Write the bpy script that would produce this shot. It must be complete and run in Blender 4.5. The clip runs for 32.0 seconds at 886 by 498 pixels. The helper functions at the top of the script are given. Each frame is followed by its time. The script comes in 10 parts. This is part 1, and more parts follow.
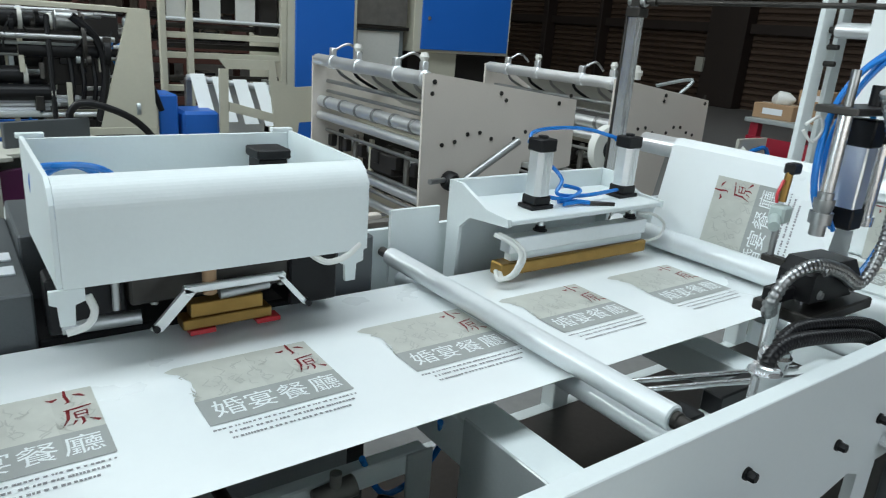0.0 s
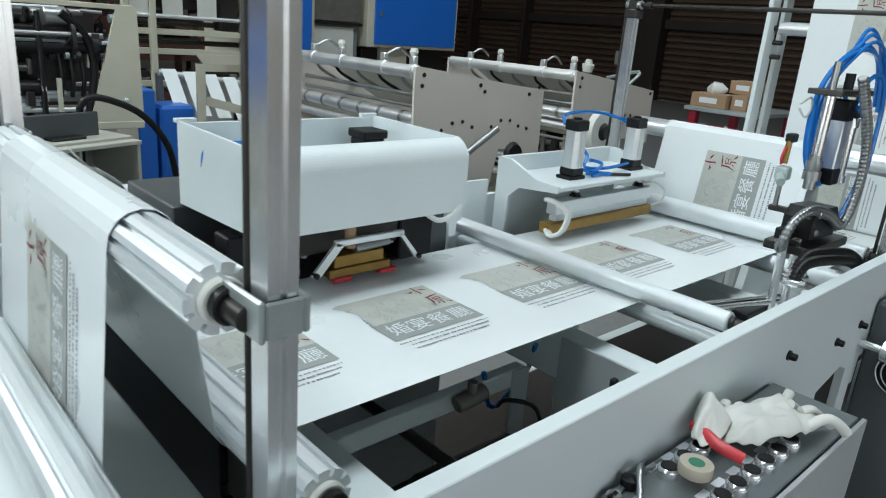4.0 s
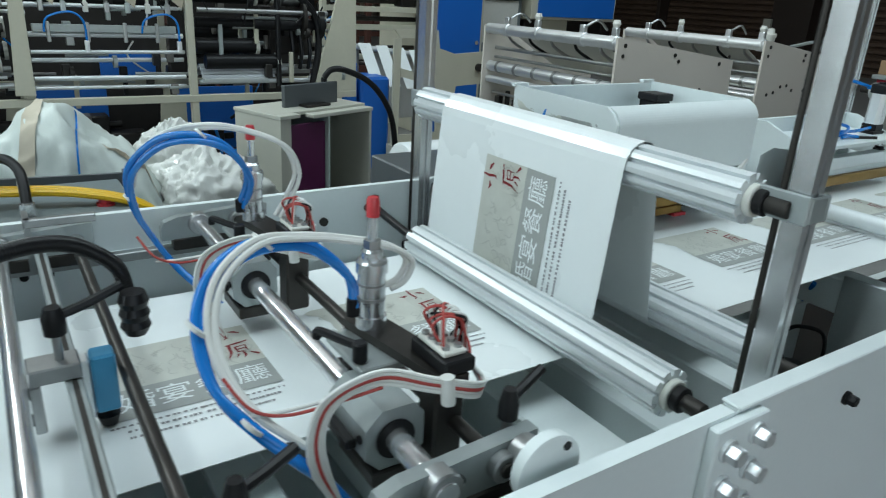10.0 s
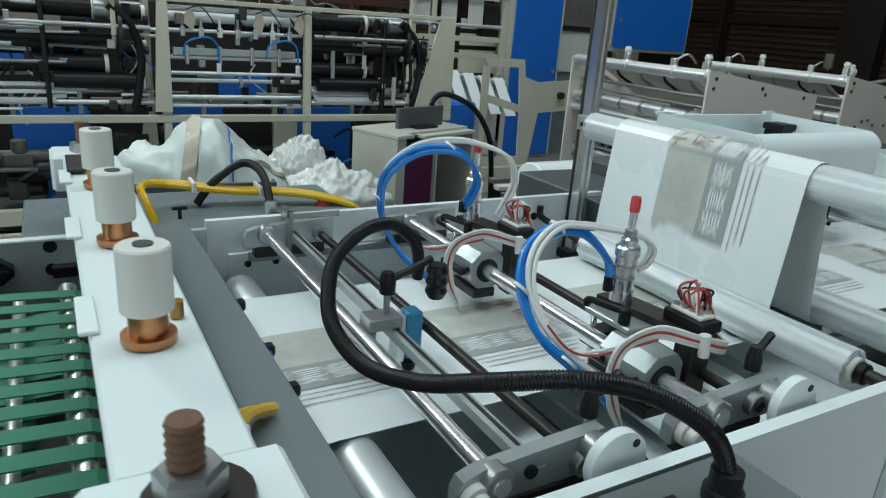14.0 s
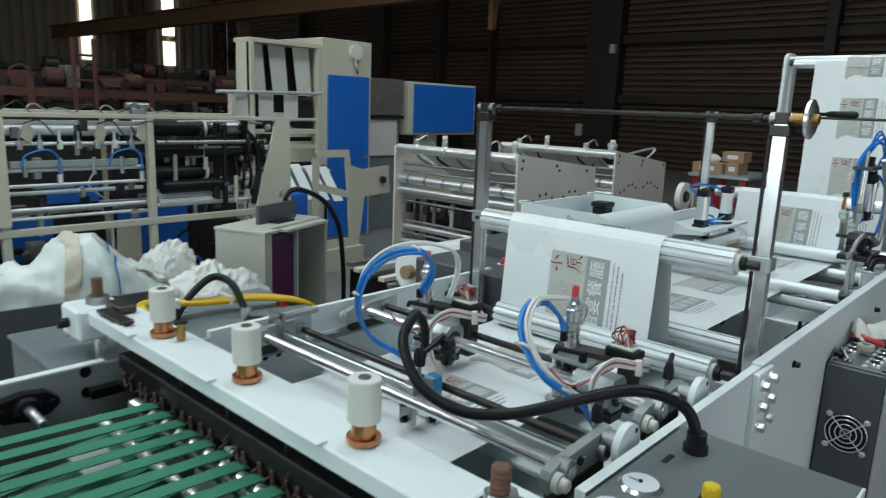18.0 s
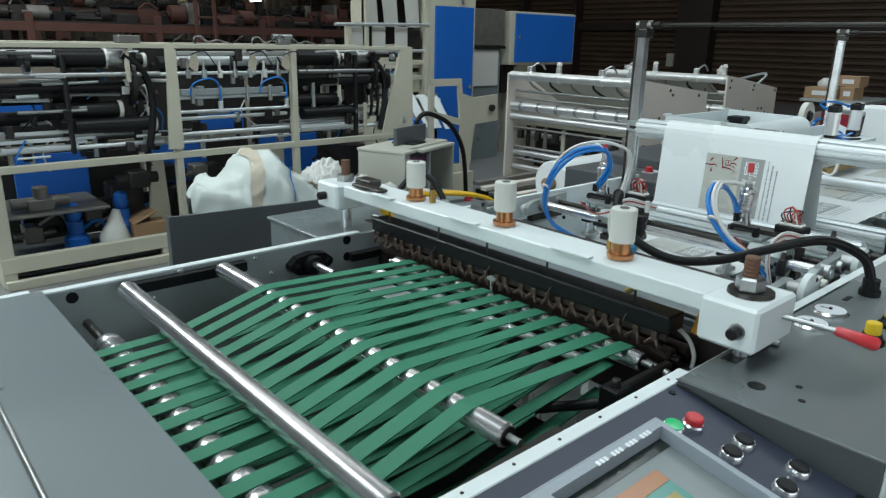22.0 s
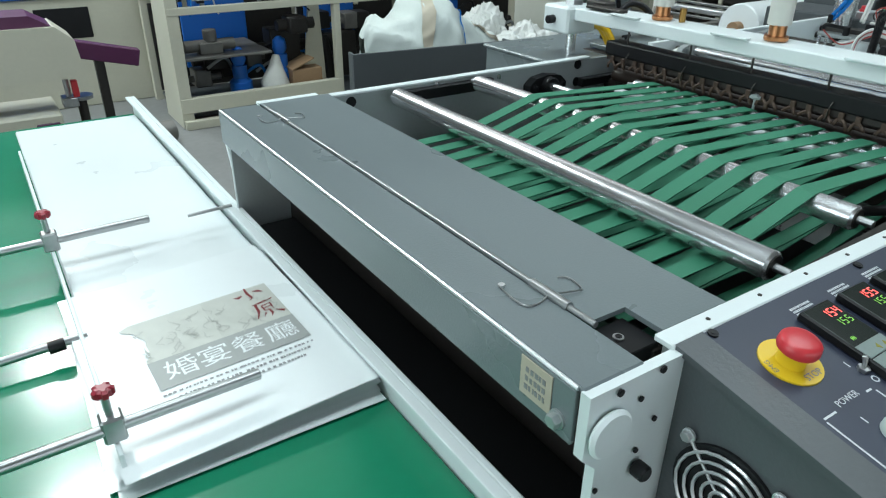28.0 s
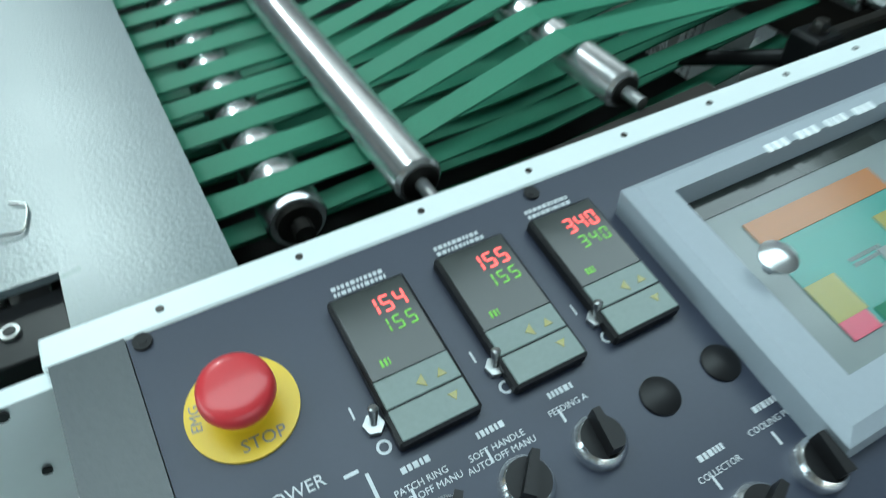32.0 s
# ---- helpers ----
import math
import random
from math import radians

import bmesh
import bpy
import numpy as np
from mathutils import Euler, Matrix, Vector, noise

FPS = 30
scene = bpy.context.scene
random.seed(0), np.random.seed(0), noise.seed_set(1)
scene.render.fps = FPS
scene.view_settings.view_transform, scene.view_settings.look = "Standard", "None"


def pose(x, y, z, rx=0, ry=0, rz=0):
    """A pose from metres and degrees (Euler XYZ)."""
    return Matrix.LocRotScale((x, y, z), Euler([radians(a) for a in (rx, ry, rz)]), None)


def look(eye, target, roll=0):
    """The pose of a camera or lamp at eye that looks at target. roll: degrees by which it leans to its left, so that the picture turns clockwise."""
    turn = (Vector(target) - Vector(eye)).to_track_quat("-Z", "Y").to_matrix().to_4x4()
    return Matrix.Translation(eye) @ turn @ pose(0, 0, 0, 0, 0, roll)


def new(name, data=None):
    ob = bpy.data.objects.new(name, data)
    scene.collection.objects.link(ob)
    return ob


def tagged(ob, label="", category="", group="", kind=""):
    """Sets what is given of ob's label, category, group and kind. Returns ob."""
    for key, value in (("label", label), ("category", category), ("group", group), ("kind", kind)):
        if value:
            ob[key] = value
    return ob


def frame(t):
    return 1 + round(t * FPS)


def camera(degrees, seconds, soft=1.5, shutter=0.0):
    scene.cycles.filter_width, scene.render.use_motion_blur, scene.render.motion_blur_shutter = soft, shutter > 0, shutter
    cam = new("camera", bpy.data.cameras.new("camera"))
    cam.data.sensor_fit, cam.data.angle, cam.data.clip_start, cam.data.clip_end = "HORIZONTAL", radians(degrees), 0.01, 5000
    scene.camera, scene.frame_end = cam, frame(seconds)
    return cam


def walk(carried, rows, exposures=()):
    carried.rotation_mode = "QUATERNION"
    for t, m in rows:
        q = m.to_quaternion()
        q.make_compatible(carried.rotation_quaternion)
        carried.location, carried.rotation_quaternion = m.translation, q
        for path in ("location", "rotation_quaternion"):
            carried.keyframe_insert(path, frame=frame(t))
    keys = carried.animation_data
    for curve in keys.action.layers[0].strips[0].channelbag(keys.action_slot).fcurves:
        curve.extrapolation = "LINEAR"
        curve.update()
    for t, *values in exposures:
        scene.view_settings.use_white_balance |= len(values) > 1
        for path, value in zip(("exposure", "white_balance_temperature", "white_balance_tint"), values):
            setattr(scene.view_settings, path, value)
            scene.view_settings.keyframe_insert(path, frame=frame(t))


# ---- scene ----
cam = camera(65.6, 32.0, soft=1.1, shutter=0.5)
METRES, EYE, TILT, LEAN, TURN = 3.83, 1.32, 0.0, 0.0, -36.7
ROWS = [
    (0.0, 0.0, 0.0, 0.0, 1.36, -17.81, -4.24),
    (0.5, -0.0027, -0.0028, -0.0006, 2.56, -17.69, -4.79),
    (1.0, -0.0102, -0.0047, -0.0005, 0.96, -17.32, -3.63),
    (1.5, -0.0275, -0.0093, -0.0012, -2.88, -18.12, -3.72),
    (2.0, -0.0462, -0.0218, -0.0019, -4.6, -18.19, -3.89),
    (2.5, -0.0648, -0.0345, -0.004, -5.81, -18.46, -3.64),
    (4.5, -0.1079, -0.089, -0.0027, -4.41, -17.07, -4.83),
    (5.0, -0.1257, -0.0988, -0.001, 0.22, -16.9, -4.77),
    (5.5, -0.1428, -0.1022, -0.0015, -2.3, -16.77, -3.89),
    (6.0, -0.1615, -0.1096, -0.0036, -3.13, -18.59, -3.58),
    (6.5, -0.1795, -0.1218, -0.0063, -3.11, -19.63, -4.04),
    (7.0, -0.197, -0.1347, -0.0083, -1.89, -20.81, -4.38),
    (7.5, -0.2015, -0.1399, -0.0081, -0.65, -21.44, -3.36),
    (8.0, -0.1978, -0.142, -0.0063, 2.1, -20.9, -3.91),
    (8.5, -0.194, -0.1449, -0.0071, 3.37, -20.3, -4.45),
    (9.0, -0.1925, -0.151, -0.0069, 4.98, -20.41, -4.27),
    (9.5, -0.2009, -0.1509, -0.0079, 5.27, -20.22, -4.05),
    (10.0, -0.2203, -0.1542, -0.007, 3.82, -20.48, -3.12),
    (10.5, -0.2401, -0.1607, -0.0089, 3.5, -20.92, -3.43),
    (11.0, -0.254, -0.17, -0.0108, 2.24, -21.71, -3.61),
    (11.5, -0.2672, -0.1794, -0.0116, 0.12, -22.79, -3.89),
    (12.0, -0.2794, -0.1871, -0.0113, 0.82, -21.47, -3.28),
    (12.5, -0.2853, -0.1921, -0.0101, 3.66, -20.66, -4.23),
    (13.0, -0.2843, -0.2007, -0.0087, 5.69, -20.02, -4.42),
    (13.5, -0.2858, -0.2138, -0.0072, 8.15, -19.49, -3.84),
    (14.0, -0.2947, -0.223, -0.0052, 7.69, -18.67, -4.06),
    (14.5, -0.3161, -0.2307, -0.0016, 2.1, -17.46, -3.47),
    (15.0, -0.3382, -0.2393, 0.0024, -3.0, -16.57, -2.74),
    (15.5, -0.3554, -0.2489, 0.0099, -11.46, -15.36, -1.98),
    (17.5, -0.3867, -0.2906, 0.0241, -12.29, -10.53, -1.46),
    (18.0, -0.3974, -0.3142, 0.0238, -10.55, -11.63, -2.23),
    (18.5, -0.4093, -0.329, 0.0227, -8.32, -12.47, -2.61),
    (19.0, -0.4266, -0.3322, 0.0195, -10.25, -12.31, -1.57),
    (19.5, -0.448, -0.3371, 0.0168, -13.85, -13.47, -0.74),
    (20.0, -0.4673, -0.3474, 0.0132, -14.26, -14.96, -0.57),
    (20.5, -0.4796, -0.3612, 0.012, -15.25, -15.94, 0.28),
    (21.0, -0.4859, -0.3725, 0.0136, -12.09, -14.71, -0.98),
    (21.5, -0.4892, -0.382, 0.0121, -7.36, -15.08, -1.28),
    (22.0, -0.4907, -0.3907, 0.0086, -4.55, -16.92, -1.12),
    (22.5, -0.4924, -0.4019, 0.0082, -3.03, -17.36, -1.57),
    (23.0, -0.5013, -0.4035, 0.0045, -3.1, -17.56, -1.36),
    (23.5, -0.523, -0.4014, -0.0, -5.32, -19.98, -0.16),
    (24.0, -0.5468, -0.4042, -0.0042, -6.7, -20.47, -0.01),
    (24.5, -0.5676, -0.4138, -0.0089, -5.7, -20.95, -0.76),
    (25.0, -0.5819, -0.4238, -0.0136, -1.96, -22.92, 0.07),
    (25.5, -0.587, -0.431, -0.0142, -1.01, -23.41, -0.48),
    (26.0, -0.5919, -0.4343, -0.0145, 0.71, -24.31, -1.28),
    (26.5, -0.5953, -0.4346, -0.0157, 0.95, -24.62, -1.61),
    (28.5, -0.5712, -0.4037, -0.0213, 4.09, -28.55, 0.31),
    (29.0, -0.5527, -0.3949, -0.0226, 4.28, -29.42, 1.32),
    (29.5, -0.5341, -0.3865, -0.0218, 6.57, -30.47, 1.07),
    (30.0, -0.5141, -0.3797, -0.0243, 6.91, -32.5, 1.5),
    (30.5, -0.4999, -0.371, -0.0254, 1.85, -33.58, 2.56),
    (31.0, -0.4841, -0.3574, -0.0233, -3.5, -32.02, 1.45),
    (31.5, -0.4751, -0.3369, -0.0272, 1.06, -37.62, 0.3),
    (32.0, -0.4707, -0.3201, -0.0386, 7.68, -45.27, 0.53),
]
walk(cam, [(t, pose(0, 0, EYE, TILT, LEAN, TURN) @ pose(METRES * x, METRES * y, METRES * z, 90 + pitch, roll, yaw)) for t, x, y, z, yaw, pitch, roll in ROWS],
     exposures=[(0.0, 0.0, 6500, 11), (2.0, -0.07, 6500, 11), (5.0, -0.15, 6450, 10), (8.0, -0.30, 6300, 7.5), (13.0, -0.40, 6350, 5.5), (15.2, -0.52, 6400, 5.5), (17.5, -0.46, 6450, 8), (20.0, -0.40, 6450, 8), (22.5, -0.30, 6500, 9),
                (25.0, -0.04, 6500, 10), (28.5, -0.16, 6400, 7), (30.0, -0.14, 6300, 4), (31.0, -0.20, 6000, -3), (32.0, -0.10, 6000, -3)])

# ---------------- world, sun, large lights ----------------
world = bpy.data.worlds.new("world")
scene.world = world
world.use_nodes = True
wn = world.node_tree
sky = wn.nodes.new("ShaderNodeTexSky")
sky.sky_type, sky.sun_disc = "NISHITA", False
sky.sun_elevation, sky.sun_rotation = radians(48), radians(200)
wn.links.new(sky.outputs[0], wn.nodes["Background"].inputs[0])
wn.nodes["Background"].inputs[1].default_value = 0.12
sun = new("sun", bpy.data.lights.new("sun", "SUN"))
sun.data.energy, sun.data.angle, sun.data.color = 2.5, radians(0.5), (1, 0.95, 0.88)
sun.matrix_world = look((0, 0, 0), (-0.23, 0.63, -0.74))


def area_lamp(name, where, target, sx, sy, watts, color=(1, 1, 1)):
    d = bpy.data.lights.new(name, "AREA")
    d.shape, d.size, d.size_y, d.energy, d.color = "RECTANGLE", sx, sy, watts, color
    ob = new(name, d)
    ob.matrix_world = look(where, target)
    return ob


# fill light added overhead, below roof strips that are out of view
area_lamp("skylight_daylight", (-2.0, 1.2, 7.08), (-2.0, 1.2, 0), 15.0, 2.6, 640, (0.87, 0.99, 1.04))
area_lamp("skylight_daylight", (3.0, 8.8, 7.08), (3.0, 8.8, 0), 18.0, 3.4, 220, (0.96, 0.98, 0.98))
# fill light added from unseen gates, behind the walk and to the west
area_lamp("gate_daylight", (-1.5, -5.9, 2.2), (-1.5, 0.5, 0.9), 7.5, 3.6, 105, (0.87, 0.98, 1.04))
area_lamp("west_gate_daylight", (-13.8, 2.0, 2.6), (0, 2.0, 1.6), 9.0, 4.6, 560, (0.87, 1.0, 1.04))
for ly in (4.8, 7.0):
    area_lamp("pendant_lamp_light", (-2.88, ly, 4.38), (-2.88, ly, 0), 0.5, 0.5, 110, (0.90, 1.0, 1.0))

# ---------------- materials ----------------
MATS = {}


def material(name, color, rough=0.5, metal=0.0, grain=0.06, scale=40.0, bump=0.05, bscale=None, stain=0.08,
             sscale=3.0, emit=0.0, alpha=1.0, transmission=0.0, coat=0.0, rvar=0.12, stretch=(1, 1, 1), spec=0.5):
    m = bpy.data.materials.new(name)
    m.use_nodes = True
    nt = m.node_tree
    b = nt.nodes["Principled BSDF"]
    tc = nt.nodes.new("ShaderNodeTexCoord")
    mp = nt.nodes.new("ShaderNodeMapping")
    mp.inputs["Scale"].default_value = stretch
    nt.links.new(tc.outputs["Object"], mp.inputs[0])
    fine, big = nt.nodes.new("ShaderNodeTexNoise"), nt.nodes.new("ShaderNodeTexNoise")
    for n, s, det in ((fine, scale, 4), (big, sscale, 5)):
        n.inputs["Scale"].default_value, n.inputs["Detail"].default_value = s, det
        nt.links.new(mp.outputs[0], n.inputs["Vector"])
    info = nt.nodes.new("ShaderNodeObjectInfo")
    add = nt.nodes.new("ShaderNodeMath")
    add.operation = "MULTIPLY_ADD"
    nt.links.new(fine.outputs[0], add.inputs[0])
    add.inputs[1].default_value = grain * 2
    add.inputs[2].default_value = 1 - grain
    mul = nt.nodes.new("ShaderNodeMath")
    mul.operation = "MULTIPLY_ADD"
    nt.links.new(big.outputs[0], mul.inputs[0])
    mul.inputs[1].default_value = stain * 2
    mul.inputs[2].default_value = 1 - stain
    rnd = nt.nodes.new("ShaderNodeMath")
    rnd.operation = "MULTIPLY_ADD"
    nt.links.new(info.outputs["Random"], rnd.inputs[0])
    rnd.inputs[1].default_value, rnd.inputs[2].default_value = 0.06, 0.97
    p1, p2 = nt.nodes.new("ShaderNodeMath"), nt.nodes.new("ShaderNodeMath")
    p1.operation = p2.operation = "MULTIPLY"
    nt.links.new(add.outputs[0], p1.inputs[0])
    nt.links.new(mul.outputs[0], p1.inputs[1])
    nt.links.new(p1.outputs[0], p2.inputs[0])
    nt.links.new(rnd.outputs[0], p2.inputs[1])
    vm = nt.nodes.new("ShaderNodeVectorMath")
    vm.operation = "SCALE"
    vm.inputs[0].default_value = color
    nt.links.new(p2.outputs[0], vm.inputs["Scale"])
    nt.links.new(vm.outputs[0], b.inputs["Base Color"])
    rr = nt.nodes.new("ShaderNodeMath")
    rr.operation = "MULTIPLY_ADD"
    rr.use_clamp = True
    nt.links.new(big.outputs[0], rr.inputs[0])
    rr.inputs[1].default_value, rr.inputs[2].default_value = rvar * 2, max(0.03, rough - rvar)
    nt.links.new(rr.outputs[0], b.inputs["Roughness"])
    b.inputs["Metallic"].default_value = metal
    b.inputs["Coat Weight"].default_value = coat
    b.inputs["Specular IOR Level"].default_value = spec
    b.inputs["Transmission Weight"].default_value = transmission
    if emit:
        b.inputs["Emission Color"].default_value = (*color, 1)
        b.inputs["Emission Strength"].default_value = emit
    if bump:
        bn = nt.nodes.new("ShaderNodeBump")
        bn.inputs["Strength"].default_value = bump
        bn.inputs["Distance"].default_value = 0.002
        if bscale:
            n3 = nt.nodes.new("ShaderNodeTexNoise")
            n3.inputs["Scale"].default_value = bscale
            nt.links.new(mp.outputs[0], n3.inputs["Vector"])
            nt.links.new(n3.outputs[0], bn.inputs["Height"])
        else:
            nt.links.new(fine.outputs[0], bn.inputs["Height"])
        nt.links.new(bn.outputs[0], b.inputs["Normal"])
    MATS[name] = m
    return m


WHITE = material("white_powder_paint", (0.74, 0.80, 0.80), 0.38, grain=0.02, scale=120, bump=0.06, stain=0.05)
# lighter grey than the cabinet bodies, used on their top plates
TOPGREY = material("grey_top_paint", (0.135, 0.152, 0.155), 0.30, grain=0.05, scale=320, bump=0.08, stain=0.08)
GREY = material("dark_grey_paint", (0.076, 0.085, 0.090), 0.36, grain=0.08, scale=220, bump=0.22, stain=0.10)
HAMMER = material("light_grey_cover_paint", (0.168, 0.198, 0.205), 0.30, grain=0.05, scale=320, bump=0.16, stain=0.08)
PANELBLUE = material("blue_grey_panel", (0.030, 0.037, 0.062), 0.42, grain=0.06, scale=300, bump=0.03, stain=0.06)
SCREENFRAME = material("blue_grey_bezel", (0.33, 0.37, 0.41), 0.42, grain=0.04, scale=240, bump=0.05)
BEIGE = material("beige_plate_paint", (0.64, 0.59, 0.53), 0.5, grain=0.03, scale=90, bump=0.05, stain=0.08)
CREAM = material("cream_frame_paint", (0.52, 0.50, 0.40), 0.5, grain=0.04, scale=60, bump=0.05, stain=0.14)
BLUE = material("blue_door_paint", (0.012, 0.13, 0.52), 0.4, grain=0.03, scale=80, stain=0.08)
MAROON = material("maroon_panel", (0.085, 0.012, 0.06), 0.45, stain=0.2)
CHROME = material("chrome", (0.84, 0.85, 0.86), 0.24, 0.92, grain=0.03, scale=60, bump=0.03, stain=0.10, sscale=14, rvar=0.07)
ALU = material("bright_aluminium", (0.84, 0.86, 0.87), 0.34, 0.85, grain=0.03, scale=80, bump=0.03, stain=0.06, sscale=8)
ALUPLAIN = material("turned_aluminium", (0.72, 0.75, 0.76), 0.42, 0.65, grain=0.05, scale=160, bump=0.03, stain=0.08, stretch=(1, 0.15, 1))
MATTEALU = material("matte_aluminium", (0.76, 0.80, 0.81), 0.42, 0.35, grain=0.03, scale=120, bump=0.03, stain=0.05, sscale=8)
STEEL = material("machined_steel", (0.42, 0.43, 0.43), 0.38, 1.0, grain=0.10, scale=90, stain=0.2, sscale=9)
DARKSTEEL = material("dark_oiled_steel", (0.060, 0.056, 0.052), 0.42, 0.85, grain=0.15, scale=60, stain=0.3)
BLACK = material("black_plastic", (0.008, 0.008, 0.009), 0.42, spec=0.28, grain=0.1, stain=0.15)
RUBBER = material("black_rubber", (0.007, 0.007, 0.008), 0.36, spec=0.30, grain=0.2, scale=120, bump=0.1)
RUST = material("rusty_thread", (0.16, 0.085, 0.055), 0.7, 0.3, grain=0.25, scale=200, bump=0.4, stain=0.3)
GREEN = material("green_belt_fabric", (0.030, 0.185, 0.105), 0.62, grain=0.10, scale=400, bump=0.15, stain=0.12)
TABLEGREEN = material("green_conveyor_sheet", (0.014, 0.21, 0.11), 0.21, grain=0.04, scale=60, bump=0.03, stain=0.12, coat=0.0)
FILM = material("white_plastic_film", (0.80, 0.84, 0.84), 0.30, grain=0.015, scale=30, bump=0.35, bscale=9, stain=0.03, coat=0.15)
SACK = material("crumpled_white_film", (0.62, 0.63, 0.60), 0.26, grain=0.05, scale=20, bump=1.0, bscale=46, stain=0.10, coat=0.3)
WOVEN = material("woven_white_sack", (0.54, 0.59, 0.56), 0.5, grain=0.08, scale=300, bump=0.3, stain=0.12)
KRAFT = material("brown_paper_tape", (0.47, 0.42, 0.33), 0.6, grain=0.06, scale=60, stain=0.1)
CARD = material("cardboard", (0.32, 0.20, 0.11), 0.75, grain=0.08, scale=80, stain=0.12)
RED = material("red_plastic", (0.56, 0.035, 0.045), 0.38, stain=0.06, coat=0.2)
YELLOW = material("yellow_plastic", (0.72, 0.50, 0.02), 0.35, stain=0.06)
YELLOWHOSE = material("yellow_hose", (0.72, 0.44, 0.01), 0.3, stain=0.08)
BLUEHOSE = material("blue_air_hose", (0.012, 0.19, 0.60), 0.25, stain=0.06, coat=0.3)
WHITEHOSE = material("white_cable", (0.72, 0.73, 0.70), 0.4, stain=0.08)
PLATEGREY = material("pale_grey_side_plate", (0.50, 0.54, 0.54), 0.34, 0.35, grain=0.06, scale=200, bump=0.08, stain=0.14)
OILED = material("dark_oily_plate", (0.030, 0.024, 0.021), 0.5, 0.2, grain=0.25, scale=70, stain=0.35)
DARKRED = material("dark_red_plastic", (0.30, 0.012, 0.030), 0.35, stain=0.06, coat=0.2)
POSTSTEEL = material("dull_chrome_post", (0.74, 0.75, 0.76), 0.24, 0.9, grain=0.05, scale=60, bump=0.03, stain=0.15, sscale=14, rvar=0.08)
PALERED = material("faded_red_wire", (0.42, 0.06, 0.05), 0.45, grain=0.05, scale=90)
TARTUBE = material("tarry_brown_tube", (0.030, 0.019, 0.014), 0.42, 0.2, grain=0.2, scale=90, stain=0.4)
AMBER = material("amber_tape", (0.52, 0.25, 0.03), 0.3, grain=0.04, scale=90)
FINGER = material("brown_steel_finger", (0.075, 0.047, 0.033), 0.55, 0.3, grain=0.2, scale=120, stain=0.3)
SENSORBLUE = material("pale_blue_sensor_housing", (0.06, 0.30, 0.52), 0.35, stain=0.1)
GALV = material("galvanised_plate", (0.40, 0.44, 0.44), 0.36, 0.55, grain=0.08, scale=70, stain=0.15, sscale=8)
COPPER = material("bronze_bush", (0.52, 0.24, 0.11), 0.32, 1.0, grain=0.08, scale=80, stain=0.2, sscale=20)
BRASS = material("brass_bar", (0.36, 0.22, 0.07), 0.42, 1.0, grain=0.1, scale=60, stain=0.3, sscale=14)
PTFE = material("off_white_cap", (0.66, 0.66, 0.61), 0.5, grain=0.03, stain=0.08)
SHUTTER = material("brown_shutter", (0.084, 0.053, 0.036), 0.6, 0.0, grain=0.12, scale=30, stain=0.35, sscale=1.2)
COLUMN = material("dark_wall_steel", (0.030, 0.021, 0.017), 0.6, grain=0.2, scale=20, stain=0.3)
CONCRETE = material("concrete_floor", (0.19, 0.19, 0.185), 0.6, grain=0.14, scale=24, bump=0.2, stain=0.25, sscale=0.8)
ROOFSHEET = material("grey_roof_sheet", (0.28, 0.28, 0.27), 0.7, grain=0.08, scale=12, stain=0.2, sscale=0.7)
HALLWALL = material("old_hall_wall", (0.30, 0.25, 0.20), 0.8, grain=0.1, scale=10, stain=0.3, sscale=0.6)
RUSTSTEEL = material("red_brown_shelf_steel", (0.075, 0.026, 0.018), 0.65, 0.0, grain=0.15, scale=30, stain=0.3)
GIRDER = material("ochre_girder_paint", (0.15, 0.080, 0.035), 0.65, grain=0.1, scale=10, stain=0.3)
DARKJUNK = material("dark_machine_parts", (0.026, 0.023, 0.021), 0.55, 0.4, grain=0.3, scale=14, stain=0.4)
GREYJUNK = material("grey_machine_parts", (0.20, 0.19, 0.175), 0.5, 0.5, grain=0.3, scale=14, stain=0.3)
PALEYELLOW = material("pale_cabinet_paint", (0.46, 0.46, 0.40), 0.5, grain=0.03, stain=0.10)
LEDRED = material("red_digits", (1.0, 0.10, 0.09), 0.5, emit=1.6, bump=0)
LEDGREEN = material("green_digits", (0.22, 0.55, 0.07), 0.5, emit=0.22, bump=0)
LAMPGREEN = material("green_lamp_cap", (0.03, 0.45, 0.16), 0.25, emit=0.25, bump=0)
SCR_TEAL = material("screen_teal", (0.05, 0.24, 0.20), 0.2, emit=0.10, bump=0)
SCR_ORANGE = material("screen_orange", (0.34, 0.13, 0.035), 0.2, emit=0.09, bump=0)
SCR_GREY = material("screen_grey", (0.20, 0.23, 0.23), 0.25, emit=0.03, bump=0)
SCR_PINK = material("screen_pink", (0.50, 0.07, 0.12), 0.2, emit=0.08, bump=0)
SCR_OLIVE = material("screen_olive", (0.26, 0.24, 0.05), 0.2, emit=0.08, bump=0)
SCR_BLUE = material("screen_blue", (0.08, 0.13, 0.30), 0.2, emit=0.08, bump=0)
KEYPAD = material("grey_green_keypad", (0.20, 0.25, 0.235), 0.45, grain=0.10, scale=300, bump=0.05, stain=0.12, sscale=30)
INKTWIG = material("faint_grey_ink", (0.43, 0.44, 0.40), 0.4, grain=0.1, bump=0)
LABELWHITE = material("white_print", (0.62, 0.65, 0.68), 0.5, bump=0, grain=0.02)
KEYGREY = material("grey_keypad", (0.42, 0.50, 0.48), 0.4, grain=0.04, scale=200)
# display windows, and the painted shade strip inside the screen frame
GLASSANDSHADE = material("smoked_window", (0.02, 0.025, 0.022), 0.12, grain=0.02)
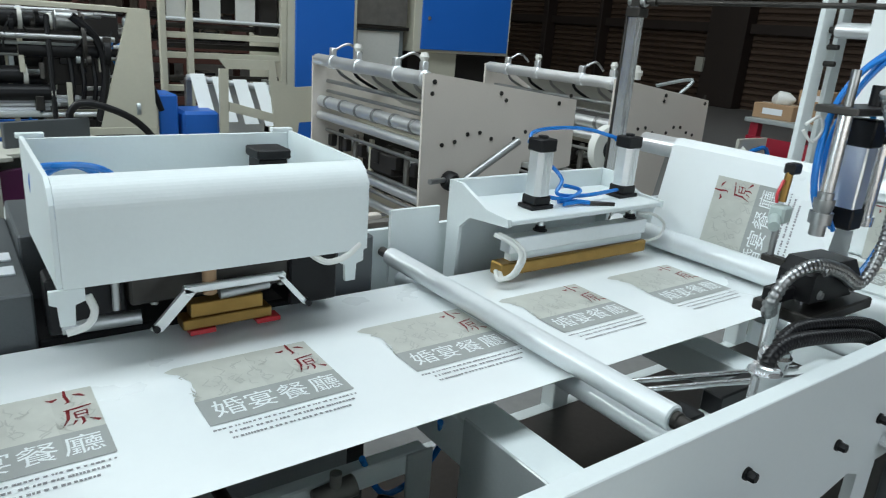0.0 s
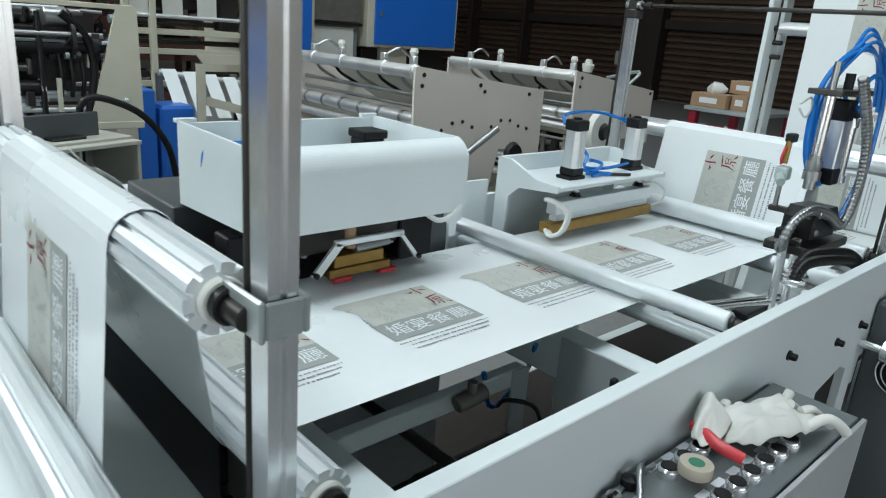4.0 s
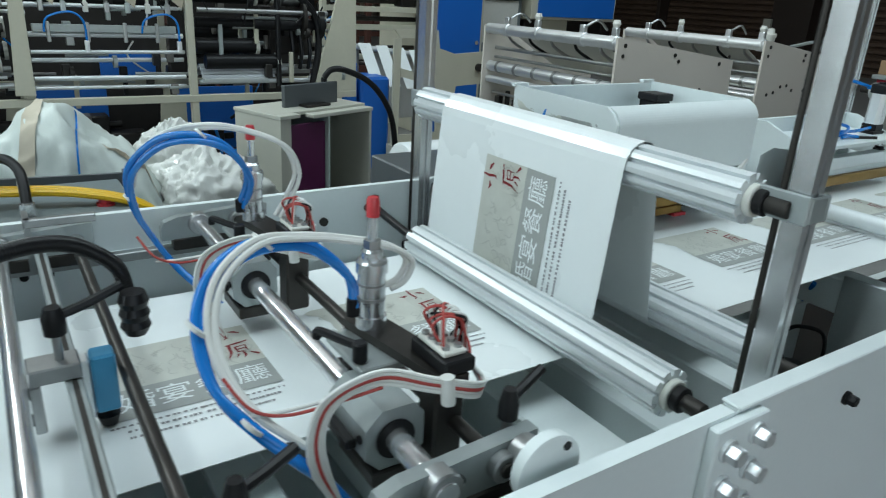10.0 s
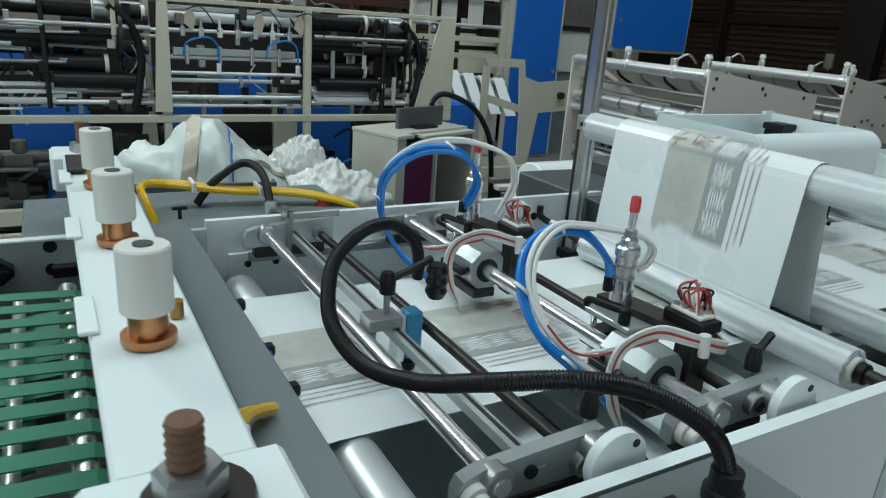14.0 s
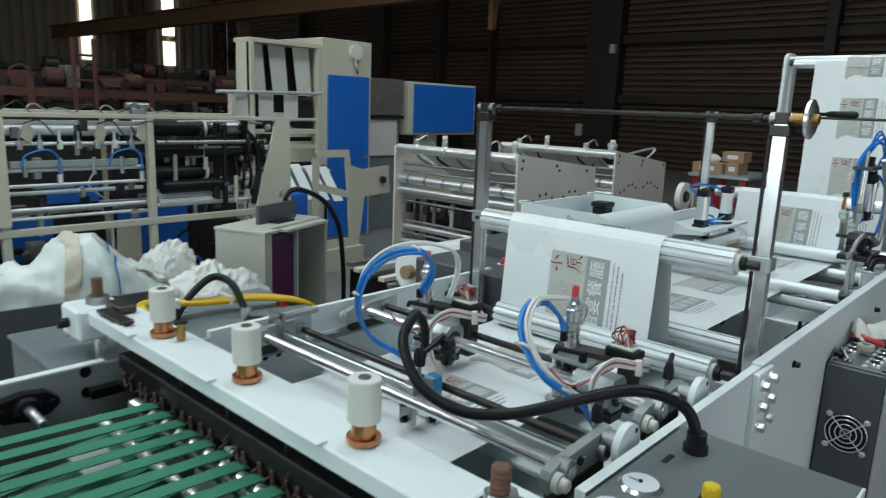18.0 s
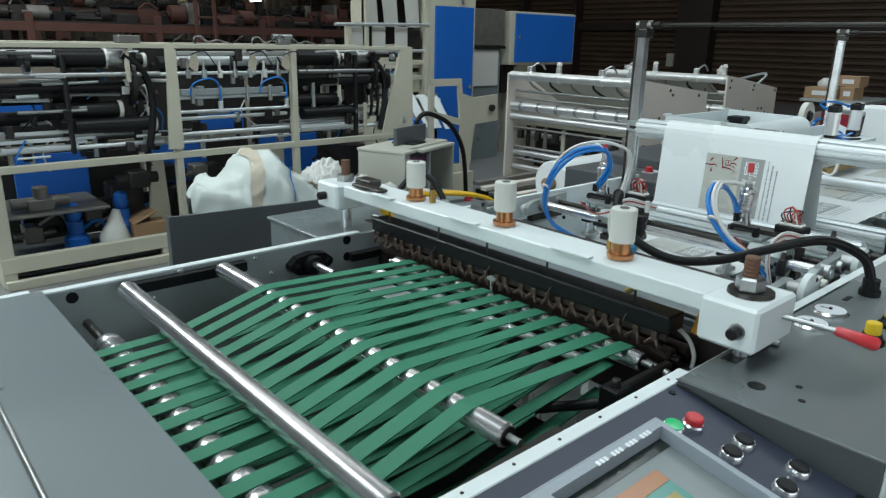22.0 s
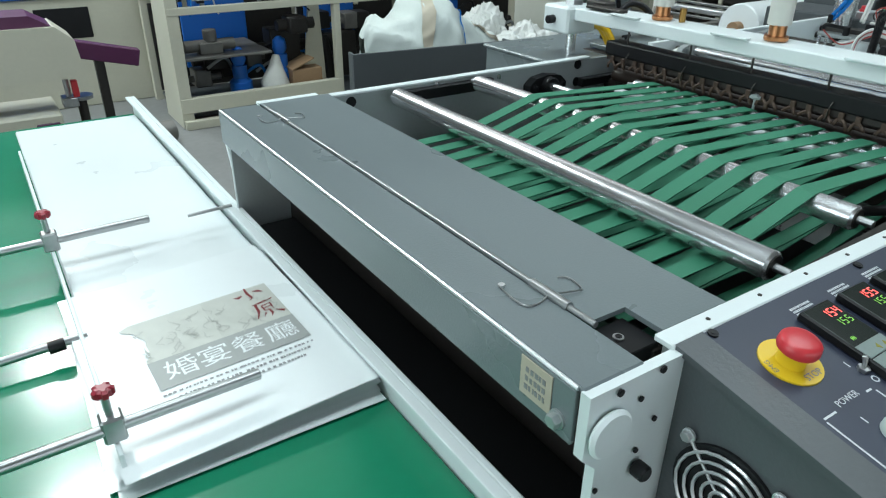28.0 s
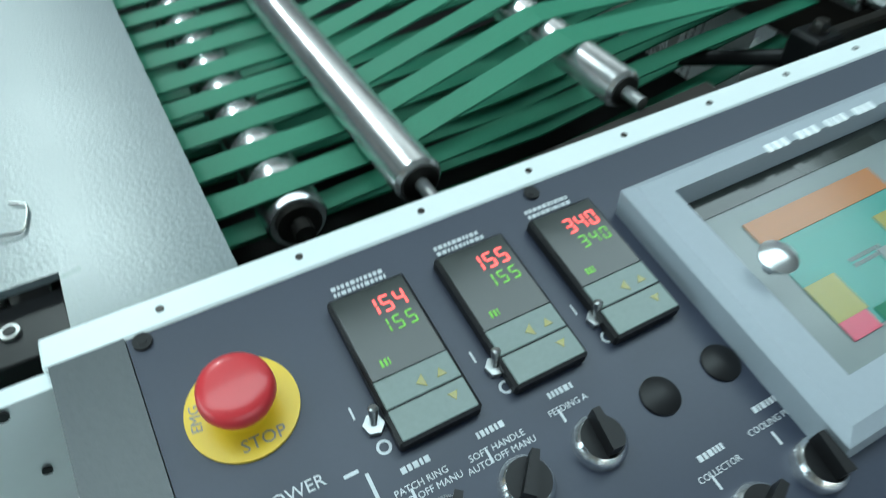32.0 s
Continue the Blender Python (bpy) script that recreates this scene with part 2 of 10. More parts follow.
INKLIGHT = material("pale_grey_ink", (0.52, 0.53, 0.48), 0.4, grain=0.10, scale=26, stain=0.12, sscale=14, bump=0)
INKBAND = material("grey_ink", (0.335, 0.35, 0.335), 0.4, grain=0.05, scale=60, bump=0)
INKRED = material("dark_red_ink", (0.20, 0.010, 0.014), 0.4, grain=0.1, bump=0)
INKTEXT = material("dark_grey_ink", (0.23, 0.23, 0.24), 0.4, bump=0)
WINDOWLIGHT = material("bright_roof_strip", (1.0, 0.98, 0.85), 0.5, emit=2.2, bump=0)
SHEETCLEAR = material("milky_strip", (0.60, 0.60, 0.56), 0.35, stain=0.1)


# ---------------- mesh helpers ----------------
class Geo:
    """Collects vertices and faces in world space."""

    def __init__(self):
        self.v, self.f, self.m, self.s = [], [], [], []

    def add(self, verts, faces, mi=0, smooth=False):
        o = len(self.v)
        self.v += [tuple(p) for p in verts]
        for f in faces:
            self.f.append([o + i for i in f])
            self.m.append(mi)
            self.s.append(smooth)
        return self

    def box(self, x0, x1, y0, y1, z0, z1, b=0.002, mi=0, m=None):
        lo, hi = (min(x0, x1), min(y0, y1), min(z0, z1)), (max(x0, x1), max(y0, y1), max(z0, z1))
        b = min(b, *[(hi[i] - lo[i]) * 0.45 for i in range(3)])
        idx, verts = {}, []
        for sx in (0, 1):
            for sy in (0, 1):
                for sz in (0, 1):
                    s = (sx, sy, sz)
                    for a in range(3):
                        p = [(hi[i] - (0 if i == a else b)) if s[i] else (lo[i] + (0 if i == a else b)) for i in range(3)]
                        idx[s, a] = len(verts)
                        verts.append(p)
        faces = []
        for a in range(3):
            u, w = [i for i in range(3) if i != a]
            for sg in (0, 1):
                q = []
                for cu, cw in ((0, 0), (1, 0), (1, 1), (0, 1)):
                    s = [0, 0, 0]
                    s[a], s[u], s[w] = sg, cu, cw
                    q.append(idx[tuple(s), a])
                flip = (sg == 1) != ((u, w) in ((1, 2), (0, 1)))
                faces.append(q[::-1] if flip else q)
        for c in range(3):
            u, w = [i for i in range(3) if i != c]
            for cu in (0, 1):
                for cw in (0, 1):
                    s0, s1 = [0, 0, 0], [0, 0, 0]
                    s0[u] = s1[u] = cu
                    s0[w] = s1[w] = cw
                    s1[c] = 1
                    s0, s1 = tuple(s0), tuple(s1)
                    faces.append([idx[s0, u], idx[s1, u], idx[s1, w], idx[s0, w]])
        for sx in (0, 1):
            for sy in (0, 1):
                for sz in (0, 1):
                    faces.append([idx[(sx, sy, sz), a] for a in range(3)])
        if m is not None:
            verts = [m @ Vector(p) for p in verts]
        return self.add(verts, faces, mi)

    def prism(self, pts, axis, a0, a1, mi=0, m=None):
        """A polygon of (u, w) pairs drawn out along an axis: 'x' (y, z), 'y' (x, z), 'z' (x, y)."""
        def at(u, w, a):
            return {"x": (a, u, w), "y": (u, a, w), "z": (u, w, a)}[axis]
        n = len(pts)
        verts = [at(u, w, a0) for u, w in pts] + [at(u, w, a1) for u, w in pts]
        faces = [list(range(n))[::-1], list(range(n, 2 * n))] + [[i, (i + 1) % n, n + (i + 1) % n, n + i] for i in range(n)]
        if m is not None:
            verts = [m @ Vector(p) for p in verts]
        return self.add(verts, faces, mi)

    def lathe(self, p0, p1, prof, seg=20, mi=0, flutes=0, depth=0.0):
        """Rings (along 0..1, radius) round the line p0-p1, with caps."""
        p0, p1 = Vector(p0), Vector(p1)
        d = (p1 - p0).normalized()
        u = d.orthogonal().normalized()
        w = d.cross(u)
        rings = []
        for a, r in prof:
            c = p0.lerp(p1, a)
            ring = []
            for i in range(seg):
                t = 2 * math.pi * i / seg
                rr = r
                if flutes:
                    rr = r - (depth if (i * flutes * 2 // seg) % 2 else 0)
                ring.append(c + (u * math.cos(t) + w * math.sin(t)) * rr)
            rings.append(ring)
        verts = [p for ring in rings for p in ring]
        faces = []
        for k in range(len(prof) - 1):
            for i in range(seg):
                j = (i + 1) % seg
                faces.append([k * seg + i, k * seg + j, (k + 1) * seg + j, (k + 1) * seg + i])
        faces += [list(range(seg))[::-1], list(range(len(verts) - seg, len(verts)))]
        self.add(verts, faces, mi, not flutes and seg > 8)
        return self

    def cyl(self, p0, p1, r, seg=16, b=0.0, mi=0):
        length = (Vector(p1) - Vector(p0)).length
        if b and length > 2 * b:
            e = b / length
            return self.lathe(p0, p1, [(0, r - b), (e, r), (1 - e, r), (1, r - b)], seg, mi)
        return self.lathe(p0, p1, [(0, r), (1, r)], seg, mi)

    def tube(self, pts, r, seg=8, mi=0, rings=0, ring_h=0.0, smooth_steps=6):
        """A hose through points, smoothed; rings: corrugations along it."""
        P = [Vector(p) for p in pts]
        path = []
        for i in range(len(P) - 1):
            a, b, c, d = P[max(0, i - 1)], P[i], P[i + 1], P[min(len(P) - 1, i + 2)]
            for k in range(smooth_steps):
                t = k / smooth_steps
                path.append(0.5 * ((2 * b) + (c - a) * t + (2 * a - 5 * b + 4 * c - d) * t * t + (3 * b - a - 3 * c + d) * t ** 3))
        path.append(P[-1])
        if rings:
            fine, total = [], [0.0]
            for a, b in zip(path, path[1:]):
                total.append(total[-1] + (b - a).length)
            n = rings * 4
            j = 0
            for k in range(n + 1):
                s = total[-1] * k / n
                while j < len(total) - 2 and total[j + 1] < s:
                    j += 1
                t = (s - total[j]) / max(1e-9, total[j + 1] - total[j])
                fine.append(path[j].lerp(path[j + 1], min(1, max(0, t))))
            path = fine
        verts, faces = [], []
        u = None
        for i, p in enumerate(path):
            d = (path[min(i + 1, len(path) - 1)] - path[max(i - 1, 0)]).normalized()
            u = d.orthogonal().normalized() if u is None else (u - d * u.dot(d)).normalized()
            w = d.cross(u)
            rr = r + (ring_h if rings and i % 4 in (1, 2) else 0)
            for k in range(seg):
                t = 2 * math.pi * k / seg
                verts.append(p + (u * math.cos(t) + w * math.sin(t)) * rr)
        for i in range(len(path) - 1):
            for k in range(seg):
                j = (k + 1) % seg
                faces.append([i * seg + k, i * seg + j, (i + 1) * seg + j, (i + 1) * seg + k])
        self.add(verts, faces, mi, True)
        n = (len(path) - 1) * seg
        self.add(verts[:seg][::-1], [list(range(seg))], mi)
        self.add(verts[n:], [list(range(seg))], mi)
        return self

    def hexbolt(self, p, d, r, h, mi=0):
        p, d = Vector(p), Vector(d).normalized()
        self.lathe(p, p + d * h * 0.25, [(0, r * 1.25), (1, r * 1.25)], 14, mi)
        return self.lathe(p + d * h * 0.25, p + d * h, [(0, r), (0.85, r), (1, r * 0.85)], 6, mi)


ORIGIN = {}


def thing(name, at, label, category, group="", kind=""):
    ob = new(name)
    ob.location = at
    ob.empty_display_size = 0.05
    ORIGIN[ob] = Vector(at)
    return tagged(ob, label, category, group, kind)


def mesh_of(name, geo, mats, shift):
    me = bpy.data.meshes.new(name)
    me.from_pydata([(x - shift.x, y - shift.y, z - shift.z) for x, y, z in geo.v], [], geo.f)
    me.polygons.foreach_set("material_index", geo.m)
    me.polygons.foreach_set("use_smooth", geo.s)
    bm = bmesh.new()
    bm.from_mesh(me)
    bmesh.ops.recalc_face_normals(bm, faces=bm.faces)
    bm.to_mesh(me)
    bm.free()
    if any(geo.s) and len(geo.v) < 1200:
        me.set_sharp_from_angle(angle=radians(38))
    for m in (mats if isinstance(mats, (list, tuple)) else [mats]):
        me.materials.append(m)
    return me


def part(name, geo, mats, parent, label="", kind=""):
    ob = new(name, mesh_of(name, geo, mats, ORIGIN[parent]))
    ob.parent = parent
    ORIGIN[ob] = ORIGIN[parent]
    return tagged(ob, label, "", "", kind)


def single(name, geo, mats, at, label, category, group="", kind=""):
    """A thing that is one mesh."""
    at = Vector(at)
    ob = new(name, mesh_of(name, geo, mats, at))
    ob.location = at
    ORIGIN[ob] = at
    return tagged(ob, label, category, group, kind)


def part_at(name, me, parent, m, label=""):
    """A part on mesh data that it shares, at the pose m in its parent's space."""
    ob = new(name, me)
    ob.parent = parent
    ob.matrix_basis = m
    return tagged(ob, label)


def letters(body, size, extrude=0.0):
    """A mesh of the built-in font, centred."""
    cu = bpy.data.curves.new("letters", "FONT")
    cu.body, cu.size, cu.extrude, cu.align_x, cu.align_y = body, size, extrude, "CENTER", "CENTER"
    cu.resolution_u = 2
    ob = bpy.data.objects.new("letters", cu)
    scene.collection.objects.link(ob)
    bpy.context.view_layer.update()
    ev = ob.evaluated_get(bpy.context.evaluated_depsgraph_get())
    tmp = ev.to_mesh()
    verts, faces = [tuple(v.co) for v in tmp.vertices], [list(p.vertices) for p in tmp.polygons]
    ev.to_mesh_clear()
    bpy.data.objects.remove(ob)
    bpy.data.curves.remove(cu)
    return verts, faces


# ---------------- hall ----------------
def build_hall():
    single("floor", Geo().box(-14, 15.7, -6.4, 30, -0.2, 0.0, 0.001), CONCRETE, (0, 0, 0), "grey concrete factory floor with worn stains", "floor", kind="structure")
    single("ceiling", Geo().box(-14, 15.7, -6.4, 30, 7.2, 7.4, 0.001), ROOFSHEET, (0, 0, 7.2), "grey sheet underside of the hall roof", "ceiling", kind="structure")
    # west and south walls stay out of view; their gate openings are added
    single("wall_west", Geo().box(-14.2, -14, -6.4, -3, 0, 7.2, 0.001).box(-14.2, -14, 7, 30, 0, 7.2, 0.001).box(-14.2, -14, -3, 7, 5.0, 7.2, 0.001), HALLWALL, (-14, 0, 0), "old brown hall wall, unseen, opened wide for an added fill light", "wall", kind="structure")
    g = Geo().box(-14, -6, -6.4, -6.2, 0, 7.2).box(3, 15.7, -6.4, -6.2, 0, 7.2).box(-6, 3, -6.4, -6.2, 4.1, 7.2)
    single("wall_south", g, HALLWALL, (0, -6.3, 0), "old brown hall wall, unseen, opened wide for an added fill light", "wall", kind="structure")
    # ribbed brown sheet wall across the hall
    X = 15.7
    sh = thing("wall_east", (X, 12, 0), "dark brown ribbed steel sheet wall", "wall", kind="structure")
    part("backing", Geo().box(X + 0.02, X + 0.2, -6.4, 30.2, 0, 7.2, 0.001), SHUTTER, sh)
    g = Geo()
    for k in range(47):
        z = 0.05 + k * 0.152
        g.prism([(X + 0.02, z), (X - 0.06, z + 0.030), (X - 0.06, z + 0.100), (X + 0.02, z + 0.132)], "y", -6.2, 30)
    part("rib", g, SHUTTER, sh, "horizontal ribs of brown sheet", "stuff")
    for y, w in ((-1.0, 0.12), (4.4, 0.12), (10.0, 0.50), (14.0, 0.06), (16.2, 0.10), (19.3, 0.45), (24.0, 0.12)):
        part("column", Geo().box(X - 0.45, X - 0.07, y - w, y + w, 0, 7.2, 0.01), COLUMN, sh, "dark steel column")
    for z in (1.72, 3.28, 5.3):
        part("rail", Geo().box(X - 0.26, X - 0.062, -6.2, 30, z, z + 0.22, 0.01), COLUMN, sh, "dark steel rail")
    single("wall_switch", Geo().box(X - 0.54, X - 0.46, 10.42, 10.62, 0.78, 1.12, 0.004), PALEYELLOW, (X - 0.5, 10.5, 0.78), "small pale switch box on the column", "switch")
    single("wall_lamp", Geo().box(X - 0.62, X - 0.46, 9.55, 9.70, 3.0, 3.25, 0.02), KEYGREY, (X - 0.5, 9.6, 3.0), "small grey fitting on the dark column", "fitting")
    # far hall wall with bright strips
    far = thing("wall_far", (6, 30, 0), "far sheet wall of the hall with bright strips", "wall", kind="structure")
    part("backing", Geo().box(-14, 15.6, 30.0, 30.2, 0, 7.2, 0.001), HALLWALL, far)
    g = Geo()
    for k in range(73):
        x = -14 + k * 0.40
        g.prism([(x, 30.0), (x + 0.08, 29.94), (x + 0.24, 29.94), (x + 0.32, 30.0)], "z", 0, 7.1)
    part("rib", g, HALLWALL, far, "upright ribs of sheet", "stuff")
    for x, w in ((2.6, 0.2), (9.35, 0.21), (12.75, 0.26)):
        for z0, z1 in ((2.75, 3.75), (4.0, 6.2)):
            part("light_strip", Geo().box(x - w, x + w, 29.88, 29.93, z0, z1, 0.002), WINDOWLIGHT, far, "bright translucent strip in the wall")
    for x in (4.2, 10.9, 14.6):
        part("truss_post", Geo().box(x - 0.12, x + 0.12, 29.3, 29.5, 0, 7.2, 0.004), SHUTTER, far)
        g = Geo()
        for k in range(9):
            z = 0.4 + k * 0.75
            g.tube([(x - 0.1, 29.4, z), (x + 0.55, 29.4, z + 0.37)], 0.035, 6, smooth_steps=1)
            g.tube([(x + 0.55, 29.4, z + 0.37), (x - 0.1, 29.4, z + 0.75)], 0.035, 6, smooth_steps=1)
        g.box(x + 0.52, x + 0.62, 29.36, 29.46, 0, 7.2)
        part("truss_web", g, SHUTTER, far)
    # crane girder along y
    gd = thing("crane_girder", (7.85, 16, 3.6), "ochre brown crane rail girder under the roof", "girder", kind="structure")
    part("web", Geo().box(7.82, 7.88, 5.0, 29.2, 3.42, 3.80, 0.003), GIRDER, gd)
    part("flange", Geo().box(7.72, 7.98, 5.0, 29.2, 3.80, 3.84, 0.003), GIRDER, gd)
    part("flange", Geo().box(7.72, 7.98, 5.0, 29.2, 3.38, 3.42, 0.003), GIRDER, gd)
    for y in (8.0, 16.4, 24.0):
        part("bracket", Geo().prism([(7.98, 2.8), (8.06, 2.8), (8.3, 3.8), (7.98, 3.8)], "y", y, y + 0.1), GIRDER, gd)
        part("column", Geo().box(8.06, 8.3, y - 0.1, y + 0.15, 0.0, 7.2, 0.01) if y > 16 else Geo().box(8.06, 8.2, y, y + 0.1, 3.38, 7.2, 0.01), SHUTTER, gd)
    # pendant lamps in a row beside the machine
    for ly in (4.8, 7.0):
        t = thing("pendant_lamp", (-2.88, ly, 4.4), "white square pendant lamp hung from the roof", "lamp", "pendant lamps")
        part("shade", Geo().box(-3.15, -2.61, ly - 0.27, ly + 0.27, 4.40, 4.46, 0.01), WHITE, t)
        part("ballast", Geo().box(-2.98, -2.78, ly - 0.10, ly + 0.10, 4.46, 4.62, 0.01), GREY, t)
        part("hanger", Geo().cyl((-2.88, ly, 4.62), (-2.88, ly, 7.2), 0.008, 6), STEEL, t)
    # translucent roof strips, added out of view above the overhead fill lights
    for x0, x1, y in ((-9.6, 5.6, 1.2), (-6.1, 12.1, 8.8)):
        single("skylight", Geo().box(x0, x1, y - 1.75, y + 1.75, 7.11, 7.19, 0.004), SHEETCLEAR, ((x0 + x1) / 2, y, 7.15), "translucent roof strip added out of view above a fill light", "skylight", kind="structure")


# ---------------- machine frame ----------------
WZ = 0.768            # height of the film
WY0, WY1 = 0.710, 1.204


def bolt_row(name, pts, d, r, h, mat, parent, label=""):
    for p in pts:
        part(name, Geo().hexbolt(p, d, r, h), mat, parent, label)


def build_frame():
    f = thing("bag_making_machine", (0, 0.9, 0), "white painted steel bag making machine with side plates", "machine")
    # near side plates with the bolted joint
    part("side_plate", Geo().prism([(-0.375, 0.872), (2.72, 0.872), (2.72, 0.30), (2.66, 0.30), (2.66, 0.63), (1.31, 0.63), (1.31, 0.30), (1.245, 0.30), (1.245, 0.622), (1.20, 0.640), (1.07, 0.615), (1.07, 0.30), (0.98, 0.30), (0.55, 0.36), (-0.375, 0.36)], "y", 0.392, 0.410), WHITE, f, "white near side plate with a cut-out")
    part("side_plate", Geo().prism([(-1.12, 0.872), (-0.379, 0.872), (-0.379, 0.50), (-1.12, 0.50)], "y", 0.392, 0.410), WHITE, f, "white near side plate")
    part("top_edge", Geo().box(-0.375, 2.72, 0.388, 0.414, 0.872, 0.877, 0.0015), WHITE, f)
    part("joint_plate", Geo().box(-0.425, -0.330, 0.378, 0.392, 0.68, 0.868, 0.002), WHITE, f)
    bolt_row("bolt", [(-0.402, 0.378, z) for z in (0.838, 0.79, 0.742)] + [(-0.352, 0.378, z) for z in (0.845, 0.797, 0.749)], (0, -1, 0), 0.0115, 0.02, ALU, f, "silver socket bolt")
    bolt_row("bolt", [(-0.118, 0.392, 0.812), (0.84, 0.392, 0.770), (1.12, 0.392, 0.724), (1.267, 0.392, 0.730), (2.0, 0.392, 0.80)], (0, -1, 0), 0.008, 0.016, BLACK, f)
    part("hand_knob", Geo().cyl((1.31, 0.392, 0.672), (1.31, 0.345, 0.672), 0.010, 14).lathe((1.31, 0.345, 0.672), (1.31, 0.325, 0.672), [(0, 0.020), (0.2, 0.028), (0.8, 0.028), (1, 0.018)], 24), CHROME, f, "chrome hand knob")
    # far side plates
    part("side_plate", Geo().prism([(-1.16, 0.872), (-0.10, 0.872), (-0.10, 0.50), (-1.16, 0.50)], "y", 1.386, 1.402), WHITE, f, "white far side plate")
    part("side_plate", Geo().prism([(0.70, 0.840), (2.72, 0.840), (2.72, 0.50), (0.70, 0.50)], "y", 1.386, 1.402), WHITE, f, "white far side plate")
    part("side_plate", Geo().prism([(0.84, 0.90), (0.98, 0.90), (0.98, 0.50), (0.84, 0.50)], "y", 1.34, 1.352), WHITE, f)
    for x, z in ((-0.95, 0.80), (-0.72, 0.835), (-0.50, 0.79), (-0.44, 0.80), (-0.33, 0.82), (-1.05, 0.845), (-1.02, 0.835)):
        part("bolt", Geo().cyl((x, 1.380, z), (x, 1.387, z), 0.010, 10), DARKSTEEL, f)
    # cross members under the film
    for x, z0, z1, w in ((0.70, 0.60, 0.69, 0.09), (0.05, 0.58, 0.66, 0.08), (-0.20, 0.60, 0.69, 0.10), (1.35, 0.60, 0.68, 0.08), (2.2, 0.6, 0.68, 0.08), (-0.62, 0.602, 0.65, 0.08)):
        part("cross_member", Geo().box(x - w / 2, x + w / 2, 0.41, 1.386, z0, z1, 0.004), WHITE, f)
    for x in (0.70, 1.35, -0.2, 2.2):
        part("brace", Geo().prism([(x - 0.05, 0.60), (x + 0.05, 0.60), (x + 0.05, 0.10), (x - 0.05, 0.10)], "y", 0.60, 0.612), WHITE, f)
    for x in (-0.30, 0.62, 1.55, 2.6):
        for y in (0.402, 1.394):
            part("leg", Geo().box(x - 0.035, x + 0.035, y - 0.03, y + 0.03, 0.0, 0.548, 0.004), WHITE, f)
    part("lower_rail", Geo().box(-1.1, 2.72, 0.38, 0.43, 0.10, 0.16, 0.004), WHITE, f)
    part("lower_rail", Geo().box(-1.1, 2.72, 1.36, 1.41, 0.10, 0.16, 0.004), WHITE, f)
    part("side_bracket", Geo().box(-0.60, 0.62, 0.62, 0.66, 0.44, 0.50, 0.004), WHITE, f)
    # drive parts under the film, in the dark
    part("drive_motor", Geo().cyl((0.30, 0.78, 0.42), (0.56, 0.78, 0.42), 0.075, 20, 0.01).box(0.36, 0.50, 0.72, 0.84, 0.30, 0.36), BLACK, f, "black electric motor under the film")
    part("drive_motor", Geo().cyl((-0.05, 0.85, 0.45), (0.12, 0.85, 0.45), 0.06, 20, 0.01), BLACK, f, "black electric motor under the film")
    part("shaft", Geo().cyl((0.30, 0.45, 0.56), (0.30, 1.36, 0.56), 0.012, 10), DARKSTEEL, f)
    part("hose", Geo().tube([(0.40, 0.56, 0.58), (0.43, 0.54, 0.45), (0.50, 0.60, 0.38), (0.55, 0.72, 0.44), (0.50, 0.66, 0.56)], 0.008, 8), BLACK, f)
    part("hose", Geo().tube([(0.50, 0.85, 0.63), (0.56, 0.88, 0.52), (0.63, 0.90, 0.50), (0.68, 0.88, 0.57), (0.65, 0.84, 0.66)], 0.006, 8), BLUEHOSE, f, "blue air hose")
    part("inner_rail", Geo().box(0.10, 0.63, 0.845, 0.875, 0.570, 0.612, 0.003), WHITE, f, "white rail under the film")
    part("inner_post", Geo().box(0.585, 0.640, 0.840, 0.846, 0.20, 0.612, 0.002), PLATEGREY, f)
    part("rail_unit", Geo().cyl((0.40, 0.825, 0.60), (0.47, 0.815, 0.615), 0.018, 14, 0.003).cyl((0.435, 0.818, 0.612), (0.435, 0.818, 0.645), 0.010, 12), GREYJUNK, f)
    part("inner_box", Geo().box(0.14, 0.60, 1.08, 1.30, 0.22, 0.52, 0.004), PLATEGREY, f, "pale grey drive housing")
    part("cable", Geo().tube([(0.52, 0.82, 0.56), (0.50, 0.78, 0.60), (0.54, 0.74, 0.59), (0.57, 0.74, 0.52), (0.55, 0.76, 0.44)], 0.005, 8), BLACK, f)
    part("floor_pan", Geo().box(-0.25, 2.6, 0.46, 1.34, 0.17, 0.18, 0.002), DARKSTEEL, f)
    part("floor_pan", Geo().box(-1.1, -0.255, 0.46, 1.34, 0.59, 0.60, 0.002), PLATEGREY, f, "pale grey pan under the rods")
    part("web_plate", Geo().box(0.648, 0.654, 0.411, 0.775, 0.30, 0.705, 0.002), PLATEGREY, f, "pale grey web plate")
    part("black_drive", Geo().box(0.39, 0.64, 0.520, 0.555, 0.690, 0.728, 0.004).box(0.475, 0.487, 0.530, 0.542, 0.728, 0.765, 0.002).cyl((0.365, 0.538, 0.708), (0.39, 0.538, 0.708), 0.012, 12), BLACK, f, "black drive unit beside the web plate")
    return f


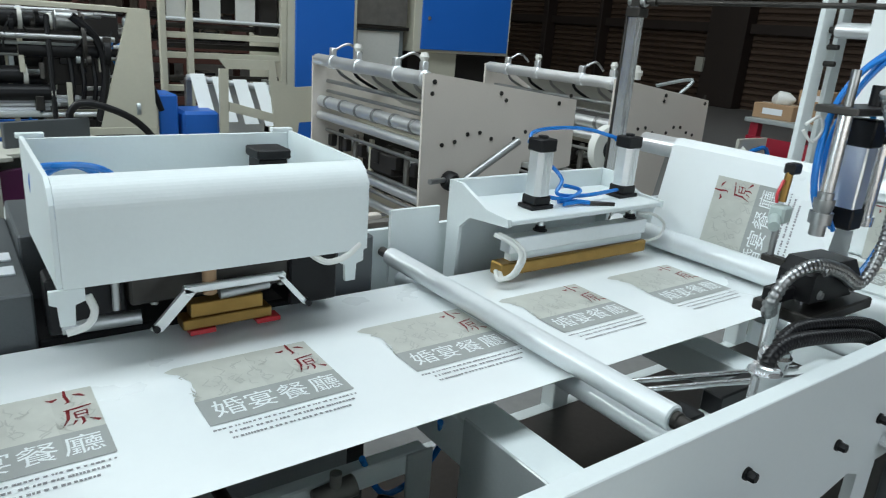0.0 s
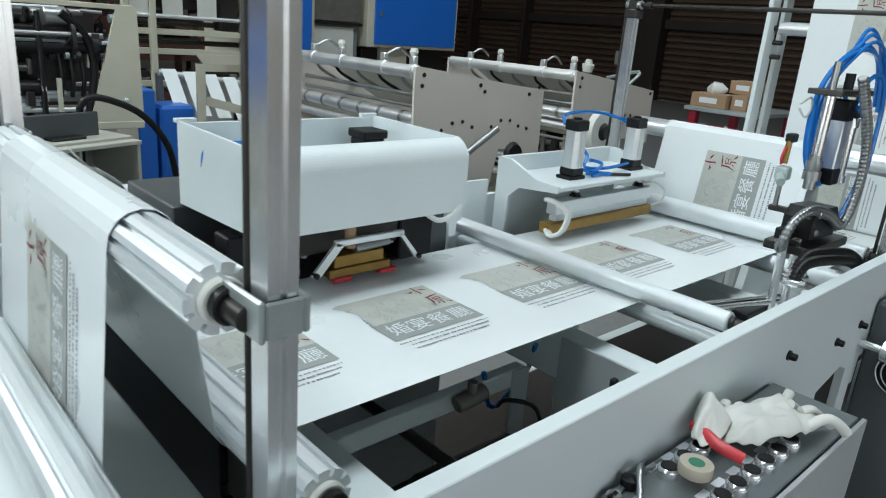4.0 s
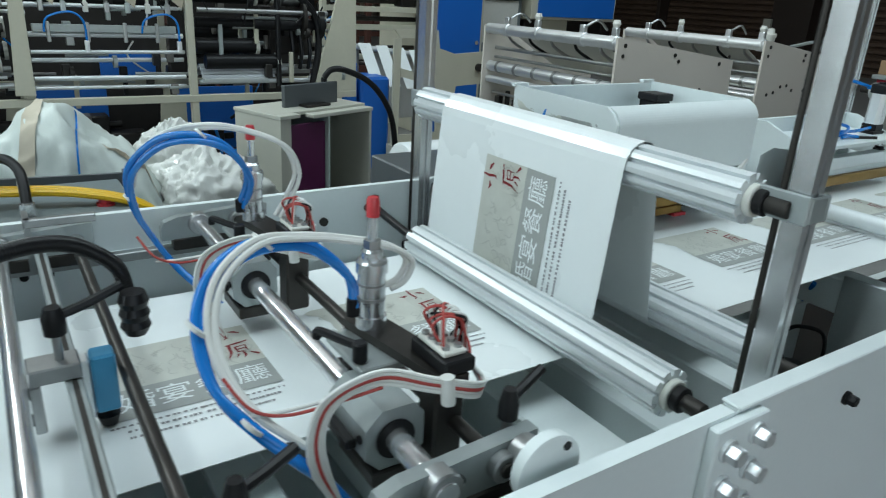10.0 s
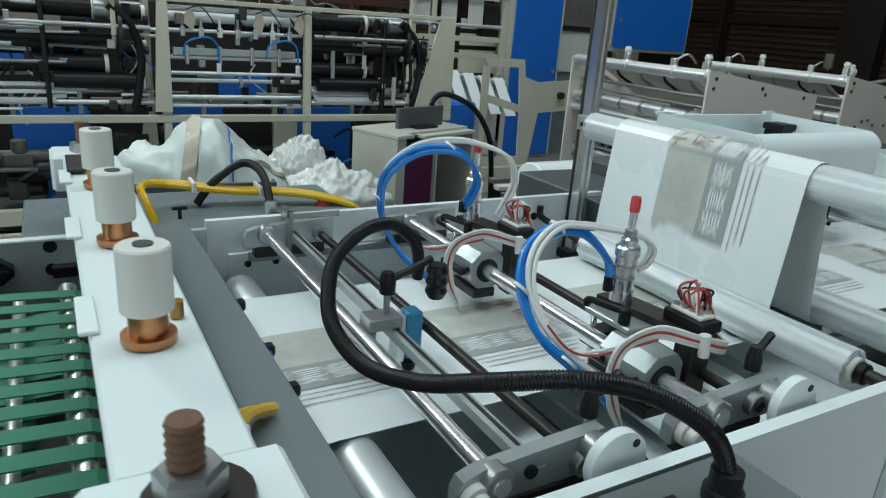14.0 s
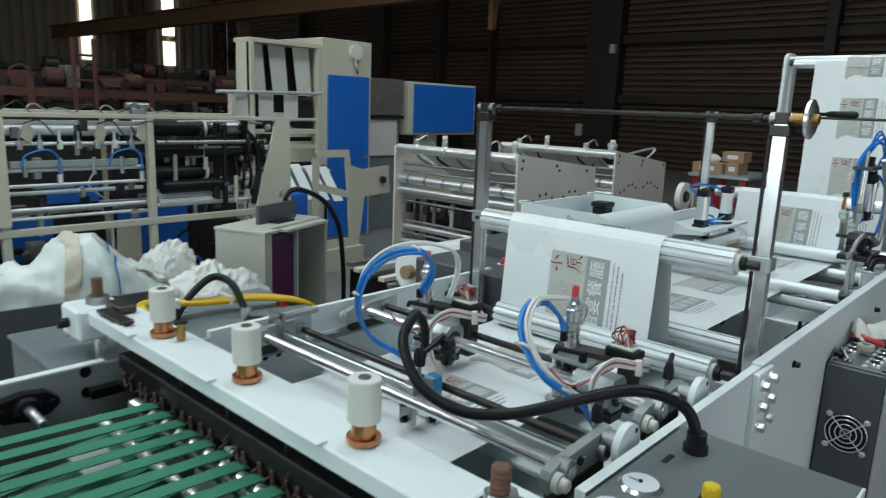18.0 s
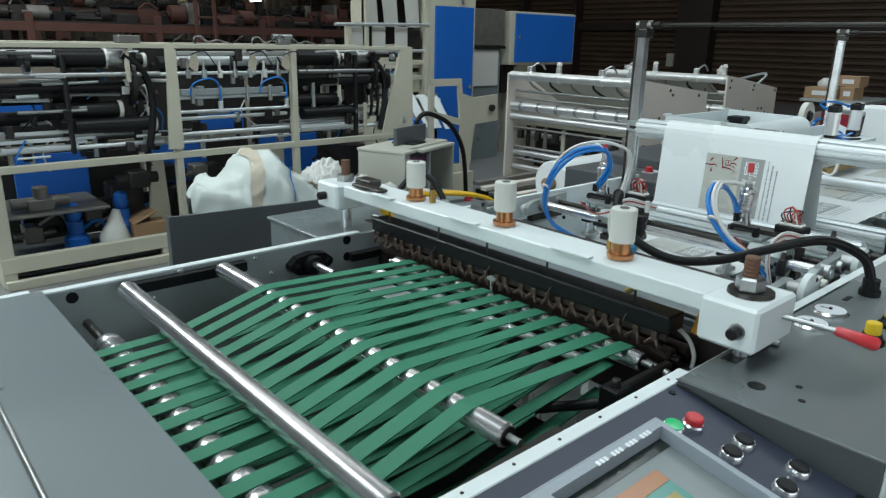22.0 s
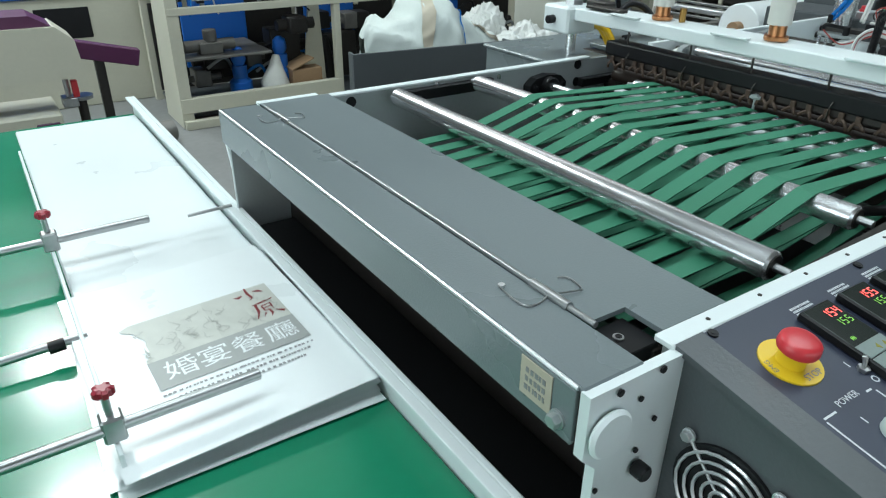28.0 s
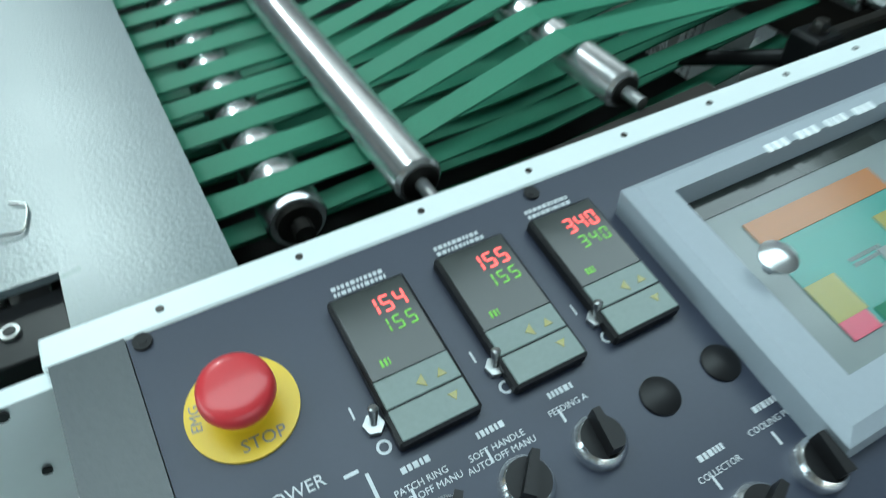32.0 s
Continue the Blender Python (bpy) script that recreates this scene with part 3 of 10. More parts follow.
def roller(name, x, z, y0, y1, r, mat, label, group="", flutes=0, stub=0.012, ends=True):
    t = thing(name, (x, (y0 + y1) / 2, z), label, "roller", group)
    g = Geo()
    if flutes:
        ring = []
        for i in range(flutes):
            for a, rr in ((0.0, r - 0.0085), (0.24, r - 0.0085), (0.28, r), (0.62, r + 0.0006), (0.96, r)):
                ang = 2 * math.pi * (i + a) / flutes
                ring.append((x + rr * math.cos(ang), z + rr * math.sin(ang)))
        g.prism(ring, "y", y0, y1)
    else:
        g.lathe((x, y0, z), (x, y1, z), [(0, r - 0.003), (0.004, r), (0.996, r), (1, r - 0.003)], 36)
    tube = part("roller_tube", g, mat, t)
    if ends:
        part("bearing", Geo().cyl((x, y0 - 0.010, z), (x, y0 + 0.001, z), r * 0.66, 20, 0.002), PTFE if flutes else DARKSTEEL, t)
        part("bearing_cap", Geo().cyl((x, y0 - 0.024, z), (x, y0 - 0.0095, z), r * 0.52, 20, 0.002), BLACK, t, "black bearing cap")
        part("shaft_end", Geo().cyl((x, y0 - 0.055, z), (x, y0 - 0.008, z), stub, 14, 0.002), DARKSTEEL, t)
        part("shaft_end", Geo().cyl((x, y1 - 0.001, z), (x, y1 + 0.04, z), stub, 14, 0.002), DARKSTEEL, t)
    return t, tube


TURNING = []          # roller tubes that turn with the film: object, radius, sense


def build_rollers():
    specs = [("guide_roller", -0.220, 1.065, 0.525, 1.325, 0.034, "fluted aluminium guide roller high in the film loop", 1),
             ("guide_roller", -0.318, 0.806, 0.520, 1.175, 0.035, "fluted aluminium guide roller above the film", -1),
             ("guide_roller", -0.108, 0.806, 0.520, 1.30, 0.035, "fluted aluminium guide roller at the foot of the loop", -1)]
    for n, x, z, y0, y1, r, lab, sense in specs:
        t, tube = roller(n, x, z, y0, y1, r, MATTEALU, lab, "fluted rollers", 10)
        TURNING.append((t, tube, r, sense))
    t, tube = roller("press_roller", 0.826, 0.797, 0.505, 1.315, 0.0215, MATTEALU, "plain silver roller lying across the film")
    part("lower_tube", Geo().cyl((0.86, 0.505, 0.735), (0.86, 1.315, 0.735), 0.02, 20, 0.002), MATTEALU, t)
    t, tube = roller("end_roller", -1.105, 0.729, 0.47, 1.345, 0.036, ALUPLAIN, "plain silver roller under the film end")
    for x, z, r in ((1.60, 0.806, 0.030), (1.53, 0.735, 0.026)):
        t, tube = roller("guide_roller", x, z, 0.50, 1.30, r, MATTEALU, "smooth aluminium guide roller beside the seal bar", "plain rollers")
    t, tube = roller("guide_roller", 1.715, 1.040, 0.50, 1.33, 0.030, ALU, "smooth aluminium guide roller high behind the seal bar", "plain rollers")
    for x, z in ((2.72, 1.755), (2.72, 1.42), (2.72, 0.66), (1.82, 0.66)):
        t, tube = roller("guide_roller", x, z, 0.62, 1.33, 0.028, ALU, "smooth aluminium guide roller of the feed tower", "plain rollers")
    # hooked rod of the lower roller
    g = Geo().tube([(-0.322, 1.175, 0.806), (-0.320, 1.26, 0.812), (-0.316, 1.345, 0.818), (-0.314, 1.372, 0.822), (-0.314, 1.378, 0.834), (-0.314, 1.378, 0.848)], 0.0085, 10)
    single("hook_rod", g, BLACK, (-0.35, 1.24, 0.82), "bent black rod that holds the lower roller", "rod")


def build_posts():
    for x, y, top in ((-0.207, 1.356, 1.405), (-0.197, 0.470, 1.405), (1.645, 1.372, 1.42), (1.645, 0.470, 1.42)):
        t = thing("upright_post", (x, y, 0.55), "square chrome post with a dark screw spindle beside it", "post", "upright posts")
        h = 0.0145
        # a square tube with a shallow groove down the face towards the aisle
        part("tube", Geo().prism([(x - h, y - h), (x - 0.0035, y - h), (x - 0.0035, y - h + 0.004), (x + 0.0035, y - h + 0.004), (x + 0.0035, y - h), (x + h, y - h), (x + h, y + h), (x - h, y + h)], "z", 0.55, top), POSTSTEEL, t, "dull chrome tube")
        part("spindle", Geo().cyl((x - 0.012, y + h + 0.008, 0.60), (x - 0.012, y + h + 0.008, top), 0.0045, 12), DARKSTEEL, t, "dark screw spindle")
        part("head", Geo().box(x - 0.022, x + 0.022, y - 0.024, y + 0.024, top - 0.030, top - 0.004, 0.003).box(x - 0.015, x + 0.015, y - 0.017, y + 0.017, top - 0.004, top + 0.026, 0.003), DARKSTEEL, t)
        part("bearing", Geo().cyl((x, y - 0.030, top + 0.012), (x, y + 0.030, top + 0.012), 0.014, 16, 0.002), STEEL, t)
        part("foot", Geo().box(x - 0.030, x + 0.030, y - 0.026, y + 0.030, 0.70, 0.725, 0.003), BLACK, t)
    # clamps of the top roller
    for x, y, s in ((-0.199, 0.470, 1), (-0.207, 1.356, -1)):
        t = thing("roller_clamp", (x, y, 1.05), "steel clamp holding the roller on the post", "clamp", "roller clamps")
        part("collar", Geo().box(x + 0.0175, x + 0.0245, y - 0.022, y + 0.020, 1.052, 1.086, 0.002).box(x - 0.0175, x + 0.0175, y - 0.0225, y - 0.0175, 1.052, 1.086, 0.002), GALV, t)
        ya, yb = (y - 0.022, y + 0.058) if s == 1 else (y - 0.050, y + 0.022)
        part("arm", Geo().box(x - 0.0235, x - 0.0175, ya, yb, 1.050, 1.088, 0.002), GALV, t)
        for dy in (0.030, 0.044):
            part("hole", Geo().cyl((x - 0.0240, y + s * dy, 1.066), (x - 0.0232, y + s * dy, 1.066), 0.0042, 12), BLACK, t)
    # top rods and handwheel
    for x, y0, y1, z in ((-0.204, 0.47, 1.36, 1.417), (1.645, 0.47, 1.37, 1.432)):
        r = thing("spindle_rod", (x, 0.92, z), "thin dark steel rod joining the post heads", "rod", "spindle rods")
        part("rod", Geo().cyl((x, y0, z), (x, y1, z), 0.0065, 10), DARKSTEEL, r)
        for yy in (y0 + 0.055, y1 - 0.055):
            part("stop_collar", Geo().cyl((x, yy - 0.010, z), (x, yy + 0.010, z), 0.011, 14), DARKSTEEL, r)
    w = thing("handwheel", (-0.204, 0.40, 1.417), "chrome handwheel with a black crank handle", "handwheel")
    part("rim", Geo().lathe((-0.204, 0.402, 1.417), (-0.204, 0.418, 1.417), [(0, 0.036), (0.3, 0.045), (0.7, 0.045), (1, 0.036)], 28), CHROME, w)
    part("hub", Geo().cyl((-0.204, 0.392, 1.417), (-0.204, 0.45, 1.417), 0.013, 14), BRASS, w, "brass hub")
    part("crank_handle", Geo().lathe((-0.176, 0.402, 1.430), (-0.176, 0.322, 1.430), [(0, 0.004), (0.2, 0.004), (0.25, 0.007), (0.9, 0.009), (1, 0.006)], 12), BLACK, w)


# ---------------- film ----------------
def arc(cx, cz, r, a0, a1, n=7):
    return [(cx + r * math.cos(radians(a0 + (a1 - a0) * i / (n - 1))), cz + r * math.sin(radians(a0 + (a1 - a0) * i / (n - 1)))) for i in range(n)]


FR = 0.0375


def film_path():
    """The film's line in x and z, from the supply roll to the cutter, with the outer face on top."""
    p = [(3.2, 1.12), (3.0, 1.30), (2.80, 1.70)]
    p += arc(2.72, 1.755, 0.030, -20, 180, 8)
    p += [(2.69, 1.0)] + arc(2.72, 0.66, 0.030, 180, 270, 5)[:]
    p += [(2.3, 0.63)] + arc(1.82, 0.66, 0.030, 270, 180, 5)
    p += arc(1.715, 1.040, 0.0325, -10, 180, 8)
    p += arc(1.60, 0.806, 0.038, 0, -90, 6)
    p += [(1.0, WZ), (0.4, WZ)]
    p += arc(-0.108, 0.806, 0.038, 270, 180, 6)
    p += arc(-0.220, 1.065, FR, 0, 180, 9)
    p += arc(-0.318, 0.806, 0.038, 0, -90, 6)
    p += [(-0.7, WZ), (-1.13, WZ), (-1.20, WZ - 0.006), (-1.26, WZ - 0.03), (-1.30, WZ - 0.10), (-1.32, 0.45)]
    return p


PATH_PTS = film_path()
PATH_LEN = [0.0]
for (ax, az), (bx, bz) in zip(PATH_PTS, PATH_PTS[1:]):
    PATH_LEN.append(PATH_LEN[-1] + math.hypot(bx - ax, bz - az) * (0.88 if ax < -0.14 and bx < -0.14 and ax > -0.19 else 1.0))


def along(s):
    """Place (x, z) and unit direction on the film's line at length s."""
    s = min(max(s, 0.0), PATH_LEN[-1] - 1e-4)
    k = 0
    while k < len(PATH_LEN) - 2 and PATH_LEN[k + 1] <= s:
        k += 1
    (ax, az), (bx, bz) = PATH_PTS[k], PATH_PTS[k + 1]
    n = PATH_LEN[k + 1] - PATH_LEN[k]
    t = (s - PATH_LEN[k]) / n
    return ax + (bx - ax) * t, az + (bz - az) * t, (bx - ax) / n, (bz - az) / n


def build_film():
    w = thing("film_web", (0, 0.95, WZ), "white plastic film with grey and red print on the rollers", "plastic film")
    n = len(PATH_PTS)
    th = 0.0008
    top, bot = [], []
    for i, (x, z) in enumerate(PATH_PTS):
        a, b = PATH_PTS[max(0, i - 1)], PATH_PTS[min(n - 1, i + 1)]
        dx, dz = b[0] - a[0], b[1] - a[1]
        ln = math.hypot(dx, dz)
        nx, nz = dz / ln, -dx / ln          # outer side
        top.append((x + nx * th / 2, z + nz * th / 2))
        bot.append((x - nx * th / 2, z - nz * th / 2))
    rows = 9
    g = Geo()
    verts, faces = [], []
    for side, line in enumerate((top, bot)):
        for x, z in line:
            for j in range(rows):
                y = WY0 + (WY1 - WY0) * j / (rows - 1)
                verts.append((x, y, z))
    for side in (0, 1):
        o = side * n * rows
        for i in range(n - 1):
            for j in range(rows - 1):
                q = [o + i * rows + j, o + i * rows + j + 1, o + (i + 1) * rows + j + 1, o + (i + 1) * rows + j]
                faces.append(q if side else q[::-1])
    o = n * rows
    for i in range(n - 1):
        for j in (0, rows - 1):
            faces.append([i * rows + j, (i + 1) * rows + j, o + (i + 1) * rows + j, o + i * rows + j])
    g.add(verts, faces, 0, False)
    part("film_sheet", g, FILM, w)
    return w


PITCH, PWIDTH = 0.345, 0.226
SLICES = 4
CHARS = "婚宴餐廳"


def brush(g, pts, widths, mi):
    """A flat brush stroke through points with widths."""
    L, R = [], []
    for i, (x, y) in enumerate(pts):
        ax, ay = pts[max(0, i - 1)]
        bx, by = pts[min(len(pts) - 1, i + 1)]
        n = math.hypot(bx - ax, by - ay) or 1
        nx, ny = -(by - ay) / n, (bx - ax) / n
        L.append((x + nx * widths[i] / 2, y + ny * widths[i] / 2, 0.0006))
        R.append((x - nx * widths[i] / 2, y - ny * widths[i] / 2, 0.0006))
    k = len(pts)
    g.add(L + R, [[i, i + 1, k + i + 1, k + i] for i in range(k - 1)], mi)


def field_shape(g, k, h, low):
    """The pale picture field of one strip: the first strip has a ragged outer edge with a torn blot."""
    n = 14
    rng = random.Random(90 + k)
    if k:
        g.add([(-h, low, 0), (h, low, 0), (h, 0.0915, 0), (-h, 0.0915, 0)], [[0, 1, 2, 3]], 0)
        return
    left = []
    for i in range(n + 1):
        u = i / n
        x = -h + 0.022 * max(0.0, math.sin(u * 2.6)) * (1 - u) + rng.uniform(-0.003, 0.003) * (0 < i < n)
        left.append((x - (0.014 if 0.80 < u < 0.95 else 0.0), low + u * (0.0915 - low), 0))
    verts = left + [(h, p[1], 0) for p in left]
    g.add(verts, [[i, n + 1 + i, n + 2 + i, i + 1] for i in range(n)], 0)


def print_slices():
    """Four meshes: strips of one printed design, each centred on its own middle."""
    sw = PWIDTH / SLICES
    out = []
    band0, band1 = -0.0995, -0.0265
    nudge = (0.0115, 0.0035, -0.0015, -0.0050)
    rng = random.Random(5)
    for k in range(SLICES):
        g = Geo()
        h = sw / 2
        field_shape(g, k, h, band1)
        g.add([(-h, band0, 0.0001), (h, band0, 0.0001), (h, band1, 0.0001), (-h, band1, 0.0001)], [[0, 1, 2, 3]], 1)
        v, f = letters(CHARS[k], 0.050)
        if v:
            cx, cy = sum(p[0] for p in v) / len(v), sum(p[1] for p in v) / len(v)
            cx = (min(p[0] for p in v) + max(p[0] for p in v)) / 2
            cy = (min(p[1] for p in v) + max(p[1] for p in v)) / 2
            g.add([(p[0] - cx + nudge[k], p[1] - cy + (band0 + band1) / 2 + 0.003, 0.0004) for p in v], f, 2)
        # lines of small print under the band
        for row, (y, hh) in enumerate(((-0.1125, 0.0040), (-0.1255, 0.0048), (-0.1400, 0.0048))):
            x = -h + (0.018 if k == 0 and row else 0.0)
            end = h - (0.0 if k < 3 else 0.012 * row)
            while x < end - 0.004:
                wd = rng.choice((0.0028, 0.004, 0.0048))
                g.add([(x, y - hh / 2, 0), (x + wd, y - hh / 2, 0), (x + wd, y + hh / 2, 0), (x, y + hh / 2, 0)], [[0, 1, 2, 3]], 3)
                x += wd + rng.choice((0.0012, 0.0016, 0.004))
        # pale twigs in the picture field
        for j in range(9):
            x, y = rng.uniform(-h, h * 0.7), rng.uniform(-0.034, 0.05)
            pts = [(x, y)]
            for q in range(5):
                x, y = min(h, max(-h, x + rng.uniform(-0.010, 0.011))), min(0.10, y + rng.uniform(0.001, 0.010))
                pts.append((x, y))
            brush(g, pts, [0.0012, 0.0024, 0.0018, 0.0030, 0.0014, 0.0006], 6)
        # two red brush marks near the upper corner
        if k == 3:
            marks = [([(-0.044, 0.068), (-0.036, 0.064), (-0.029, 0.068)], [0.001, 0.007, 0.003]), ([(-0.018, 0.088), (-0.019, 0.070), (-0.016, 0.052), (-0.022, 0.048)], [0.003, 0.005, 0.0045, 0.001]),
                     ([(-0.009, 0.072), (-0.001, 0.069), (0.006, 0.062)], [0.002, 0.006, 0.002]), ([(-0.026, 0.028), (-0.010, 0.030), (0.010, 0.034)], [0.002, 0.0045, 0.003]),
                     ([(-0.021, 0.029), (-0.023, 0.005), (-0.032, -0.016)], [0.005, 0.0045, 0.001]), ([(-0.014, 0.019), (0.002, 0.021), (0.001, 0.003), (-0.013, 0.003), (-0.014, 0.019)], [0.003, 0.0035, 0.003, 0.0035, 0.003]),
                     ([(-0.013, 0.011), (0.001, 0.012)], [0.003, 0.003]), ([(-0.006, 0.003), (-0.005, -0.010), (-0.009, -0.017)], [0.004, 0.004, 0.001]),
                     ([(-0.014, -0.003), (-0.020, -0.014)], [0.004, 0.001]), ([(0.003, -0.004), (0.014, -0.014)], [0.002, 0.006])]
            for pts, widths in marks:
                brush(g, [(px + 0.010, py + 0.004) for px, py in pts], widths, 5)
        out.append(mesh_of("printed_strip", g, [INKLIGHT, INKBAND, FILM, INKTEXT, INKBAND, INKRED, INKTWIG], Vector((0, 0, 0))))
    return out


# ---------------- timing ----------------
START, PERIOD, MOVE = 0.42, 1.202, 0.60
EASE = (0.0, 0.03, 0.19, 0.455, 0.68, 0.86, 0.965, 1.0)


def advance(t):
    """Film advance in metres at t seconds."""
    n = math.floor((t - START) / PERIOD)
    u = (t - START - n * PERIOD) / MOVE
    if u >= 1:
        return (n + 1) * PITCH
    k = u * (len(EASE) - 1)
    i = int(k)
    return (n + EASE[i] + (EASE[i + 1] - EASE[i]) * (k - i)) * PITCH


def key_times():
    ts = [0.0]
    n = -1
    while START + n * PERIOD < 32.0:
        for i in range(len(EASE)):
            t = START + n * PERIOD + MOVE * i / (len(EASE) - 1)
            if 0 < t < 32:
                ts.append(t)
        n += 1
    ts.append(32.0)
    return ts


BEATS = key_times()


def strip_pose(s, web):
    x, z, dx, dz = along(s)
    nx, nz = dz, -dx
    o = ORIGIN[web]
    m = Matrix(((-dx, 0, nx, x + nx * 0.0013 - o.x), (0, 1, 0, PRINT_Y - o.y), (-dz, 0, nz, z + nz * 0.0013 - o.z), (0, 0, 0, 1)))
    return m


PRINT_Y = 0.945
PRINTS = []


def build_prints(web):
    meshes = print_slices()
    # one design lies with its middle here while the film rests at the start
    s0 = None
    best = 9
    for i in range(4000):
        s = PATH_LEN[-1] * i / 4000
        x, z, dx, dz = along(s)
        if abs(z - WZ) < 1e-4 and abs(x - 0.3645) < best:
            best, s0 = abs(x - 0.3645), s
    total = PATH_LEN[-1]
    far = advance(32.0) - advance(0.0)
    n0 = -int((s0 + far) / PITCH) - 1
    n1 = int((total - s0) / PITCH) + 1
    for n in range(n0, n1 + 1):
        s = s0 + n * PITCH
        if s + far < 0.2 or s > total:
            continue
        for k in range(SLICES):
            sk = s - (k - (SLICES - 1) / 2) * PWIDTH / SLICES
            ob = part_at("printed_panel", meshes[k], web, strip_pose(sk, web))
            PRINTS.append((ob, sk))


def strip_rows(s, web):
    base, end = advance(0.0), PATH_LEN[-1]
    line = [(t, min(max(s + advance(t) - base, 0.0), end)) for t in BEATS]
    rows = []
    for i, (t, c) in enumerate(line):
        if 0 < i < len(line) - 1 and line[i - 1][1] == c == line[i + 1][1]:
            continue
        rows.append((t, strip_pose(c, web)))
    return rows


# ---------------- punch station ----------------
def build_station():
    s = thing("punch_station", (0.35, 1.40, 0.0), "white and grey punch station with an open white hood", "machine station")
    turn = [math.radians(180 - 90 * k / 12) for k in range(13)]
    outer = [(1.106 + 0.044 * math.cos(a), 1.034 + 0.044 * math.sin(a)) for a in turn]
    inner = [(1.106 + 0.037 * math.cos(a), 1.034 + 0.037 * math.sin(a)) for a in reversed(turn)]
    hood = part("hood_front", Geo().prism([(1.062, 0.918)] + outer + inner + [(1.069, 0.918)], "x", 0.112, 0.610), WHITE, s, "smooth white hood with a rounded top edge")
    g = Geo()
    for x, z in ((0.285, 0.935), (0.297, 0.935), (0.309, 0.935), (0.285, 0.925), (0.300, 0.925), (0.475, 0.945), (0.487, 0.945), (0.500, 0.945), (0.480, 0.935), (0.38, 0.965), (0.45, 0.980)):
        g.cyl((x, 1.0655, z), (x, 1.068, z), 0.003, 8)
    part("screw", g, STEEL, hood, kind="stuff")
    part("hood_side", Geo().prism([(1.066, 0.918), (1.066, 1.044), (1.082, 1.066), (1.102, 1.0785), (1.425, 1.083), (1.425, 0.905)], "x", 0.105, 0.1115), WHITE, s)
    part("hood_side", Geo().prism([(1.066, 0.918), (1.066, 1.044), (1.082, 1.066), (1.102, 1.0785), (1.425, 1.083), (1.425, 0.905)], "x", 0.6105, 0.617), WHITE, s)
    part("hood_back", Geo().box(0.112, 0.610, 1.418, 1.426, 0.905, 1.079, 0.001), WHITE, s)
    for x0, x1 in ((0.100, 0.145), (0.575, 0.622)):
        part("lip", Geo().box(x0, x1, 1.419, 1.434, 1.079, 1.088, 0.001), WHITE, s)
    part("hood_floor", Geo().box(0.112, 0.610, 1.071, 1.418, 0.918, 0.924, 0.001), WHITE, s)
    part("servo_motor", Geo().box(0.50, 0.56, 1.30, 1.36, 0.925, 1.045, 0.003).box(0.495, 0.565, 1.295, 1.365, 1.045, 1.065, 0.003), BLACK, s, "black servo motor")
    part("air_hose", Geo().tube([(0.12, 1.33, 0.95), (0.11, 1.30, 1.04), (0.15, 1.27, 1.058), (0.21, 1.26, 1.05), (0.26, 1.28, 1.0)], 0.006, 8), BLUEHOSE, s, "blue air hose")
    part("air_hose", Geo().tube([(0.14, 1.34, 0.95), (0.13, 1.32, 1.03), (0.18, 1.30, 1.05), (0.24, 1.32, 1.0)], 0.006, 8), BLUEHOSE, s, "blue air hose")
    for x in (0.115, 0.585):
        part("tab", Geo().prism([(x - 0.022, 0.915), (x + 0.026, 0.915), (x + 0.026, 0.895), (x + 0.012, 0.890), (x + 0.010, 0.858), (x - 0.010, 0.858), (x - 0.012, 0.890), (x - 0.022, 0.895)], "y", 1.068, 1.076), WHITE, s)
    part("white_hose", Geo().tube([(0.145, 1.075, 0.90), (0.152, 1.07, 0.875), (0.140, 1.07, 0.853), (0.112, 1.07, 0.846)], 0.006, 8), WHITEHOSE, s)
    part("white_hose", Geo().tube([(0.50, 1.075, 0.925), (0.53, 1.06, 0.905), (0.57, 1.06, 0.910), (0.60, 1.065, 0.93)], 0.006, 8), WHITEHOSE, s)
    # body
    part("body", Geo().box(-0.16, 0.085, 1.215, 1.70, 0.0, 0.862, 0.004), GREY, s, "dark grey cabinet body")
    part("body", Geo().box(0.62, 0.735, 1.24, 1.70, 0.0, 0.880, 0.004), GREY, s, "dark grey cabinet body")
    part("body", Geo().box(0.085, 0.62, 1.42, 1.70, 0.0, 0.90, 0.004), GREY, s, "dark grey cabinet body")
    # black block stands in for the shade in the recess below the hood
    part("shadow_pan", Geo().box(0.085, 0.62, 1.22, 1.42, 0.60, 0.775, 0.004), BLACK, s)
    for y, m, z in ((1.415, RED, 0.878), (1.335, LAMPGREEN, 0.878)):
        pl = part("button_plate", Geo().box(-0.005, 0.07, y - 0.022, y + 0.022, 0.862, 0.866, 0.001), LABELWHITE, s)
        part("push_button", Geo().cyl((0.012, y, 0.866), (0.012, y, 0.874), 0.018, 18).cyl((0.012, y, 0.874), (0.012, y, 0.886), 0.014, 18, 0.002), m, pl)
    # punch head
    part("carriage", Geo().box(0.22, 0.52, 1.16, 1.22, 0.835, 0.90, 0.004), DARKSTEEL, s)
    part("punch_block", Geo().box(0.295, 0.455, 1.125, 1.165, 0.788, 0.808, 0.002).box(0.31, 0.44, 1.13, 1.16, 0.808, 0.835, 0.002), BRASS, s, "brass punch block")
    for x in (0.305, 0.425):
        part("pad", Geo().box(x, x + 0.045, 1.120, 1.150, 0.779, 0.788, 0.001), RED, s, "red plastic pad")
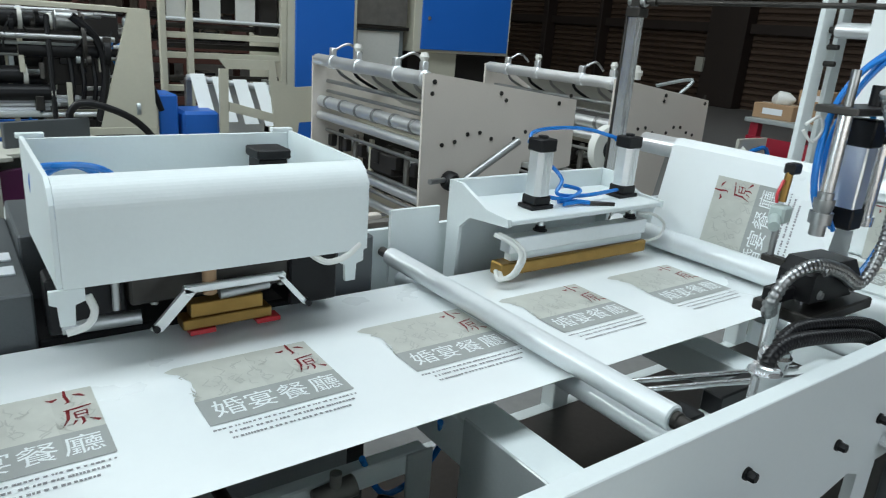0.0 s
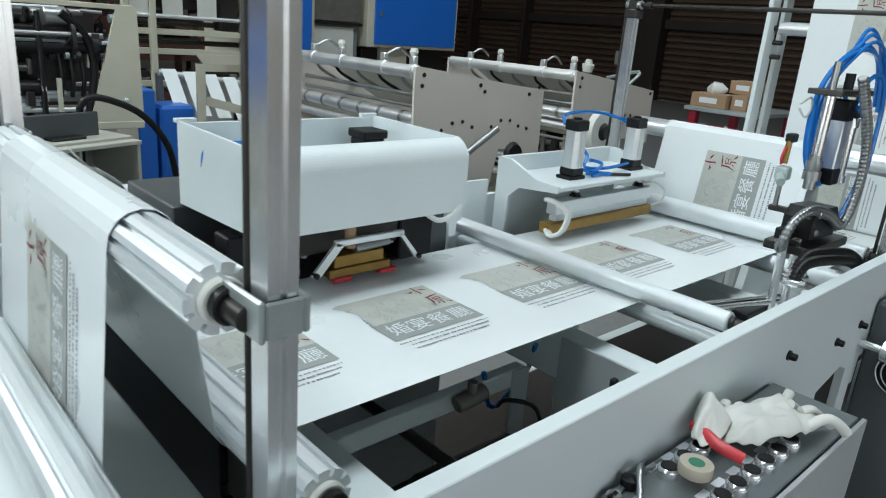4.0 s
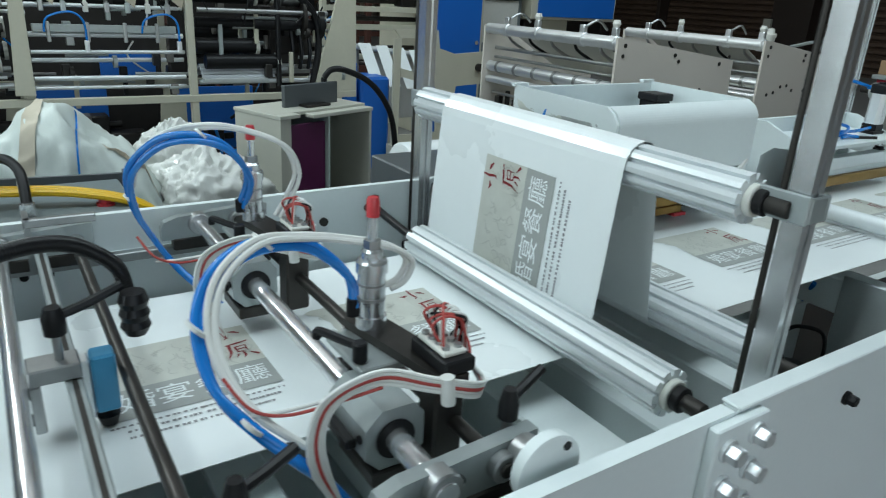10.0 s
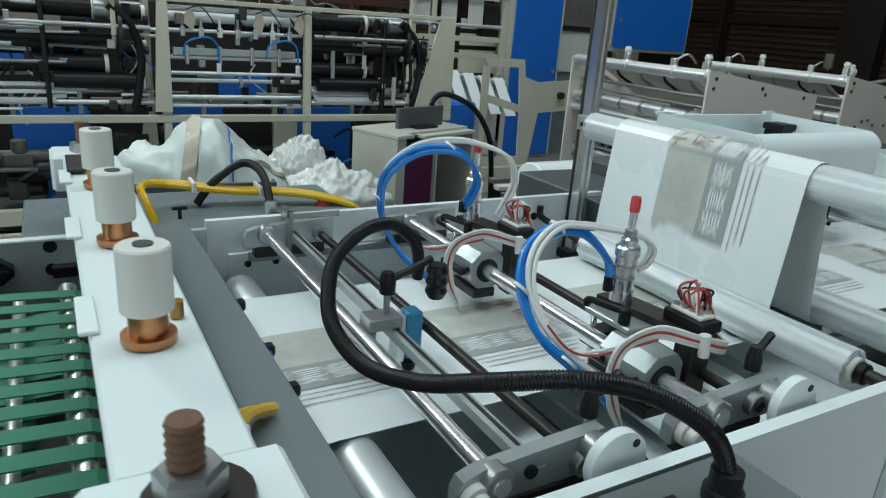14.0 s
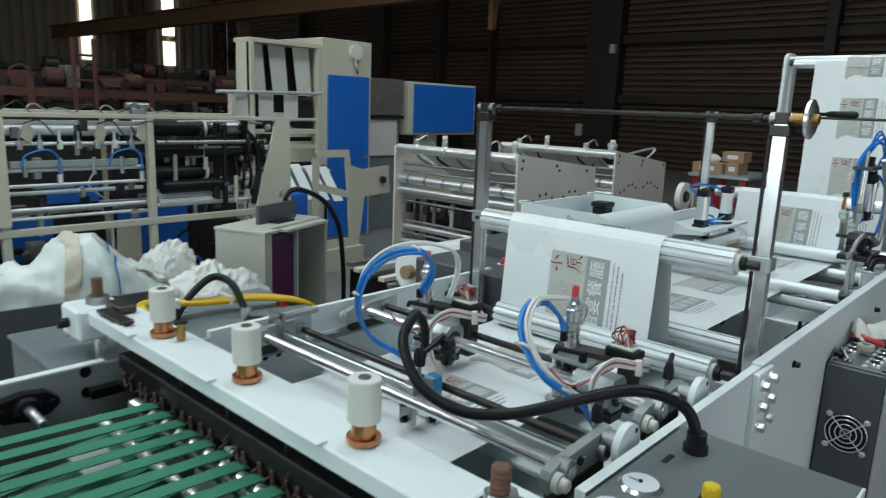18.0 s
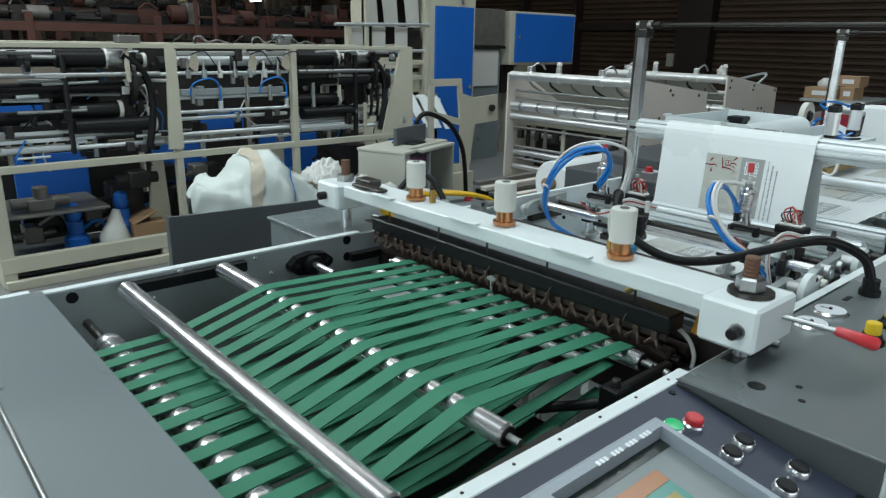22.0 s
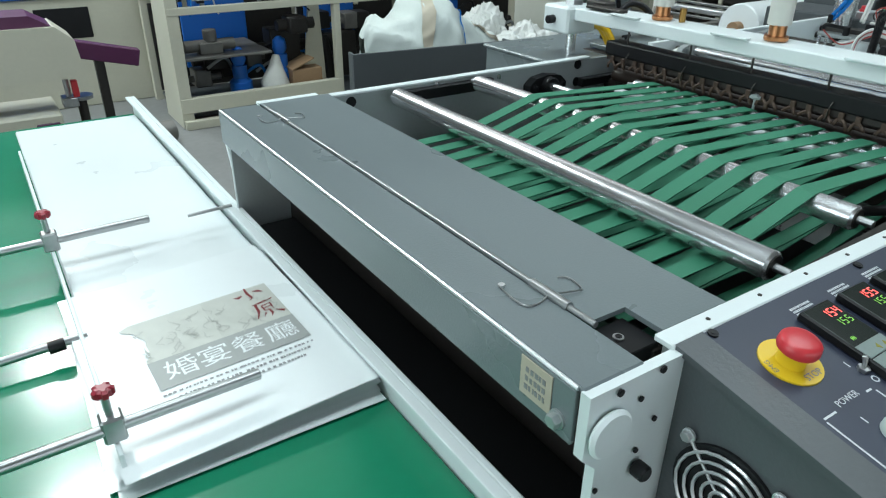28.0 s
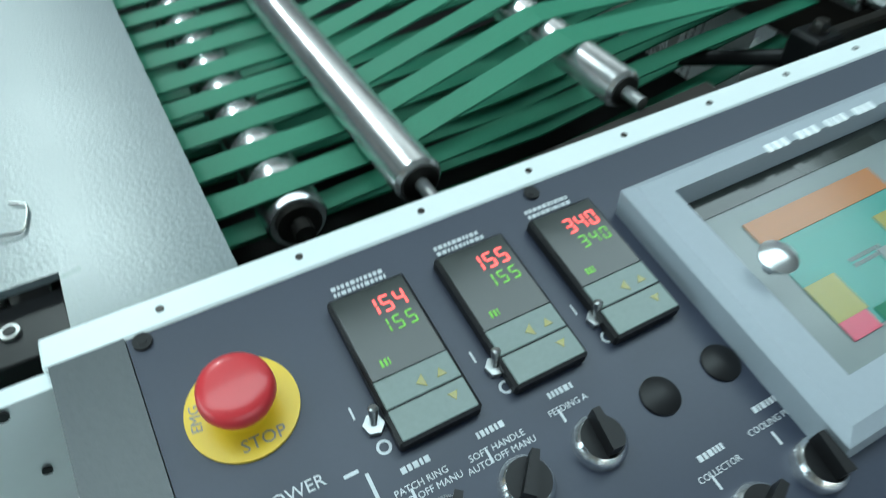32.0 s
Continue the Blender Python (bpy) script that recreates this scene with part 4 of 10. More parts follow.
    for x0, x1 in ((0.245, 0.300), (0.515, 0.460)):
        part("arm", Geo().prism([(x0 - 0.009, 0.812), (x0 + 0.009, 0.806), (x1 + 0.012, 0.868), (x1 - 0.006, 0.876)], "y", 1.10, 1.108), ALU, s, "silver lever arm")
        part("pivot", Geo().cyl((x0, 1.094, 0.814), (x0, 1.112, 0.814), 0.006, 10), BLACK, s)
    part("link_bar", Geo().box(0.292, 0.472, 1.100, 1.112, 0.866, 0.880, 0.002), ALU, s)
    part("coil_row", Geo().cyl((0.36, 1.13, 0.845), (0.45, 1.13, 0.850), 0.009, 12), STEEL, s)
    part("roll_pin", Geo().cyl((0.34, 1.12, 0.855), (0.34, 1.12, 0.90), 0.012, 14), CARD, s)
    part("shaft", Geo().cyl((0.12, 1.20, 0.80), (0.24, 1.18, 0.806), 0.013, 14), STEEL, s)
    for x in (0.20, 0.26, 0.42, 0.49, 0.56):
        part("rod", Geo().cyl((x, 1.17, 0.83), (x, 1.17, 0.92), 0.007, 10), STEEL if x != 0.56 else BLACK, s)
    part("bracket", Geo().box(0.50, 0.60, 1.15, 1.24, 0.79, 0.89, 0.004), BLACK, s)
    part("bracket", Geo().box(0.10, 0.22, 1.19, 1.25, 0.79, 0.89, 0.004), BLACK, s)
    # white film roll waiting behind the station
    r = thing("film_roll", (0.35, 1.98, 0.4), "white roll of plain film on a low rest", "film roll")
    part("roll", Geo().lathe((0.10, 1.98, 0.715), (0.62, 1.98, 0.715), [(0, 0.10), (0.01, 0.105), (0.99, 0.105), (1, 0.10)], 32), FILM, r)
    part("core", Geo().cyl((0.06, 1.98, 0.715), (0.66, 1.98, 0.715), 0.03, 16), CARD, r)
    for x in (0.14, 0.56):
        part("rest", Geo().box(x - 0.03, x + 0.03, 1.88, 2.08, 0.0, 0.615, 0.004), GREY, r)


# ---------------- seal station with two cylinders ----------------
SEALBAR = []


def air_cylinder(name, x, y, z0, z1, label):
    c = thing(name, (x, y, z0), label, "air cylinder", "seal cylinders")
    part("foot_plate", Geo().box(x - 0.036, x + 0.036, y - 0.026, y + 0.026, z0, z0 + 0.010, 0.002), BLACK, c)
    part("lower_cap", Geo().box(x - 0.026, x + 0.026, y - 0.024, y + 0.024, z0 + 0.010, z0 + 0.032, 0.003), BLACK, c)
    g = Geo()
    g.prism([(x - 0.024, y - 0.014), (x - 0.014, y - 0.024), (x + 0.014, y - 0.024), (x + 0.024, y - 0.014), (x + 0.024, y + 0.014), (x + 0.014, y + 0.024), (x - 0.014, y + 0.024), (x - 0.024, y + 0.014)], "z", z0 + 0.032, z1 - 0.03)
    for dx in (-0.012, 0.0, 0.012):
        g.box(x + dx - 0.002, x + dx + 0.002, y - 0.0265, y - 0.0235, z0 + 0.034, z1 - 0.032, 0.0005)
    part("barrel", g, ALU, c, "silver ribbed barrel")
    part("upper_cap", Geo().box(x - 0.026, x + 0.026, y - 0.024, y + 0.024, z1 - 0.03, z1, 0.003).cyl((x, y, z1), (x, y, z1 + 0.006), 0.012, 12), BLACK, c)
    part("elbow", Geo().cyl((x, y + 0.024, z1 - 0.015), (x, y + 0.045, z1 - 0.015), 0.007, 10), BLUEHOSE, c)
    return c


def build_seal():
    s = thing("seal_bracket", (1.25, 1.25, 0.55), "white painted C shaped bracket over the film", "bracket")
    part("shelf", Geo().box(0.993, 1.515, 1.088, 1.300, 0.915, 0.927, 0.002), WHITE, s)
    part("back_plate", Geo().box(0.993, 1.515, 1.300, 1.312, 0.60, 0.975, 0.002), WHITE, s)
    wing = [(1.312, 0.974), (1.265, 0.974), (1.165, 0.934), (1.088, 0.930), (1.088, 0.912), (1.225, 0.900), (1.262, 0.868), (1.268, 0.700), (1.312, 0.700)]
    part("side_wing", Geo().prism(wing, "x", 0.983, 0.993), WHITE, s)
    part("side_wing", Geo().prism(wing, "x", 1.515, 1.525), WHITE, s)
    air_cylinder("air_cylinder", 1.135, 1.165, 0.927, 1.094, "silver air cylinder with black caps on the seal bracket")
    air_cylinder("air_cylinder", 1.462, 1.180, 0.927, 1.088, "silver air cylinder with black caps on the seal bracket")
    b = thing("seal_bar", (1.25, 1.13, 0.84), "heated seal bar with a brown cloth cover under a silver plate", "seal bar")
    part("plate", Geo().box(1.02, 1.500, 1.112, 1.148, 0.838, 0.876, 0.002), ALU, b)
    part("spacer", Geo().box(1.03, 1.495, 1.118, 1.142, 0.818, 0.838, 0.001), WHITE, b)
    part("bar", Geo().box(0.995, 1.505, 1.106, 1.148, 0.787, 0.818, 0.003), BRASS, b, "brown cloth covered heating bar")
    for x in (1.135, 1.462):
        part("rod", Geo().cyl((x, 1.14, 0.876), (x, 1.14, 0.913), 0.008, 12), CHROME, b)
        part("nut", Geo().hexbolt((x, 1.14, 0.876), (0, 0, 1), 0.014, 0.012), BLACK, b)
    for dx in (0.0, 0.012):
        part("cable", Geo().tube([(0.99 + dx, 1.12, 0.80), (0.975 + dx, 1.09, 0.792), (1.00 + dx, 1.075, 0.805), (1.02 + dx, 1.075, 0.845), (1.005 + dx, 1.09, 0.872), (0.985 + dx, 1.13, 0.885)], 0.0055, 8), WHITEHOSE, b, "white cable loop")
    part("cable", Geo().tube([(1.50, 1.12, 0.81), (1.545, 1.10, 0.825), (1.560, 1.10, 0.86), (1.53, 1.12, 0.885), (1.49, 1.14, 0.885)], 0.004, 8), WHITEHOSE, b)
    SEALBAR.append(b)
    part("lower_bar", Geo().box(0.99, 1.51, 1.09, 1.16, 0.722, 0.752, 0.003), DARKSTEEL, s)
    h = thing("air_hose", (1.3, 1.2, 1.0), "blue air hoses looped between the cylinders", "hose")
    part("loop", Geo().tube([(1.135, 1.205, 1.078), (1.18, 1.25, 1.092), (1.27, 1.27, 1.098), (1.38, 1.26, 1.095), (1.462, 1.22, 1.075)], 0.005, 8), BLUEHOSE, h)
    part("loop", Geo().tube([(1.16, 1.20, 1.02), (1.22, 1.22, 1.015), (1.25, 1.20, 0.98), (1.22, 1.18, 0.95), (1.30, 1.16, 0.945), (1.43, 1.17, 0.948)], 0.005, 8), BLUEHOSE, h)
    part("loop", Geo().tube([(1.16, 1.17, 0.952), (1.22, 1.15, 0.944), (1.29, 1.17, 0.956), (1.24, 1.18, 0.97)], 0.005, 8), BLUEHOSE, h)
    p = thing("pliers", (1.27, 1.14, 0.93), "small pliers with blue grips lying on the bracket", "tool")
    part("jaw", Geo().prism([(1.285, 1.128), (1.345, 1.100), (1.350, 1.106), (1.292, 1.142)], "z", 0.928, 0.936), DARKSTEEL, p)
    part("grip", Geo().tube([(1.288, 1.132, 0.933), (1.25, 1.142, 0.935), (1.205, 1.140, 0.934)], 0.005, 8), BLUEHOSE, p)
    part("grip", Geo().tube([(1.290, 1.138, 0.933), (1.25, 1.158, 0.935), (1.21, 1.165, 0.934)], 0.005, 8), BLUEHOSE, p)


# ---------------- seal head at the near side ----------------
def build_near_head():
    s = thing("seal_unit", (1.20, 0.555, 0.83), "black seal unit with chrome cylinders and hoses beside the film", "seal head")
    lift = pose(0.065, 0.012, 0.030)
    block = part("block", Geo().prism([(1.195, 0.908), (1.35, 0.900), (1.375, 0.935), (1.34, 0.972), (1.22, 0.978), (1.198, 0.955)], "y", 0.522, 0.588), BLACK, s, "black machined block")
    for x, z in ((1.21, 0.925), (1.21, 0.968), (1.33, 0.920)):
        part("screw", Geo().hexbolt((x, 0.515, z), (0, -1, 0), 0.007, 0.006), STEEL, block)
    part("arm", Geo().box(1.13, 1.185, 0.545, 0.575, 0.910, 0.935, 0.002), BLACK, s)
    part("foot_plate", Geo().box(1.17, 1.40, 0.50, 0.61, 0.872, 0.894, 0.003), DARKSTEEL, s)
    part("collar", put(Geo().lathe((1.215, 0.565, 0.980), (1.215, 0.565, 1.060), [(0, 0.014), (0.28, 0.014), (0.281, 0.020), (0.55, 0.020), (0.551, 0.015), (0.7, 0.018), (0.85, 0.018), (0.851, 0.014), (1, 0.014)], 24), lift), STEEL, s)
    part("cylinder", put(Geo().cyl((1.215, 0.565, 1.060), (1.215, 0.565, 1.200), 0.0125, 20, 0.002), lift), CHROME, s, "chrome piston rod")
    part("cylinder", put(Geo().box(1.290, 1.330, 0.545, 0.590, 1.015, 1.165, 0.003), lift), ALU, s, "silver air cylinder")
    part("cap", put(Geo().box(1.287, 1.333, 0.541, 0.594, 1.140, 1.190, 0.003), lift), BLACK, s)
    part("cap", put(Geo().box(1.287, 1.333, 0.541, 0.594, 0.985, 1.025, 0.003), lift), BLACK, s)
    part("cylinder", put(Geo().lathe((1.375, 0.56, 0.985), (1.375, 0.56, 1.145), [(0, 0.021), (0.12, 0.021), (0.121, 0.017), (0.86, 0.017), (0.861, 0.021), (1, 0.021)], 22), lift), CHROME, s, "chrome round cylinder")
    part("cap", put(Geo().cyl((1.375, 0.56, 1.145), (1.375, 0.56, 1.175), 0.019, 18, 0.003), lift), BLACK, s)
    part("top_plate", put(Geo().box(1.18, 1.395, 0.530, 0.605, 1.200, 1.213, 0.002), lift), DARKSTEEL, s)
    part("spindle", put(Geo().cyl((1.215, 0.565, 1.213), (1.215, 0.565, 1.275), 0.008, 12), lift), STEEL, s)
    part("spindle", put(Geo().cyl((1.315, 0.565, 1.213), (1.315, 0.565, 1.250), 0.011, 12), lift), BLACK, s)
    for x in (1.15, 1.23):
        part("leg_rod", Geo().cyl((x, 0.555, 0.70), (x, 0.555, 0.925), 0.010, 14), CHROME, s)
    for dx, dz in ((0, 0), (0.012, 0.004)):
        part("steel_hose", Geo().tube([(1.26 + dx, 0.515, 1.275), (1.36 + dx, 0.505, 1.135 + dz), (1.39 + dx, 0.505, 1.015 + dz), (1.34 + dx, 0.505, 0.930 + dz), (1.26 + dx, 0.515, 0.960 + dz), (1.18 + dx, 0.525, 0.978 + dz), (1.12 + dx, 0.535, 0.960 + dz), (1.105 + dx, 0.545, 0.915 + dz), (1.125 + dx, 0.555, 0.890), (1.14, 0.565, 0.910)], 0.0085, 8, rings=70, ring_h=0.0018), STEEL, s, "ribbed steel hose")
    for dx, dy in ((0.0, 0.0), (0.012, 0.01), (0.02, -0.008), (0.036, 0.004), (0.048, 0.012)):
        part("air_hose", put(Geo().tube([(1.24 + dx, 0.565 + dy, 0.985), (1.215 + dx, 0.585 + dy, 1.055), (1.220 + dx, 0.595 + dy, 1.145), (1.245 + dx * 1.5, 0.595 + dy, 1.225), (1.29 + dx, 0.575 + dy, 1.285), (1.37, 0.555 + dy, 1.305 + dx), (1.45, 0.545 + dy, 1.265 + dx), (1.49, 0.54 + dy, 1.16 + dx)], 0.0046, 8), lift), BLUEHOSE, s, "blue air hose")
    part("air_hose", put(Geo().tube([(1.32, 0.535, 1.175), (1.38, 0.515, 1.115), (1.39, 0.515, 0.995), (1.35, 0.525, 0.905), (1.30, 0.545, 0.875)], 0.0055, 8), lift), BLUEHOSE, s, "blue air hose")
    part("air_hose", put(Geo().tube([(1.335, 0.605, 1.015), (1.365, 0.585, 1.075), (1.36, 0.575, 1.155), (1.33, 0.575, 1.215)], 0.0055, 8), lift), BLUEHOSE, s, "blue air hose")
    part("air_hose", put(Geo().tube([(1.375, 0.56, 1.17), (1.40, 0.55, 1.235), (1.46, 0.54, 1.245), (1.50, 0.535, 1.17), (1.49, 0.53, 1.02), (1.45, 0.53, 0.92)], 0.0055, 8), lift), BLUEHOSE, s, "blue air hose")
    part("loose_tag", put(Geo().tube([(1.18, 0.615, 1.165), (1.20, 0.605, 1.145), (1.23, 0.605, 1.165), (1.21, 0.605, 1.19), (1.185, 0.615, 1.175)], 0.003, 6), lift), WHITEHOSE, s)
    v = thing("small_valve", (1.217, 0.622, 1.042), "small grey valve with a brass fitting and red wire", "valve")
    part("body", put(Geo().box(1.10, 1.130, 0.60, 0.630, 1.048, 1.080, 0.004), pose(0.097, 0.002, -0.018)), KEYGREY, v)
    part("nose", put(Geo().cyl((1.10, 0.615, 1.058), (1.075, 0.60, 1.048), 0.010, 14), pose(0.097, 0.002, -0.018)), KEYGREY, v)
    part("fitting", put(Geo().cyl((1.122, 0.62, 1.085), (1.127, 0.62, 1.14), 0.007, 10), pose(0.097, 0.002, -0.018)), BRASS, v)
    part("knob", put(Geo().box(1.12, 1.15, 0.61, 0.63, 1.135, 1.155, 0.003), pose(0.097, 0.002, -0.018)), BLACK, v)
    part("wire", put(Geo().tube([(1.105, 0.62, 1.085), (1.10, 0.62, 1.10), (1.112, 0.62, 1.125)], 0.003, 6), pose(0.097, 0.002, -0.018)), RED, v)
    part("stem", put(Geo().cyl((1.118, 0.617, 0.985), (1.118, 0.617, 1.046), 0.006, 8), pose(0.097, 0.002, -0.018)), STEEL, v)
    part("stay", Geo().box(1.204, 1.224, 0.585, 0.631, 0.955, 0.968, 0.002), DARKSTEEL, v)
    # black ribbed hoses on fittings at the frame edge
    for k, (x, y) in enumerate(((0.938, 0.446), (1.005, 0.468))):
        c = thing("ribbed_hose", (x, y, 0.84), "black ribbed hose with a chrome fitting at the frame edge", "hose", "ribbed hoses")
        part("fitting", Geo().cyl((x, y, 0.80), (x, y, 0.874), 0.017, 18, 0.003).hexbolt((x, y, 0.874), (0, 0, 1), 0.02, 0.014), CHROME, c)
        part("hose", Geo().tube([(x, y, 0.886), (x + 0.014, y, 0.902), (x + 0.06, y, 0.911), (x + 0.16, y - 0.01, 0.903), (x + 0.30, y - 0.015, 0.872), (x + 0.42, y - 0.02, 0.80), (x + 0.45, y - 0.02, 0.72)], 0.0105, 10, rings=70, ring_h=0.0016), RUBBER, c)
    f = thing("mounting_plate", (1.05, 0.5, 0.70), "white mounting plate with rods under the seal head", "plate")
    part("plate", Geo().box(0.93, 1.50, 0.43, 0.60, 0.688, 0.70, 0.002), WHITE, f)
    for y, z in ((0.52, 0.755), (0.58, 0.74)):
        part("rod", Geo().cyl((0.90, y + 0.12, z), (1.30, y - 0.02, z), 0.006, 10), CHROME, f)
    for x in (0.98, 1.12, 1.30):
        part("bolt", Geo().hexbolt((x, 0.47, 0.70), (0, 0, 1), 0.008, 0.014), STEEL, f)
    part("gripper", Geo().box(0.92, 0.99, 0.55, 0.60, 0.70, 0.735, 0.003), BLACK, f)
    part("gripper", Geo().box(1.05, 1.20, 0.56, 0.60, 0.70, 0.742, 0.003), BLACK, f)


# ---------------- cross rods, valve carriages, sensor ----------------
def build_carriages():
    specs = [(-0.720, 0.850, 0.0135, CHROME, "thick chrome guide rod"), (-0.648, 0.850, 0.0085, DARKSTEEL, "dark steel guide rod"),
             (-1.050, 0.850, 0.0115, CHROME, "chrome guide rod"), (-0.935, 0.842, 0.0085, DARKSTEEL, "dark steel guide rod")]
    for x, z, r, mat, lab in specs:
        t = thing("guide_rod", (x, 0.9, z), lab + " across the film", "rod", "guide rods")
        part("rod", Geo().cyl((x, 0.455, z), (x, 1.36, z), r, 18, 0.001), mat, t)
        for y in (0.470, 1.335):
            part("collar", Geo().cyl((x, y - 0.012, z), (x, y + 0.012, z), r + 0.008, 16, 0.002), STEEL, t)
    t = thing("sensor_rail", (-0.992, 0.9, 0.84), "grey square rail across the film", "rail")
    part("bar", Geo().box(-1.001, -0.983, 0.47, 1.35, 0.833, 0.851, 0.002), GALV, t)
    part("slot", Geo().box(-0.995, -0.989, 0.48, 1.34, 0.8505, 0.8515, 0.0002), DARKSTEEL, t)
    # end brackets and discs, near and far
    for x0, x1, xd in ((-0.79, -0.60, -0.622), (-1.095, -0.905, -0.923)):
        for y, s in ((0.480, 1), (1.345, -1)):
            b = thing("rod_bracket", ((x0 + x1) / 2, y, 0.83), "grey steel bracket holding the rod ends", "bracket", "rod brackets")
            part("bar", Geo().prism([(x0, 0.822), (x1, 0.822), (x1, 0.876), (x0 + 0.030, 0.866), (x0 + 0.006, 0.858), (x0, 0.846)], "y", y - 0.009, y + 0.009), GALV, b)
            part("bar_hole", Geo().cyl((x0 + 0.062, y - s * 0.0088, 0.845), (x0 + 0.062, y - s * 0.0098, 0.845), 0.0075, 14), BLACK, b)
            part("foot", Geo().box(x0 + 0.02, x1 - 0.02, y - 0.012, y + 0.012, 0.80, 0.823, 0.002), DARKSTEEL, b)
            part("cap_screw", Geo().cyl((x0 + 0.09, y - s * 0.009, 0.848), (x0 + 0.09, y - s * 0.013, 0.848), 0.008, 12), BLACK, b)
            part("lug", Geo().lathe((x0 + 0.020, y - s * 0.009, 0.838), (x0 + 0.020, y - s * 0.034, 0.838), [(0, 0.017), (0.45, 0.017), (0.5, 0.012), (0.9, 0.011), (1, 0.008)], 20), PTFE, b, "off-white end stop")
            if s == 1:
                d = part("disc", Geo().lathe((xd, 0.424, 0.862), (xd, 0.440, 0.862), [(0, 0.035), (0.1, 0.039), (0.9, 0.039), (1, 0.036)], 36), WHITE, b, "white scale disc")
                part("disc_hole", Geo().cyl((xd + 0.018, 0.4228, 0.886), (xd + 0.018, 0.4255, 0.886), 0.005, 10), BLACK, d)
                part("disc_hole", Geo().cyl((xd - 0.022, 0.4228, 0.840), (xd - 0.022, 0.4255, 0.840), 0.005, 10), BLACK, d)
                part("hub", Geo().cyl((xd, 0.440, 0.860), (xd, 0.472, 0.858), 0.020, 20, 0.003), STEEL, b)
    for x, z in ((-0.618, 0.878), (-0.905, 0.876)):
        k = thing("clamp_lever", (x, 0.50, z), "black plastic clamping lever", "lever", "clamp levers")
        part("stem", Geo().cyl((x, 0.50, z - 0.05), (x, 0.50, z + 0.01), 0.006, 10), STEEL, k)
        part("hub", Geo().lathe((x, 0.50, z), (x, 0.50, z + 0.034), [(0, 0.011), (0.5, 0.011), (1, 0.007)], 14), BLACK, k)
        part("lever", Geo().tube([(x, 0.50, z + 0.020), (x + 0.030, 0.512, z + 0.022), (x + 0.062, 0.522, z + 0.030)], 0.006, 8), BLACK, k)
    r = thing("toothed_rail", (-0.65, 0.455, 0.81), "dark steel rail along the side plate", "rail")
    part("bar", Geo().box(-1.08, -0.30, 0.425, 0.470, 0.785, 0.803, 0.002), DARKSTEEL, r)
    part("bar", Geo().box(-1.08, -0.62, 1.352, 1.372, 0.785, 0.803, 0.002), STEEL, r)
    # inner far plate and glassy guards
    g = thing("inner_plate", (-0.85, 1.36, 0.70), "white inner plate with screw heads at the far side", "plate")
    part("plate", Geo().box(-1.12, -0.46, 1.374, 1.384, 0.60, 0.80, 0.002), WHITE, g)
    for x in (-1.08, -1.02, -0.98, -0.56, -0.50):
        part("screw", Geo().hexbolt((x, 1.374, 0.775), (0, -1, 0), 0.006, 0.006), BLACK, g)
    part("stay", Geo().prism([(1.33, 0.80), (1.37, 0.80), (1.37, 0.90), (1.31, 0.90)], "x", -1.01, -1.0), STEEL, g)
    part("stay", Geo().box(-1.01, -0.90, 1.31, 1.325, 0.885, 0.90, 0.002), STEEL, g)
    # cross tie under the rods
    c = thing("cross_tie", (-1.0, 0.9, 0.70), "light grey cross plates below the rods", "plate")
    for x0, x1, z in ((-0.865, -0.790, 0.700), (-0.60, -0.50, 0.690)):
        part("plate", Geo().box(x0, x1, 0.42, 1.36, z - 0.012, z, 0.002), WHITE, c)
    part("box_beam", Geo().box(-0.425, -0.325, 0.412, 1.37, 0.602, 0.700, 0.004), WHITE, c, "white box beam below the roller")


PISTONS = []


